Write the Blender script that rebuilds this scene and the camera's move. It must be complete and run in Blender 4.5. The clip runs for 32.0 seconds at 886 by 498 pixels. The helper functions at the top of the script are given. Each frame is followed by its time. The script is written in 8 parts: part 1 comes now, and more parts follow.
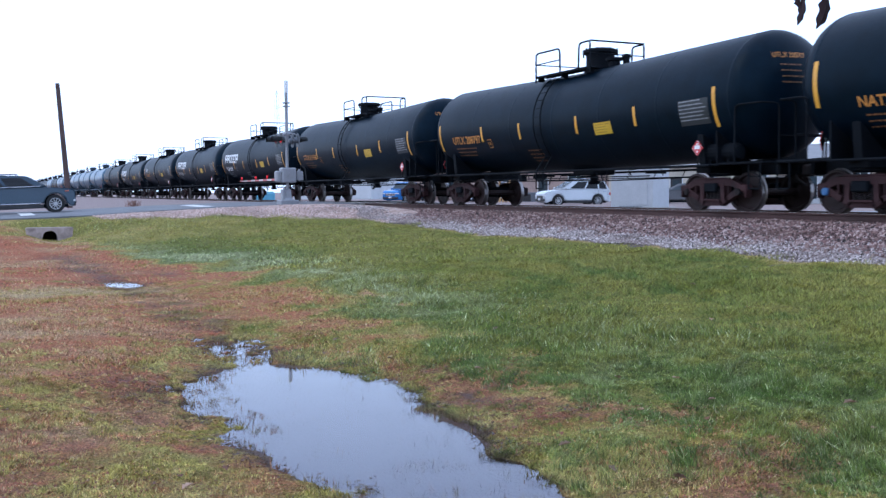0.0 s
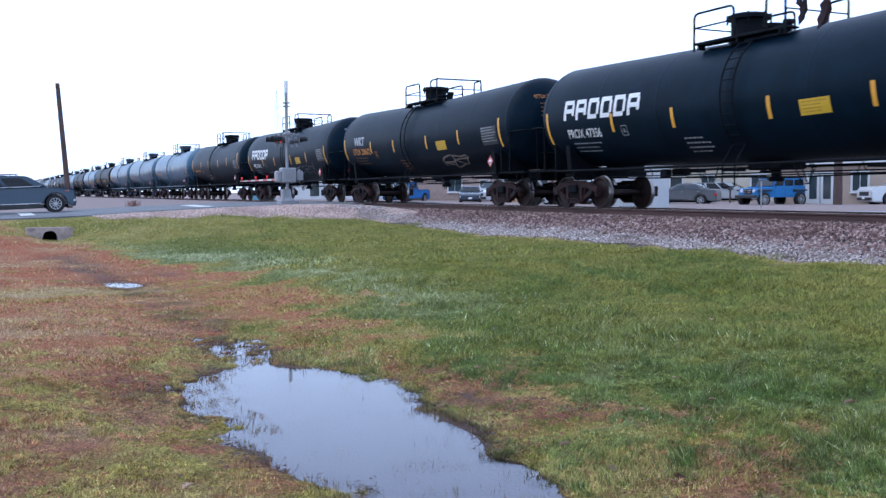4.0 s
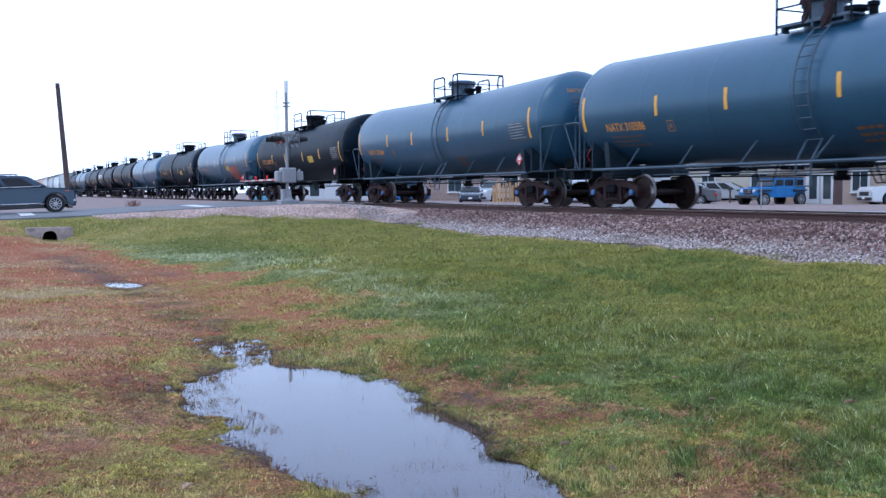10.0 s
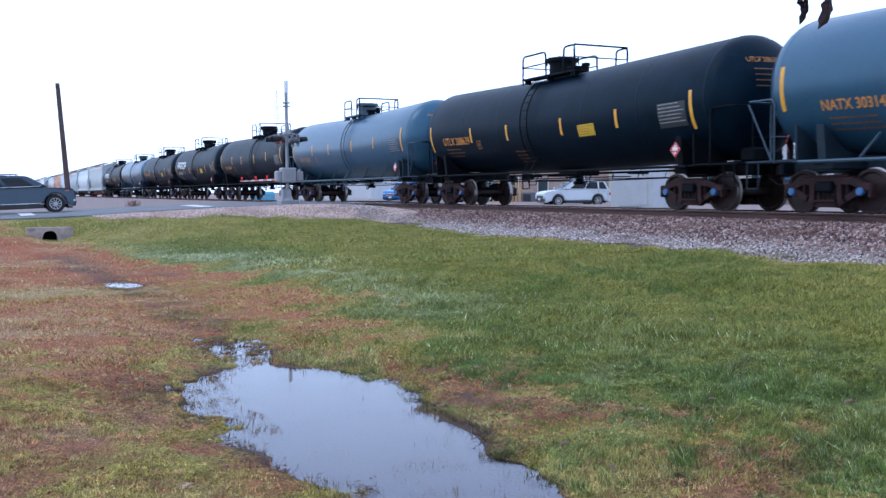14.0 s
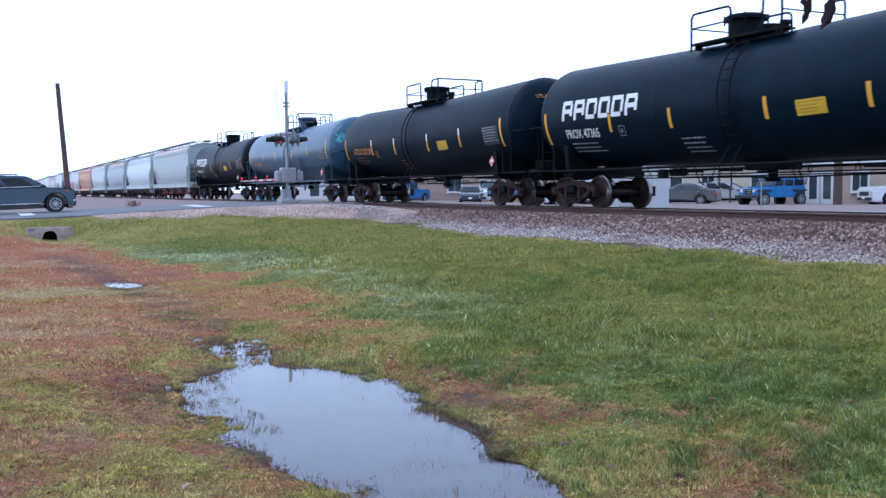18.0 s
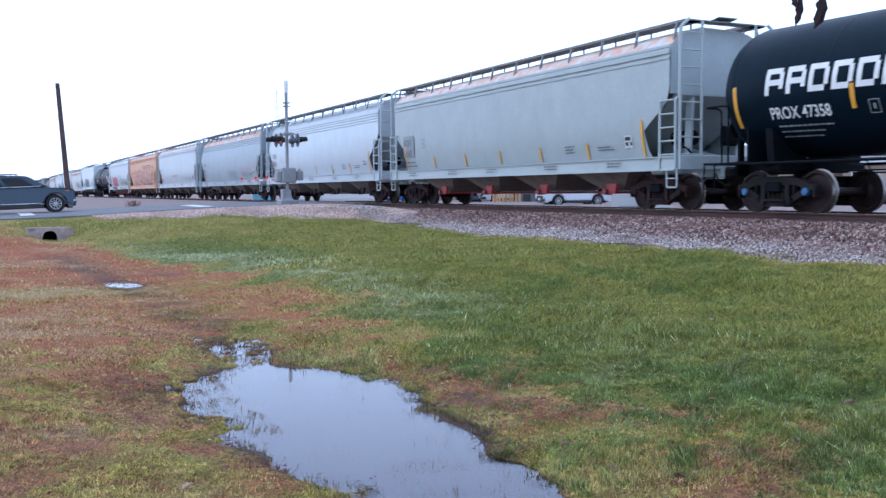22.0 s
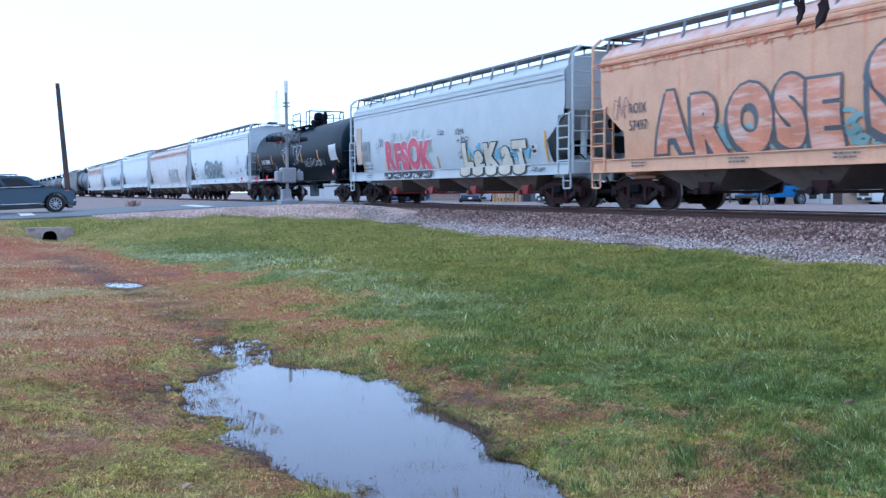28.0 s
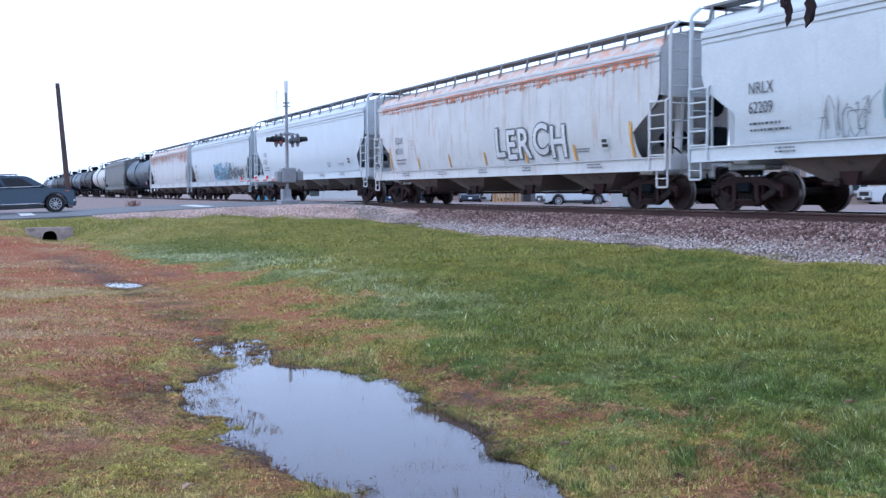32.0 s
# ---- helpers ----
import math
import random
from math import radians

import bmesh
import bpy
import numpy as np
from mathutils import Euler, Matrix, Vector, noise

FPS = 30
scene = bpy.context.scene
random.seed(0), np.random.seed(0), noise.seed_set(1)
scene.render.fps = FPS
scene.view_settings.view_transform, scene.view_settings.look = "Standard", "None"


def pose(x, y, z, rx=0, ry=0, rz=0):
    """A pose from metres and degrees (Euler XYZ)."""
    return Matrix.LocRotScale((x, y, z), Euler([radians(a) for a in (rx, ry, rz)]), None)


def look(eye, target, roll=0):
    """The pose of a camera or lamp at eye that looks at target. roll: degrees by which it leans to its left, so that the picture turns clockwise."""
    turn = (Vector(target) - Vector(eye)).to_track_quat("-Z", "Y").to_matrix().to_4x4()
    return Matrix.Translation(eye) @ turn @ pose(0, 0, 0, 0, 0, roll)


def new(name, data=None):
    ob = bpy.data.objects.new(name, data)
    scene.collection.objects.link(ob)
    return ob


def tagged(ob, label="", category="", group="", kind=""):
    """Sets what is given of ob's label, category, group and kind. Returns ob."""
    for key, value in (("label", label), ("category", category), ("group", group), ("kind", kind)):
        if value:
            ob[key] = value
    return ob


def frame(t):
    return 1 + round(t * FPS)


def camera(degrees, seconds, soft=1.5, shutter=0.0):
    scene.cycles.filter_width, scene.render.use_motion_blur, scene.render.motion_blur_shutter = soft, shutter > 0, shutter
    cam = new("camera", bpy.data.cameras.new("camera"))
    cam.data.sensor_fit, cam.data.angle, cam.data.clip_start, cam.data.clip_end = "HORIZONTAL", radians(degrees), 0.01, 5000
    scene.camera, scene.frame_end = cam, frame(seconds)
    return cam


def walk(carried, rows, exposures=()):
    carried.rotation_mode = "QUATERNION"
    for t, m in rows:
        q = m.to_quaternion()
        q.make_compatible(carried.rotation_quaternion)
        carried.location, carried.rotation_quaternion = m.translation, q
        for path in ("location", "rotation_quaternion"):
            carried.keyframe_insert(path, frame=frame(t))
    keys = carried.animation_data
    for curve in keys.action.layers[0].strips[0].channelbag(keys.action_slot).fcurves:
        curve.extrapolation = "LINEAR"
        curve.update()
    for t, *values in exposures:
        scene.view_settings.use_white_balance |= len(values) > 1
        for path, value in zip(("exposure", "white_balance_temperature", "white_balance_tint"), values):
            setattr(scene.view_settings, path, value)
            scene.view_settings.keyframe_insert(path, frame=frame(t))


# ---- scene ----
# Camera: a phone held still at eye height beside the track.
# x runs along the track (the train goes towards +x), y across it, z up; z = 0 is the water of the puddle.
cam = camera(49.5, 32.0, soft=1.4, shutter=0.12)
EYE = Vector((0.0, 0.0, 1.77))
TURN, TILT = radians(25.72), radians(3.44)
AHEAD = Vector((-math.cos(TURN) * math.cos(TILT), math.sin(TURN) * math.cos(TILT), -math.sin(TILT)))
VIEW = look(EYE, EYE + 100 * AHEAD, -0.36)
# The camera's own white balance drifts to blue while the orange car fills its view.
walk(cam, [(0, VIEW), (32.0, VIEW)],
     exposures=[(0, 0, 6500, 10), (26.6, 0, 6500, 10), (27.5, 0, 6300, 7), (28.0, 0, 5900, 3), (28.3, 0, 6000, 4), (28.6, 0, 6250, 6), (29.0, 0, 6420, 9), (29.6, 0, 6500, 10), (32.0, 0, 6500, 10)])

# ---------------------------------------------------------------- light
# An overcast winter sky, bright and slightly blue, with a weak wide sun behind the cloud.
world = bpy.data.worlds.new("overcast_sky")
scene.world = world
world.use_nodes = True
wn, wl = world.node_tree.nodes, world.node_tree.links
wn.clear()
sky = wn.new("ShaderNodeTexSky")
sky.sky_type, sky.sun_disc = "NISHITA", False
sky.sun_elevation, sky.sun_rotation = radians(38), radians(200)
sky.air_density, sky.dust_density = 1.0, 1.0
clear = wn.new("ShaderNodeBackground")
clear.inputs["Strength"].default_value = 0.05
cloud = wn.new("ShaderNodeBackground")
cloud.inputs["Color"].default_value = (0.70, 0.91, 1.38, 1)
cloud.inputs["Strength"].default_value = 1.36
both, wout = wn.new("ShaderNodeAddShader"), wn.new("ShaderNodeOutputWorld")
wl.new(sky.outputs["Color"], clear.inputs["Color"])
wl.new(clear.outputs[0], both.inputs[0])
wl.new(cloud.outputs[0], both.inputs[1])
wl.new(both.outputs[0], wout.inputs["Surface"])

sun_data = bpy.data.lights.new("sun", "SUN")
sun_data.energy, sun_data.angle, sun_data.color = 0.55, radians(25), (1.0, 0.97, 0.92)
sun = new("sun", sun_data)
sun.matrix_world = look((0, 0, 60), (18, 40, 0))
scene.view_settings.exposure = 0.0
# ---------------------------------------------------------------- materials


def node(tree, kind, **values):
    n = tree.nodes.new("ShaderNode" + kind)
    for key, value in values.items():
        n.inputs[key.replace("_", " ")].default_value = value
    return n


def mixed(tree, fac, a, b, blend="MIX"):
    """A colour mix; fac, a, b are sockets or values."""
    m = tree.nodes.new("ShaderNodeMix")
    m.data_type, m.blend_type = "RGBA", blend
    for socket, value in ((m.inputs[0], fac), (m.inputs[6], a), (m.inputs[7], b)):
        if hasattr(value, "is_linked"):
            tree.links.new(value, socket)
        else:
            socket.default_value = value if isinstance(value, float) else (*value, 1)
    return m.outputs[2]


def ramp(tree, source, lo, hi):
    r = node(tree, "MapRange", From_Min=lo, From_Max=hi)
    tree.links.new(source, r.inputs["Value"])
    return r.outputs[0]


def grain(tree, coords, scale, detail=4.0, stretch=None):
    n = node(tree, "TexNoise", Scale=scale, Detail=detail, Roughness=0.6)
    if stretch:
        mp = node(tree, "Mapping", Scale=stretch)
        tree.links.new(coords, mp.inputs["Vector"])
        coords = mp.outputs[0]
    tree.links.new(coords, n.inputs["Vector"])
    return n.outputs["Fac"]


def surf(name, col, rough=0.6, metal=0.0, var=0.25, scale=1.5, fine=25.0, bump=0.15, dirt=None, amount=0.45,
         streak=False, vary=0.0, spec=0.5, level=False):
    """A painted, cast or mineral surface: base colour with broad and fine variation, optional dirt or rust in patches or
    hanging streaks, relief, and a little difference from object to object."""
    m = bpy.data.materials.new(name)
    m.use_nodes = True
    t = m.node_tree
    b = t.nodes["Principled BSDF"]
    co = t.nodes.new("ShaderNodeTexCoord").outputs["Object"]
    broad, small = grain(t, co, scale), grain(t, co, fine, 5.0)
    dark, light = [c * (1 - var) for c in col], [min(1, c * (1 + var)) for c in col]
    c = mixed(t, ramp(t, broad, 0.3, 0.7), dark, light)
    c = mixed(t, ramp(t, small, 0.35, 0.75), c, mixed(t, 0.5, c, [x * 0.7 for x in col]))
    if dirt:
        d = grain(t, co, 2.2, 6.0, (2.2, 2.2, 0.28) if streak else (0.5, 0.5, 3.2) if level else (1, 1, 1))
        c = mixed(t, ramp(t, d, 0.72 - amount * 0.4, 0.98 - amount * 0.4), c, dirt)
    if vary:
        info = t.nodes.new("ShaderNodeObjectInfo").outputs["Random"]
        hsv = node(t, "HueSaturation")
        t.links.new(c, hsv.inputs["Color"])
        t.links.new(ramp_to(t, info, 1 - vary, 1 + vary), hsv.inputs["Value"])
        c = hsv.outputs[0]
    t.links.new(c, b.inputs["Base Color"])
    t.links.new(ramp_to(t, small, max(0.05, rough - 0.12), min(1, rough + 0.15)), b.inputs["Roughness"])
    b.inputs["Metallic"].default_value = metal
    b.inputs["Specular IOR Level"].default_value = spec
    if bump:
        bp = node(t, "Bump", Strength=bump, Distance=0.02)
        t.links.new(small, bp.inputs["Height"])
        t.links.new(bp.outputs[0], b.inputs["Normal"])
    return m


def ramp_to(tree, source, lo, hi):
    r = node(tree, "MapRange", To_Min=lo, To_Max=hi)
    tree.links.new(source, r.inputs["Value"])
    return r.outputs[0]


def glow(name, col, strength):
    m = bpy.data.materials.new(name)
    m.use_nodes = True
    b = m.node_tree.nodes["Principled BSDF"]
    b.inputs["Base Color"].default_value = (*col, 1)
    b.inputs["Emission Color"].default_value = (*col, 1)
    b.inputs["Emission Strength"].default_value = strength
    return m


def glass(name, col, rough=0.04):
    """Dark tinted vehicle or house glass, seen as a glossy pane."""
    m = bpy.data.materials.new(name)
    m.use_nodes = True
    t = m.node_tree
    b = t.nodes["Principled BSDF"]
    co = t.nodes.new("ShaderNodeTexCoord").outputs["Object"]
    t.links.new(mixed(t, grain(t, co, 3.0), [c * 0.6 for c in col], col), b.inputs["Base Color"])
    b.inputs["Roughness"].default_value = rough
    b.inputs["IOR"].default_value = 1.5
    return m


BLACK = surf("black_tank_paint", (0.0020, 0.0085, 0.017), 0.40, var=0.35, spec=0.08, dirt=(0.005, 0.0135, 0.022), amount=0.32, streak=True, bump=0.03, vary=0.2)
BROWN = surf("faded_black_tank_paint", (0.007, 0.011, 0.015), 0.46, var=0.3, spec=0.10, dirt=(0.014, 0.014, 0.016), amount=0.36, streak=True, bump=0.03, vary=0.2)
BLUE = surf("blue_grey_tank_paint", (0.018, 0.068, 0.120), 0.30, var=0.10, spec=0.60, dirt=(0.012, 0.046, 0.080), amount=0.36, streak=True, bump=0.03, vary=0.12)
NAVY = surf("dark_blue_tank_paint", (0.026, 0.060, 0.095), 0.45, var=0.15, dirt=(0.05, 0.06, 0.07), amount=0.4, streak=True, bump=0.03)
NAVY_DARK = surf("grimy_dark_blue_paint", (0.014, 0.028, 0.042), 0.6, var=0.25, spec=0.2, dirt=(0.012, 0.012, 0.013), amount=0.45, bump=0.1)
WHITE_TANK = surf("white_tank_paint", (0.55, 0.54, 0.53), 0.45, var=0.1, dirt=(0.2, 0.15, 0.12), amount=0.5, streak=True, bump=0.03)
GREY_CAR = surf("pale_grey_hopper_paint", (0.375, 0.435, 0.445), 0.42, var=0.07, dirt=(0.31, 0.355, 0.36), amount=0.34, streak=True, bump=0.04, vary=0.06)
BRIGHT_CAR = surf("bright_white_hopper_paint", (0.57, 0.625, 0.66), 0.36, var=0.05, dirt=(0.47, 0.49, 0.50), amount=0.30, streak=True, bump=0.04)
SLATE_CAR = surf("blue_grey_hopper_paint", (0.315, 0.375, 0.41), 0.45, var=0.07, dirt=(0.25, 0.29, 0.31), amount=0.36, streak=True, bump=0.04)
WHITE_CAR = surf("white_hopper_paint", (0.465, 0.52, 0.555), 0.36, var=0.06, dirt=(0.42, 0.44, 0.46), amount=0.30, streak=True, bump=0.04, vary=0.06)
RUSTY_CAR = surf("white_hopper_paint_with_rust", (0.58, 0.59, 0.60), 0.5, var=0.08, dirt=(0.40, 0.27, 0.19), amount=0.42, streak=True, bump=0.05)
ORANGE_CAR = surf("faded_orange_hopper_paint", (0.69, 0.39, 0.25), 0.55, var=0.10, dirt=(0.62, 0.24, 0.13), amount=0.40, streak=True, bump=0.05)
DULL_CAR = surf("dull_grey_hopper_paint", (0.16, 0.17, 0.17), 0.6, var=0.15, dirt=(0.09, 0.07, 0.06), amount=0.5, streak=True, bump=0.05)
ROOF_PINK = surf("pink_rusted_roof_paint", (0.62, 0.46, 0.42), 0.6, var=0.1, dirt=(0.60, 0.20, 0.13), amount=0.62, bump=0.05)
ROOF_RUST = surf("rust_streaked_roof_paint", (0.58, 0.57, 0.55), 0.55, var=0.1, dirt=(0.62, 0.25, 0.12), amount=0.78, streak=False, bump=0.05)
IRON = surf("cast_iron_grimy", (0.012, 0.010, 0.011), 0.7, metal=0.1, var=0.4, spec=0.25, dirt=(0.025, 0.014, 0.012), amount=0.5, bump=0.4, fine=40, vary=0.3)
IRON_RED = surf("cast_iron_rust_red", (0.034, 0.014, 0.015), 0.75, var=0.4, spec=0.25, dirt=(0.009, 0.008, 0.009), amount=0.5, bump=0.4, fine=40, vary=0.3)
WHEEL = surf("wheel_steel_rusty", (0.026, 0.015, 0.015), 0.55, metal=0.2, var=0.3, spec=0.3, dirt=(0.035, 0.018, 0.014), amount=0.4, bump=0.15)
for coat in (BLACK, BLUE, BROWN):
    coat.node_tree.nodes["Principled BSDF"].inputs["Specular Tint"].default_value = (0.60, 0.86, 1.0, 1)
TREAD = surf("polished_steel", (0.45, 0.43, 0.41), 0.25, metal=1.0, var=0.15, bump=0.05)
UNDER = surf("underframe_black", (0.004, 0.006, 0.009), 0.65, var=0.4, spec=0.08, bump=0.2, dirt=(0.009, 0.008, 0.009), amount=0.4)
BAY = surf("hopper_bay_dusty_brown", (0.20, 0.165, 0.15), 0.75, var=0.25, dirt=(0.09, 0.06, 0.05), amount=0.45, streak=True, bump=0.1)
YELLOW = surf("reflective_yellow", (0.75, 0.36, 0.04), 0.4, var=0.12, bump=0.02, fine=60)
ORANGE = surf("orange_lettering", (0.62, 0.25, 0.05), 0.5, var=0.2, bump=0.0, fine=60)
FADED_ORANGE = surf("faded_orange_lettering", (0.20, 0.085, 0.03), 0.5, var=0.25, bump=0.0, fine=60)
WHITE = surf("white_lettering", (0.72, 0.74, 0.75), 0.5, var=0.1, bump=0.0, fine=60)
PALE = surf("worn_pale_lettering", (0.32, 0.34, 0.36), 0.5, var=0.2, bump=0.0, fine=60)
INK = surf("black_lettering", (0.02, 0.022, 0.025), 0.5, var=0.2, bump=0.0)
LABEL = surf("dark_data_panel", (0.02, 0.025, 0.03), 0.5, var=0.15, bump=0.0)
STICKER = surf("yellow_sticker", (0.62, 0.38, 0.03), 0.45, var=0.1, bump=0.0)
RED = surf("placard_red", (0.58, 0.03, 0.04), 0.45, var=0.15, bump=0.0)
PINK = surf("spray_paint_pink", (0.55, 0.09, 0.14), 0.5, var=0.2, bump=0.0)
TEAL = surf("spray_paint_teal", (0.05, 0.30, 0.36), 0.5, var=0.25, bump=0.0)
CYAN = surf("spray_paint_light_blue", (0.16, 0.42, 0.58), 0.5, var=0.2, bump=0.0)
SPRAY_ORANGE = surf("spray_paint_orange", (0.62, 0.12, 0.045), 0.5, var=0.15, bump=0.0)
SPRAY_WHITE = surf("spray_paint_white", (0.62, 0.64, 0.66), 0.5, var=0.15, bump=0.0)
SPRAY_GREY = surf("spray_paint_grey", (0.105, 0.12, 0.14), 0.5, var=0.2, bump=0.0)
SPRAY_GREEN = surf("spray_paint_dark_green", (0.04, 0.13, 0.08), 0.5, var=0.2, bump=0.0)
PEACH = surf("spray_paint_peach", (0.66, 0.27, 0.17), 0.5, var=0.2, bump=0.0, dirt=(0.74, 0.56, 0.50), amount=0.62, level=True)
BLUE_CAP = surf("blue_bearing_cap", (0.03, 0.12, 0.28), 0.5, var=0.2, bump=0.05)
# ---------------------------------------------------------------- shapes


def part(name, data, material, parent, label="", at=None):
    """Links a bmesh or mesh as one mesh object under a thing or a part."""
    if isinstance(data, bmesh.types.BMesh):
        data = done(name, data, material)
    ob = new(name, data)
    ob.parent = parent
    if at is not None:
        ob.matrix_basis = at
    return tagged(ob, label=label)


def done(name, bm, material):
    me = bpy.data.meshes.new(name)
    bm.to_mesh(me)
    bm.free()
    if material:
        me.materials.append(material)
    return me


STORE = {}


def stored(name, material, build):
    """One mesh shared by alike parts."""
    key = (name, material.name, build)
    if key not in STORE:
        bm = bmesh.new()
        build(bm)
        STORE[key] = done(name, bm, material)
    return STORE[key]


def thing(name, label, category, group="", at=None, kind=""):
    ob = new(name)
    ob.empty_display_size = 0.3
    if at is not None:
        ob.matrix_basis = at
    return tagged(ob, label, category, group, kind)


def box(bm, x, y, z, sx, sy, sz, bevel=0.0, turn=None):
    m = Matrix.Translation((x, y, z)) @ (turn or Matrix()) @ Matrix.Diagonal((sx, sy, sz, 1))
    made = bmesh.ops.create_cube(bm, size=1, matrix=m)["verts"]
    if bevel:
        edges = list({e for v in made for e in v.link_edges})
        bmesh.ops.bevel(bm, geom=edges, offset=bevel, segments=1, affect="EDGES")
    return bm


def rod(bm, a, b, r, n=8, r2=None):
    a, b = Vector(a), Vector(b)
    m = Matrix.Translation((a + b) / 2) @ (b - a).to_track_quat("Z", "Y").to_matrix().to_4x4()
    bmesh.ops.create_cone(bm, cap_ends=True, segments=n, radius1=r, radius2=r if r2 is None else r2, depth=(b - a).length, matrix=m)
    return bm


def pipe(bm, points, r, n=6, bend=0.0):
    """A bent pipe through the points; bend rounds the inner corners."""
    pts = [Vector(p) for p in points]
    if bend:
        out = [pts[0]]
        for a, b, c in zip(pts, pts[1:], pts[2:]):
            d = min(bend, (b - a).length / 2, (c - b).length / 2)
            p, q = b + (a - b).normalized() * d, b + (c - b).normalized() * d
            out += [(1 - t) ** 2 * p + 2 * t * (1 - t) * b + t * t * q for t in (0, 0.33, 0.67, 1)]
        pts = out + [pts[-1]]
    rings, side = [], None
    for i, p in enumerate(pts):
        way = (pts[min(i + 1, len(pts) - 1)] - pts[max(i - 1, 0)]).normalized()
        if side is None:
            side = way.orthogonal().normalized()
        side = (side - way * side.dot(way)).normalized()
        up = way.cross(side)
        rings.append([bm.verts.new(p + r * (math.cos(k * math.tau / n) * side + math.sin(k * math.tau / n) * up)) for k in range(n)])
    for a, b in zip(rings, rings[1:]):
        for k in range(n):
            bm.faces.new((a[k], a[(k + 1) % n], b[(k + 1) % n], b[k]))
    bm.faces.new(rings[0][::-1])
    bm.faces.new(rings[-1])
    return bm


def lathe(bm, profile, n, m):
    """Turns (r, h) pairs round the z axis of the pose m."""
    rings = []
    for r, h in profile:
        if r < 1e-6:
            rings.append([bm.verts.new(m @ Vector((0, 0, h)))])
        else:
            rings.append([bm.verts.new(m @ Vector((r * math.cos(k * math.tau / n), r * math.sin(k * math.tau / n), h))) for k in range(n)])
    for a, b in zip(rings, rings[1:]):
        for k in range(n):
            q = [a[k % len(a)], a[(k + 1) % len(a)], b[(k + 1) % len(b)], b[k % len(b)]]
            q = list(dict.fromkeys(q))
            if len(q) > 2:
                bm.faces.new(q)
    return bm


def prism(bm, outline, lo, hi, axis="y"):
    """An outline extruded between lo and hi along an axis; outline gives the other two coordinates in order."""
    def at(p, h):
        return {"x": (h, p[0], p[1]), "y": (p[0], h, p[1]), "z": (p[0], p[1], h)}[axis]
    a, b = [bm.verts.new(at(p, lo)) for p in outline], [bm.verts.new(at(p, hi)) for p in outline]
    bm.faces.new(a)
    bm.faces.new(b[::-1])
    for i in range(len(a)):
        j = (i + 1) % len(a)
        bm.faces.new((a[i], b[i], b[j], a[j]))
    bmesh.ops.recalc_face_normals(bm, faces=bm.faces[:])
    return bm


def girder(bm, points, width, depth):
    """A cast bar of rectangular section along points in the xz plane; width is across y."""
    for a, b in zip(points, points[1:]):
        a, b = Vector((a[0], 0, a[1])), Vector((b[0], 0, b[1]))
        d = b - a
        bmesh.ops.create_cube(
            bm, size=1, matrix=Matrix.Translation((a + b) / 2) @ d.to_track_quat("X", "Z").to_matrix().to_4x4()
            @ Matrix.Diagonal((d.length + depth * 0.5, width, depth, 1)))
    return bm


def shade_smooth(me, angle=35):
    me.polygons.foreach_set("use_smooth", [True] * len(me.polygons))
    me.set_sharp_from_angle(angle=radians(angle))
    return me


def lettering(body, size, wide=1.0, bold=0.0):
    """Flat letters as a mesh in the xy plane, starting at the origin."""
    cu = bpy.data.curves.new("lettering", "FONT")
    cu.body, cu.size, cu.offset, cu.resolution_u = body, size, bold, 4
    ob = bpy.data.objects.new("lettering", cu)
    scene.collection.objects.link(ob)
    me = bpy.data.meshes.new_from_object(ob.evaluated_get(bpy.context.evaluated_depsgraph_get()))
    bpy.data.objects.remove(ob)
    bm = bmesh.new()
    bm.from_mesh(me)
    bpy.data.meshes.remove(me)
    for v in bm.verts:
        v.co.x *= wide
    return bm


def bars(rows, length, height, gap, seed=0):
    """Rows of small bars that stand for writing too small to read, in the xy plane downwards from the origin."""
    rnd, bm = random.Random(seed), bmesh.new()
    for i in range(rows):
        x, end = 0.0, length * rnd.uniform(0.7, 1.0)
        while x < end:
            w = rnd.uniform(0.3, 1.1) * height * 3
            quad(bm, x, -i * (height + gap) - height, min(w, end - x + 0.02), height)
            x += w + height * 0.8
    return bm


def quad(bm, x, y, w, h):
    return bm.faces.new([bm.verts.new(p) for p in ((x, y, 0), (x + w, y, 0), (x + w, y + h, 0), (x, y + h, 0))])


def strokes(rnd, n, w, h, thick, curl=1.0):
    """Loose spray-can strokes within w by h, in the xy plane."""
    bm = bmesh.new()
    for i in range(n):
        x, y = w * (i + 0.5) / n + rnd.uniform(-0.3, 0.3) * w / n, rnd.uniform(0.15, 0.6) * h
        a, turn = rnd.uniform(0, math.tau), rnd.uniform(-0.9, 0.9) * curl
        last = None
        for k in range(11):
            sx, sy = -math.sin(a) * thick / 2, math.cos(a) * thick / 2
            pair = [bm.verts.new((x + sx, y + sy, 0.00003 * i)), bm.verts.new((x - sx, y - sy, 0.00003 * i))]
            if last:
                bm.faces.new((last[0], last[1], pair[1], pair[0]))
            last = pair
            step = h * 0.09
            x, y = min(max(x + math.cos(a) * step, 0), w), min(max(y + math.sin(a) * step, 0), h)
            a += turn + rnd.uniform(-0.3, 0.3)
    return bm


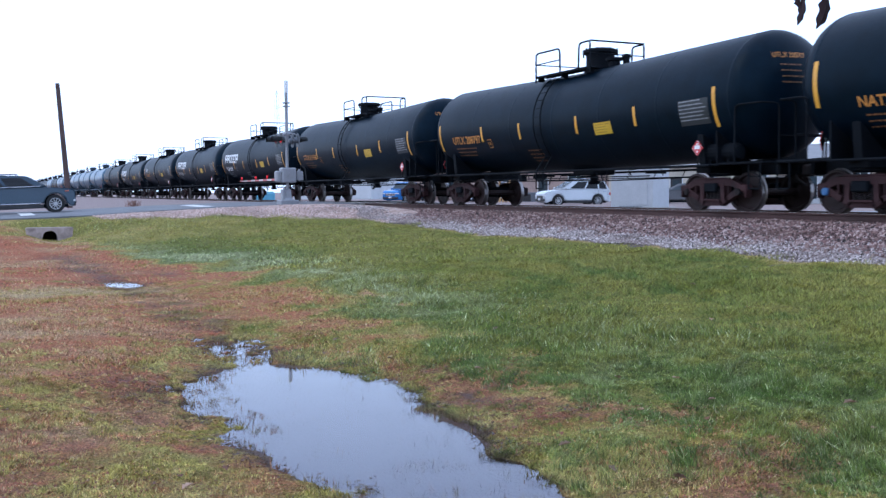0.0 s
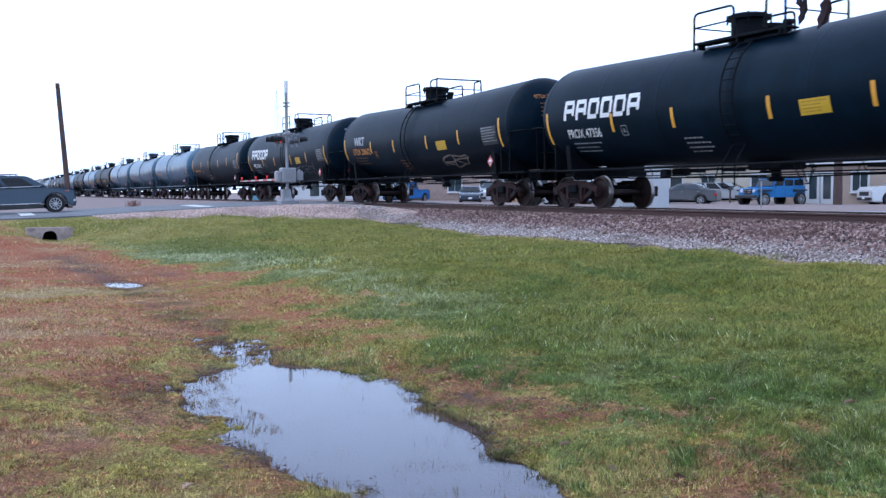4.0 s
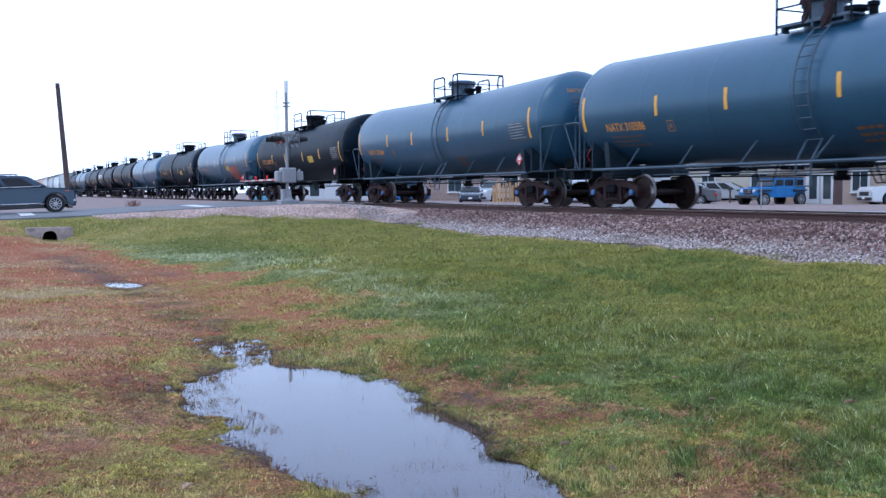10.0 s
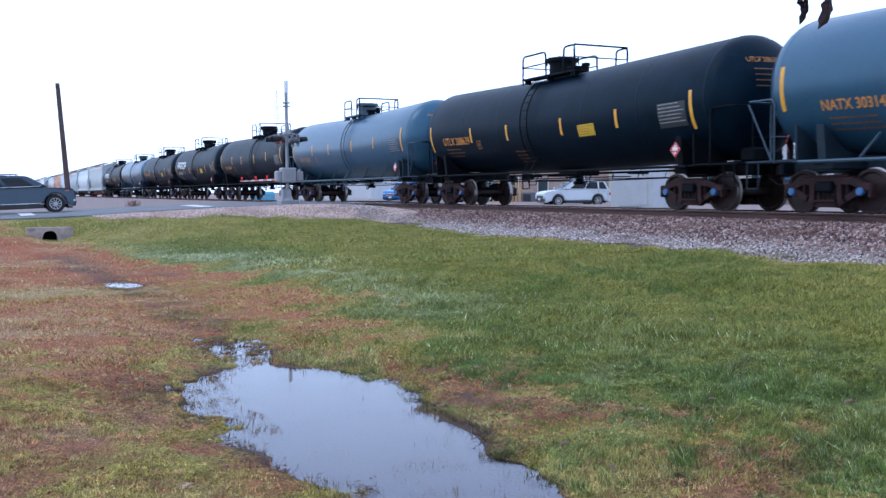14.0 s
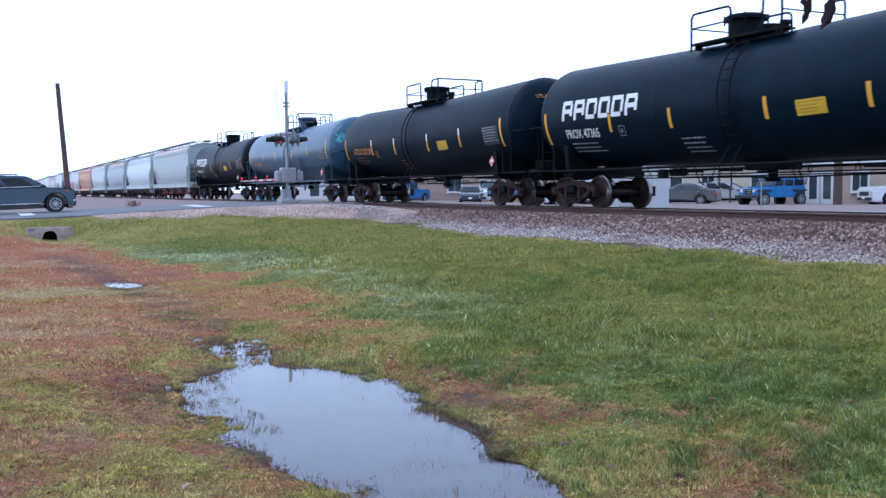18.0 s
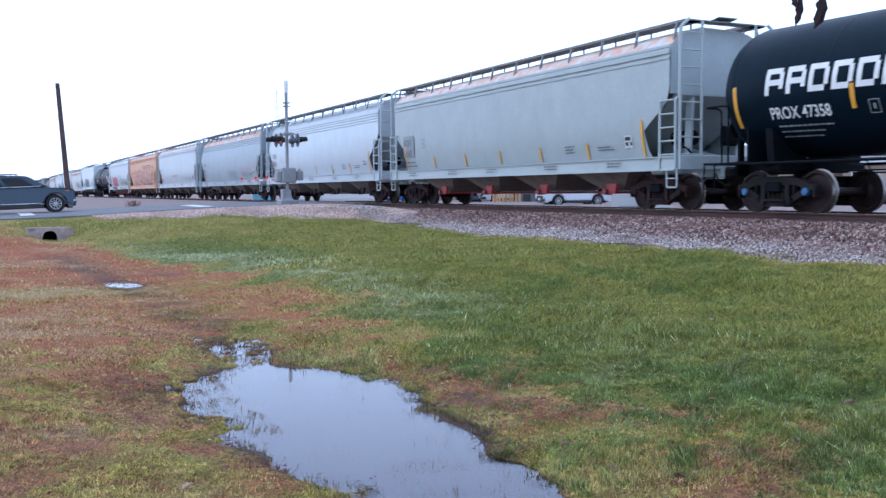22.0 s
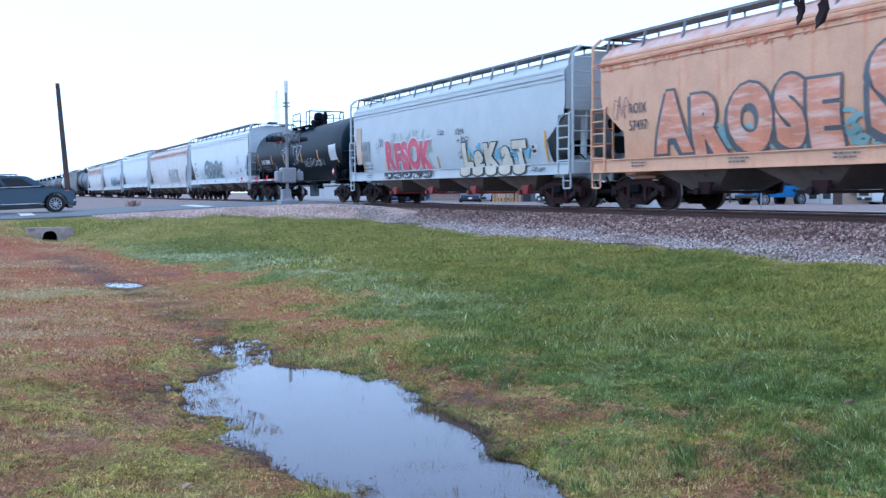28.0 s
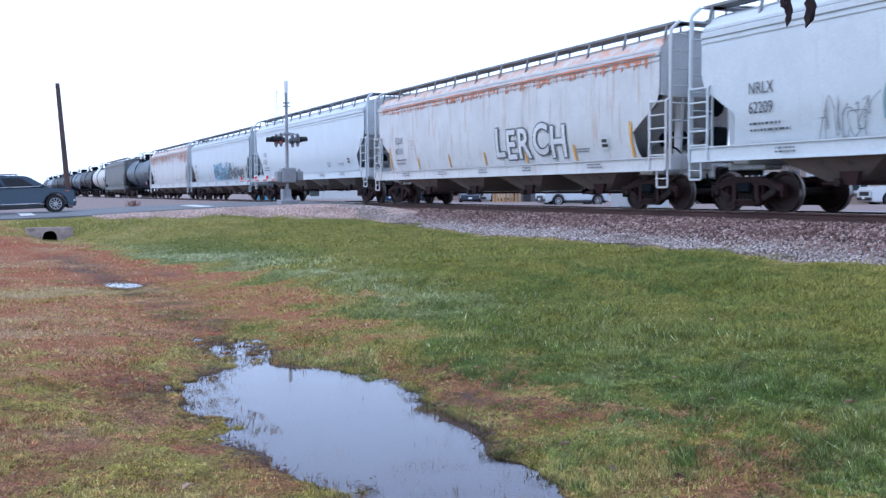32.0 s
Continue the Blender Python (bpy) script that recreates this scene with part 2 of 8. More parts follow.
def wrapped(bm, x, z, radius, middle, proud=0.006, cuts=0.16, bend=None):
    """Lays flat artwork on the camera's side of a tank: its origin at height z, its x along the tank."""
    ys = [v.co.y for v in bm.verts]
    k = math.floor(min(ys) / cuts) + 1
    while k * cuts < max(ys):
        bmesh.ops.bisect_plane(bm, geom=bm.verts[:] + bm.edges[:] + bm.faces[:], plane_co=(0, k * cuts, 0), plane_no=(0, 1, 0))
        k += 1
    start = math.asin((z - middle) / radius)
    for v in bm.verts:
        a, r = start + v.co.y / radius, radius + proud + v.co.z
        v.co = Vector((x + v.co.x, -r * math.cos(a), middle + r * math.sin(a) + (bend(x + v.co.x) if bend else 0)))
    return bm


def on_side(bm, x, z, y, proud=0.005):
    """Stands flat artwork upright on a side that faces the camera."""
    for v in bm.verts:
        v.co = Vector((x + v.co.x, y - proud - v.co.z, z + v.co.y))
    return bm


GLYPHS = (((0.9, 0.8), (0.5, 1.0), (0.05, 0.6), (0.2, 0.05), (0.7, 0.05), (0.95, 0.5), (0.6, 0.95), (0.3, 0.9)),
          ((0.9, 0.9), (0.35, 1.0), (0.1, 0.72), (0.8, 0.4), (0.6, 0.0), (0.0, 0.1)),
          ((0.0, 0.0), (0.35, 0.95), (0.55, 0.95), (0.85, 0.0), (0.6, 0.4), (0.1, 0.35)),
          ((0.05, 0.0), (0.1, 0.95), (0.35, 0.6), (0.65, 0.05), (0.85, 0.3), (0.9, 1.0)),
          ((0.9, 1.0), (0.2, 0.9), (0.5, 0.55), (0.1, 0.4), (0.2, 0.0), (0.95, 0.08)),
          ((0.95, 0.8), (0.5, 1.0), (0.05, 0.5), (0.4, 0.0), (0.95, 0.2)),
          ((0.1, 0.0), (0.1, 1.0), (0.7, 0.95), (0.75, 0.6), (0.2, 0.5), (0.9, 0.0)))


def tag(rnd, n, w, h, thick):
    """A spray-can signature: n slanting looped letter shapes within w by h, in the xy plane."""
    bm, cell = bmesh.new(), w / n
    for i in range(n):
        tall = h * rnd.uniform(0.65, 1.0)
        pts = [Vector((i * cell + cell * 1.5 * (x + rnd.uniform(-0.3, 0.3)) + 0.18 * tall * y, tall * (y + rnd.uniform(-0.2, 0.2)), 0)) for x, y in rnd.choice(GLYPHS)]
        pts = [pts[0]] + pts + [pts[-1]]
        path = []
        for a, b, c, d in zip(pts, pts[1:], pts[2:], pts[3:]):
            for k in range(6):
                t = k / 6
                path.append(0.5 * ((2 * b) + (c - a) * t + (2 * a - 5 * b + 4 * c - d) * t * t + (3 * b - a - 3 * c + d) * t ** 3))
        last = None
        for k, q in enumerate(path):
            way = (path[min(k + 1, len(path) - 1)] - path[max(k - 1, 0)])
            way = Vector((-way.y, way.x, 0)).normalized() * thick / 2
            pair = [bm.verts.new((*(q + way).xy, 0.00003 * (i * 40 + k))), bm.verts.new((*(q - way).xy, 0.00003 * (i * 40 + k)))]
            if last:
                bm.faces.new((last[0], last[1], pair[1], pair[0]))
            last = pair
    return bm
# ---------------------------------------------------------------- the ground
RAIL = 1.255         # top of rail
RIDE = 0.075         # how much higher the car bodies sit on their trucks
TRACK = 16.8         # the track's middle line
ROAD_NEAR, ROAD_FAR = -39.5, -48.5


def smooth(a, b, v):
    t = np.clip((v - a) / (b - a), 0, 1)
    return t * t * (3 - 2 * t)


def waves(x, y, size, seed):
    """Smooth pseudo-random relief about -1 to 1, from crossed sines."""
    rs = np.random.RandomState(seed)
    out = np.zeros_like(x, dtype=float)
    for i in range(9):
        a, f, p = rs.uniform(0, math.tau), rs.uniform(0.6, 1.9) / size, rs.uniform(0, math.tau)
        out += np.sin((x * math.cos(a) + y * math.sin(a)) * f * 2 + p)
    return out / 3.2


def tufts(x, y, size, seed):
    """One random number from -1 to 1 for each irregular tuft of about that size."""
    u = x / size + 0.45 * waves(x, y, size * 0.7, seed) + 0.2 * waves(x, y, size * 0.25, seed + 1)
    v = y / size + 0.45 * waves(x, y, size * 0.7, seed + 2) + 0.2 * waves(x, y, size * 0.25, seed + 3)
    h = np.sin(np.floor(u) * 127.1 + np.floor(v) * 311.7 + seed * 17.3) * 43758.5453
    return 2 * (h - np.floor(h)) - 1


def water_edge(x, y):
    """Signed distance to the puddles' outline, roughly in metres."""
    wob = 0.045 * waves(x, y, 0.55, 3) + 0.035 * waves(x, y, 0.2, 4) + 0.02 * waves(x, y, 0.07, 10)
    best = np.full_like(x, 9.0, dtype=float)
    for cx, cy, a, b in ((-7.9, 2.45, 1.75, 0.90), (-6.6, 2.42, 1.5, 0.86), (-5.2, 2.56, 1.5, 0.56), (-4.0, 2.66, 1.2, 0.52), (-9.2, 2.5, 0.5, 0.4), (-19.1, 2.42, 0.7, 0.36),
                         (-10.6, 2.52, 0.85, 0.36), (-8.1, 1.78, 0.95, 0.36)):
        best = np.minimum(best, (np.hypot((x - cx) / a, (y - cy) / b) - 1) * b)
    ragged = 0.14 * waves(x, y, 0.12, 6) * smooth(-9.5, -9.9, x) * smooth(-14, -12, x) + (0.17 * waves(x, y, 0.09, 15) + 0.02) * smooth(1.95, 1.6, y) * smooth(-6.4, -7.2, x)
    return best + wob + ragged


def ground_z(x, y):
    """Height of the earth: a shallow ditch with puddles, a bank up to the track, the road's slope, a flat lot beyond."""
    x, y = np.asarray(x, float), np.asarray(y, float)
    field = np.interp(y, [-60, -10, -3, 0.6, 2.3, 3.8, 6, 9, 12.3, 13.2, 14.5, 19, 21, 23, 400], [0.9, 0.5, 0.26, 0.09, 0.05, 0.1, 0.24, 0.42, 0.6, 0.7, 0.9, 0.88, 0.78, 0.72, 0.72])
    field = field + 0.02 * waves(x, y, 2.2, 1) * smooth(3.2, 5, np.abs(y - 2.3) + 2) + 0.008 * waves(x, y, 0.5, 2) + hummock(x, y)
    side = np.interp(y, [-60, 0, 3, 6, 9, 12, 14.5, 19, 24, 400], [0.66, 0.76, 0.82, 0.98, 1.11, 1.21, 1.225, 1.225, 0.84, 0.72])
    near = np.exp(-((y - 2.2) / 0.9) ** 2) * smooth(-38.2, -35.5, x)
    z = field + (side - field) * smooth(-24, -38.6, x) ** 1.4
    z = z + (0.2 - z) * near * smooth(-24, -34, x)
    z = np.where(np.abs(y - 16.8) < 5.2, np.minimum(z, np.interp(np.abs(y - 16.8), [0, 2.3, 4.0, 4.6, 5.2], [1.0, 0.95, 0.66, 0.62, 1.3]) + 0.62 * smooth(-31, -37.5, x) * smooth(-1.7, -2.1, y - 16.8)), z)
    edge = water_edge(x, y)
    return np.where(edge < 0.9, np.minimum(z, 0.11 * edge + 0.012 * waves(x, y, 0.3, 5)), z)


def hummock(x, y):
    """Tussocks of the greener sward above the ditch, a hand high."""
    lush = smooth(3.6, 5.2, y) * smooth(12.4, 11.5, y) * smooth(-34, -30, x)
    return lush * (0.030 * waves(x, y, 0.24, 7) + 0.034 * waves(x, y, 0.6, 8)) * (0.75 + 0.25 * waves(x, y, 2.0, 9))


def lawn_end(y):
    """Where the lawn stops short of the road, as x for each y."""
    return np.interp(y, [0, 1.75, 2.9, 4.3, 6.1, 8.0, 9.5, 10.5, 11.3, 12.2, 13.0], [-39.4, -38.6, -38.2, -36.8, -35.9, -35.4, -34.0, -33.0, -31.8, -31.2, -30.5])


def lawn_top(x, y):
    """The ragged upper edge of the lawn, against the ballast."""
    return 12.2 + 0.7 * smooth(-21, -29, x) + 0.24 * waves(x, y * 0.3, 1.5, 20) + 0.16 * waves(x, y, 0.5, 21)


def blob(x, y, cx, cy, a, b):
    return np.exp(-((x - cx) / a) ** 2 - ((y - cy) / b) ** 2)


def turf(x, y):
    """The sward's state: how green (1) or dead (0), how wet and bare, how cool its green, how dewy, and how red its dead turf is."""
    n1, n2, n3, n4 = waves(x, y, 2.4, 11), waves(x, y, 0.7, 12), waves(x, y, 4.5, 14), waves(x, y, 0.28, 17)
    edge = water_edge(x, y)
    line = np.interp(x, [-40, -33, -29, -24, -19, -15, -12.5, -10, -8, -6, -4], [1.2, 1.9, 3.0, 4.4, 4.9, 4.7, 4.5, 4.4, 4.5, 4.3, 3.8])
    slope = smooth(-0.75, 0.9, y - line + 0.42 * n1 + 0.34 * n2 + 0.16 * n4)
    # the low ground: red-brown far off, mottled nearer, yellow moss close by
    left = np.interp(x, [-40, -34, -31, -27, -19, -17.6, -16, -12, -10, -7.5, -5], [0.55, 0.48, 0.2, 0.04, 0.06, 0.22, 0.10, 0.15, 0.27, 0.33, 0.29])
    n5 = waves(x, y, 0.09, 38) + 0.7 * waves(x, y, 0.04, 39)
    left = np.clip(left + 0.10 * n1 + 0.11 * n2 + 0.14 * n4 + 0.10 * n5, 0.0, 0.52)
    for cx, cy, a, b, k in ((-9.0, 1.1, 1.0, 0.3, 0.5), (-6.2, 0.4, 0.7, 0.35, 0.35), (-4.9, 1.1, 0.7, 0.3, 0.3), (-5.6, 1.55, 0.6, 0.14, 0.3), (-11.8, 0.9, 1.2, 0.4, 0.25), (-7.4, 0.2, 0.5, 0.25, 0.3)):
        left = left - k * blob(x + 0.2 * n2, y + 0.12 * n4, cx, cy, a, b) * np.clip(0.55 + 0.4 * n4 + 0.5 * n5, 0, 1.3)
    # moss and brown turf on the far bank of the puddle
    tuft = 0.96 + 0.10 * n1 + 0.10 * n2
    tuft = np.where(x > -11, tuft - 0.22 * smooth(1.1, 0.0, y - line + 0.3 * n1) - 0.1 * smooth(0.2, 0.9, n2), tuft)
    green = left + (tuft - left) * slope
    moss = smooth(-15, -10.5, x) * smooth(2.4, 2.9, y) * (1 - slope)
    green = green + moss * (0.42 + 0.10 * n2 + 0.10 * n4 + 0.10 * n5 - green)
    for cx, cy, a, b, k in ((-8.7, 3.75, 0.75, 0.28, 0.5), (-7.1, 3.72, 0.9, 0.2, 0.75), (-6.1, 4.0, 0.55, 0.3, 0.3), (-5.4, 4.15, 0.4, 0.25, 0.25), (-4.45, 4.2, 0.55, 0.42, 0.2),
                            (-4.0, 3.85, 0.4, 0.3, 0.22), (-3.9, 4.7, 0.4, 0.25, 0.15), (-12.7, 3.75, 1.0, 0.35, 0.4), (-14.6, 4.6, 1.1, 0.4, 0.35)):
        green = green - k * blob(x + 0.3 * n2, y + 0.16 * n4, cx, cy, 1.25 * a, 1.25 * b) * np.clip(0.5 + 0.45 * n4 + 0.6 * n5, 0, 1.3)
    green = green - 1.5 * (blob(x, y, -13.6, 5.37, 0.4, 0.16) + blob(x, y, -12.25, 5.2, 0.35, 0.14)) * (0.8 + 0.3 * n4)
    fringe = np.exp(-((lawn_top(x, y) - y) / 0.42) ** 2)
    green = green - 0.9 * fringe * np.clip(0.6 + 0.6 * n2, 0, 1)
    channel = np.interp(x, [-30, -27, -21, -17, -13.5, -11.5, -10], [1.9, 1.95, 2.3, 2.55, 2.65, 2.6, 2.5])
    damp = np.exp(-((y - channel + 0.2 * n2) / 0.42) ** 2) * smooth(-28.5, -26, x) * smooth(-9.6, -11, x)
    damp = np.maximum(damp, 0.8 * blob(x, y, -20.4, 3.4, 1.3, 0.35))
    wet = smooth(0.05, -0.04, edge + 0.05 * n2) + damp * np.clip(0.34 + 0.34 * smooth(-19.5, -21, x) + 0.2 * n2 + 0.2 * n4, 0, 0.8) + 0.55 * blob(x + 0.15 * n2, y, -8.95, 1.2, 0.7, 0.22) * np.clip(0.5 + n4, 0, 1)
    wet = wet + 0.6 * blob(x, y, -7.1, 3.66, 0.9, 0.13) * np.clip(0.5 + n4, 0, 1) + 0.4 * blob(x, y, -4.2, 4.1, 0.6, 0.4) * smooth(0.0, 0.9, n4)
    wet = wet + 0.42 * smooth(0.45, 0.12, green) * smooth(-10, -8, x) * np.clip(0.6 + 0.5 * n5, 0, 1)
    # tussock tops paler, hollows darker: their shading is put into the green
    rise = hummock(x, y) / 0.05
    cool = 0.50 + 0.14 * smooth(-10, -7, x) + 0.20 * n3 + 0.18 * n1 - 0.20 * rise - 0.62 * smooth(5.6, 9.4, y + 0.6 * n1 + 0.3 * n2) + 0.40 * smooth(-8.5, -5.5, x) * smooth(7.6, 5.4, y + 0.4 * n2) + 0.45 * smooth(0.55, 1.0, waves(x, y * 2, 1.1, 18)) * smooth(7, 8, y)
    dew = np.exp(-((y - line - 1.0 - 0.10 * (x + 20) * (x < -20)) / np.where(x < -19, 1.0, 0.8)) ** 2) * smooth(-10.0, -13.5, x) * smooth(-32, -28, x) * np.clip(0.35 + 0.5 * n2 + 0.3 * n1 + 0.4 * n4 + 0.3 * n5, 0, 1)
    dew = np.maximum(dew, 0.10 * smooth(0.3, 1.0, waves(x, y, 0.3, 19)) * slope * smooth(-11, -6, x) * smooth(6.6, 5.6, y))
    red = np.interp(x, [-34, -28, -18.8, -18.2, -17.2, -16.4, -11, -8, -4], [0.6, 1.0, 1.0, 0.3, 0.2, 0.85, 0.75, 0.8, 0.75]) + 0.35 * n1 + 0.3 * n2
    red = np.maximum(red, 0.85 * smooth(2.6, 3.2, y)) - 1.0 * fringe
    red = np.where((np.abs(x + 12.9) < 1.4) & (np.abs(y - 5.3) < 0.5), 0.45, red)
    cool = cool - 0.45 * smooth(-25, -30, x) - 0.75 * smooth(3.4, 2.6, y)
    green = green - 0.22 * smooth(-25, -31, x) * smooth(11, 8, y)
    return [np.clip(q, 0, 1) for q in (green, wet, cool, dew, red)]


def fast_mesh(name, verts, faces, material, floats=()):
    """A mesh from arrays; faces all have the same number of corners."""
    me = bpy.data.meshes.new(name)
    n, k = faces.shape
    me.vertices.add(len(verts))
    me.vertices.foreach_set("co", np.asarray(verts, np.float32).ravel())
    me.loops.add(n * k)
    me.loops.foreach_set("vertex_index", np.asarray(faces, np.int32).ravel())
    me.polygons.add(n)
    me.polygons.foreach_set("loop_start", np.arange(0, n * k, k, dtype=np.int32))
    for key, values in floats:
        me.attributes.new(key, "FLOAT", "POINT").data.foreach_set("value", np.asarray(values, np.float32))
    me.update(calc_edges=True)
    me.materials.append(material)
    return me


def lattice(xs, ys):
    gx, gy = np.meshgrid(xs, ys, indexing="ij")
    nx, ny = gx.shape
    i = (np.arange(nx - 1)[:, None] * ny + np.arange(ny - 1)[None, :]).ravel()
    return gx.ravel(), gy.ravel(), np.stack([i, i + ny, i + ny + 1, i + 1], 1)


def attr(t, name):
    n = t.nodes.new("ShaderNodeAttribute")
    n.attribute_name = name
    return n.outputs["Fac"]


def grass_colours(t, co):
    """Cool and olive green turf, yellowing moss and red-brown or straw dead turf by the sward's own state, mottled."""
    g, m1, m2, m3 = attr(t, "green"), grain(t, co, 6.0, 6.0), grain(t, co, 1.3, 5.0), grain(t, co, 0.6, 3.0)
    v = node(t, "Math")
    v.operation = "ADD"
    t.links.new(g, v.inputs[0])
    t.links.new(ramp_to(t, m1, -0.14, 0.14), v.inputs[1])
    r = node(t, "Math")
    r.operation = "ADD"
    t.links.new(attr(t, "red"), r.inputs[0])
    t.links.new(ramp_to(t, m1, -0.3, 0.3), r.inputs[1])
    dead = mixed(t, r.outputs[0], (0.64, 0.47, 0.27), (0.57, 0.178, 0.098))
    moss = mixed(t, ramp(t, m2, 0.35, 0.65), (0.345, 0.29, 0.055), (0.49, 0.415, 0.14))
    olive = mixed(t, ramp(t, m3, 0.35, 0.65), (0.218, 0.232, 0.043), (0.328, 0.290, 0.069))
    cool = mixed(t, ramp(t, m2, 0.35, 0.65), (0.080, 0.148, 0.023), (0.140, 0.196, 0.044))
    c = mixed(t, ramp(t, v.outputs[0], 0.14, 0.46), dead, moss)
    lush = mixed(t, attr(t, "dew"), mixed(t, attr(t, "cool"), olive, cool), (0.47, 0.50, 0.27))
    return mixed(t, ramp(t, v.outputs[0], 0.5, 0.8), c, lush)


def earth_material():
    m = bpy.data.materials.new("turf_and_wet_earth")
    m.use_nodes = True
    t = m.node_tree
    b = t.nodes["Principled BSDF"]
    co = t.nodes.new("ShaderNodeTexCoord").outputs["Object"]
    c = mixed(t, ramp(t, grain(t, co, 55.0, 3.0), 0.3, 0.68), grass_colours(t, co), (0.04, 0.032, 0.02))
    mud = mixed(t, grain(t, co, 14.0), (0.03, 0.016, 0.012), (0.085, 0.04, 0.026))
    c = mixed(t, attr(t, "wet"), c, mud)
    cell = node(t, "TexVoronoi", Scale=11.0)
    t.links.new(co, cell.inputs["Vector"])
    sep = t.nodes.new("ShaderNodeSeparateColor")
    t.links.new(cell.outputs["Color"], sep.inputs[0])
    c = mixed(t, attr(t, "gravel"), c, mixed(t, sep.outputs[0], (0.30, 0.20, 0.17), (0.58, 0.45, 0.39)))
    far = attr(t, "lot")
    c = mixed(t, far, c, mixed(t, ramp(t, grain(t, co, 9.0, 6.0), 0.3, 0.7), (0.20, 0.155, 0.148), (0.33, 0.26, 0.245)))
    t.links.new(c, b.inputs["Base Color"])
    t.links.new(ramp_to(t, attr(t, "wet"), 0.95, 0.6), b.inputs["Roughness"])
    t.links.new(ramp_to(t, attr(t, "wet"), 0.08, 0.25), b.inputs["Specular IOR Level"])
    bp = node(t, "Bump", Strength=0.7, Distance=0.05)
    t.links.new(grain(t, co, 30.0, 6.0), bp.inputs["Height"])
    t.links.new(bp.outputs[0], b.inputs["Normal"])
    return m


EARTH = earth_material()


def far_steps(a, b, n):
    return a + (b - a) * (np.linspace(0, 1, n) ** 3)


gx_lines = np.concatenate([far_steps(-44, -3000, 26)[::-1], np.arange(-43, -22, 0.4), np.arange(-22, -12, 0.16), np.arange(-12, -3.5, 0.07), np.arange(-3.4, 12, 1.0), far_steps(13, 3000, 18)])
gy_lines = np.concatenate([far_steps(-9, -3000, 18)[::-1], np.arange(-8, 0.4, 0.25), np.arange(0.4, 5.0, 0.06), np.arange(5.1, 12.9, 0.1), np.arange(13, 14.6, 0.25), np.arange(15, 30, 1.0), far_steps(31, 3000, 24)])
gx, gy, gf = lattice(gx_lines, gy_lines)
green0, wet0, cool0, dew0, red0 = turf(gx, gy)
gravel0 = np.maximum(smooth(0.5, -0.5, gx - lawn_end(gy) + 0.4 * waves(gx, gy, 0.9, 22)) * smooth(3.6, 4.8, gy), smooth(-0.1, 0.15, gy - lawn_top(gx, gy))) * smooth(-51.5, -51.0, gx)
ground = new("ground", fast_mesh("ground", np.stack([gx, gy, ground_z(gx, gy)], 1), gf, EARTH,
                                 (("green", green0), ("wet", wet0), ("cool", cool0), ("dew", dew0), ("red", red0), ("gravel", gravel0), ("lot", np.maximum(smooth(20.0, 22.0, gy), smooth(-51.5, -53.5, gx))))))
tagged(ground, "soggy winter lawn, green and rust-brown, with a shallow ditch", "ground", kind="structure")
shade_smooth(ground.data, 60)


def water_material():
    m = bpy.data.materials.new("standing_water")
    m.use_nodes = True
    t = m.node_tree
    b = t.nodes["Principled BSDF"]
    co = t.nodes.new("ShaderNodeTexCoord").outputs["Object"]
    # violet base and tint, raised IOR: sky reflection helped along in the water's colour
    b.inputs["Base Color"].default_value = (0.34, 0.33, 0.66, 1)
    b.inputs["Transmission Weight"].default_value = 1.0
    b.inputs["IOR"].default_value = 1.6
    b.inputs["Specular Tint"].default_value = (0.84, 0.76, 1.0, 1)
    b.inputs["Roughness"].default_value = 0.015
    bp = node(t, "Bump", Strength=0.03, Distance=0.01)
    t.links.new(grain(t, co, 5.0, 2.0), bp.inputs["Height"])
    t.links.new(bp.outputs[0], b.inputs["Normal"])
    return m


WATER = water_material()


def puddle(name, x0, x1, y0, y1, step, label):
    """Water lies at z = 0, its sheet a little larger than the hollow it fills."""
    x, y, f = lattice(np.arange(x0, x1, step), np.arange(y0, y1, step))
    keep = (water_edge(x, y) < 0.16)[f].any(1)
    used = np.unique(f[keep])
    back = np.zeros(len(x), int)
    back[used] = np.arange(len(used))
    ob = new(name, fast_mesh(name, np.stack([x[used], y[used], np.zeros(len(used))], 1), back[f[keep]], WATER))
    return tagged(ob, label, "water", kind="structure")


puddle("water_1", -10.63, -2.0, 0.9, 3.9, 0.08, "shallow rain puddle standing in the lawn")
puddle("water_2", -20.2, -18.0, 1.6, 3.2, 0.08, "small rain puddle in the ditch")
puddle("water_3", -11.8, -10.62, 1.9, 3.1, 0.05, "thin film of rainwater in the grass")


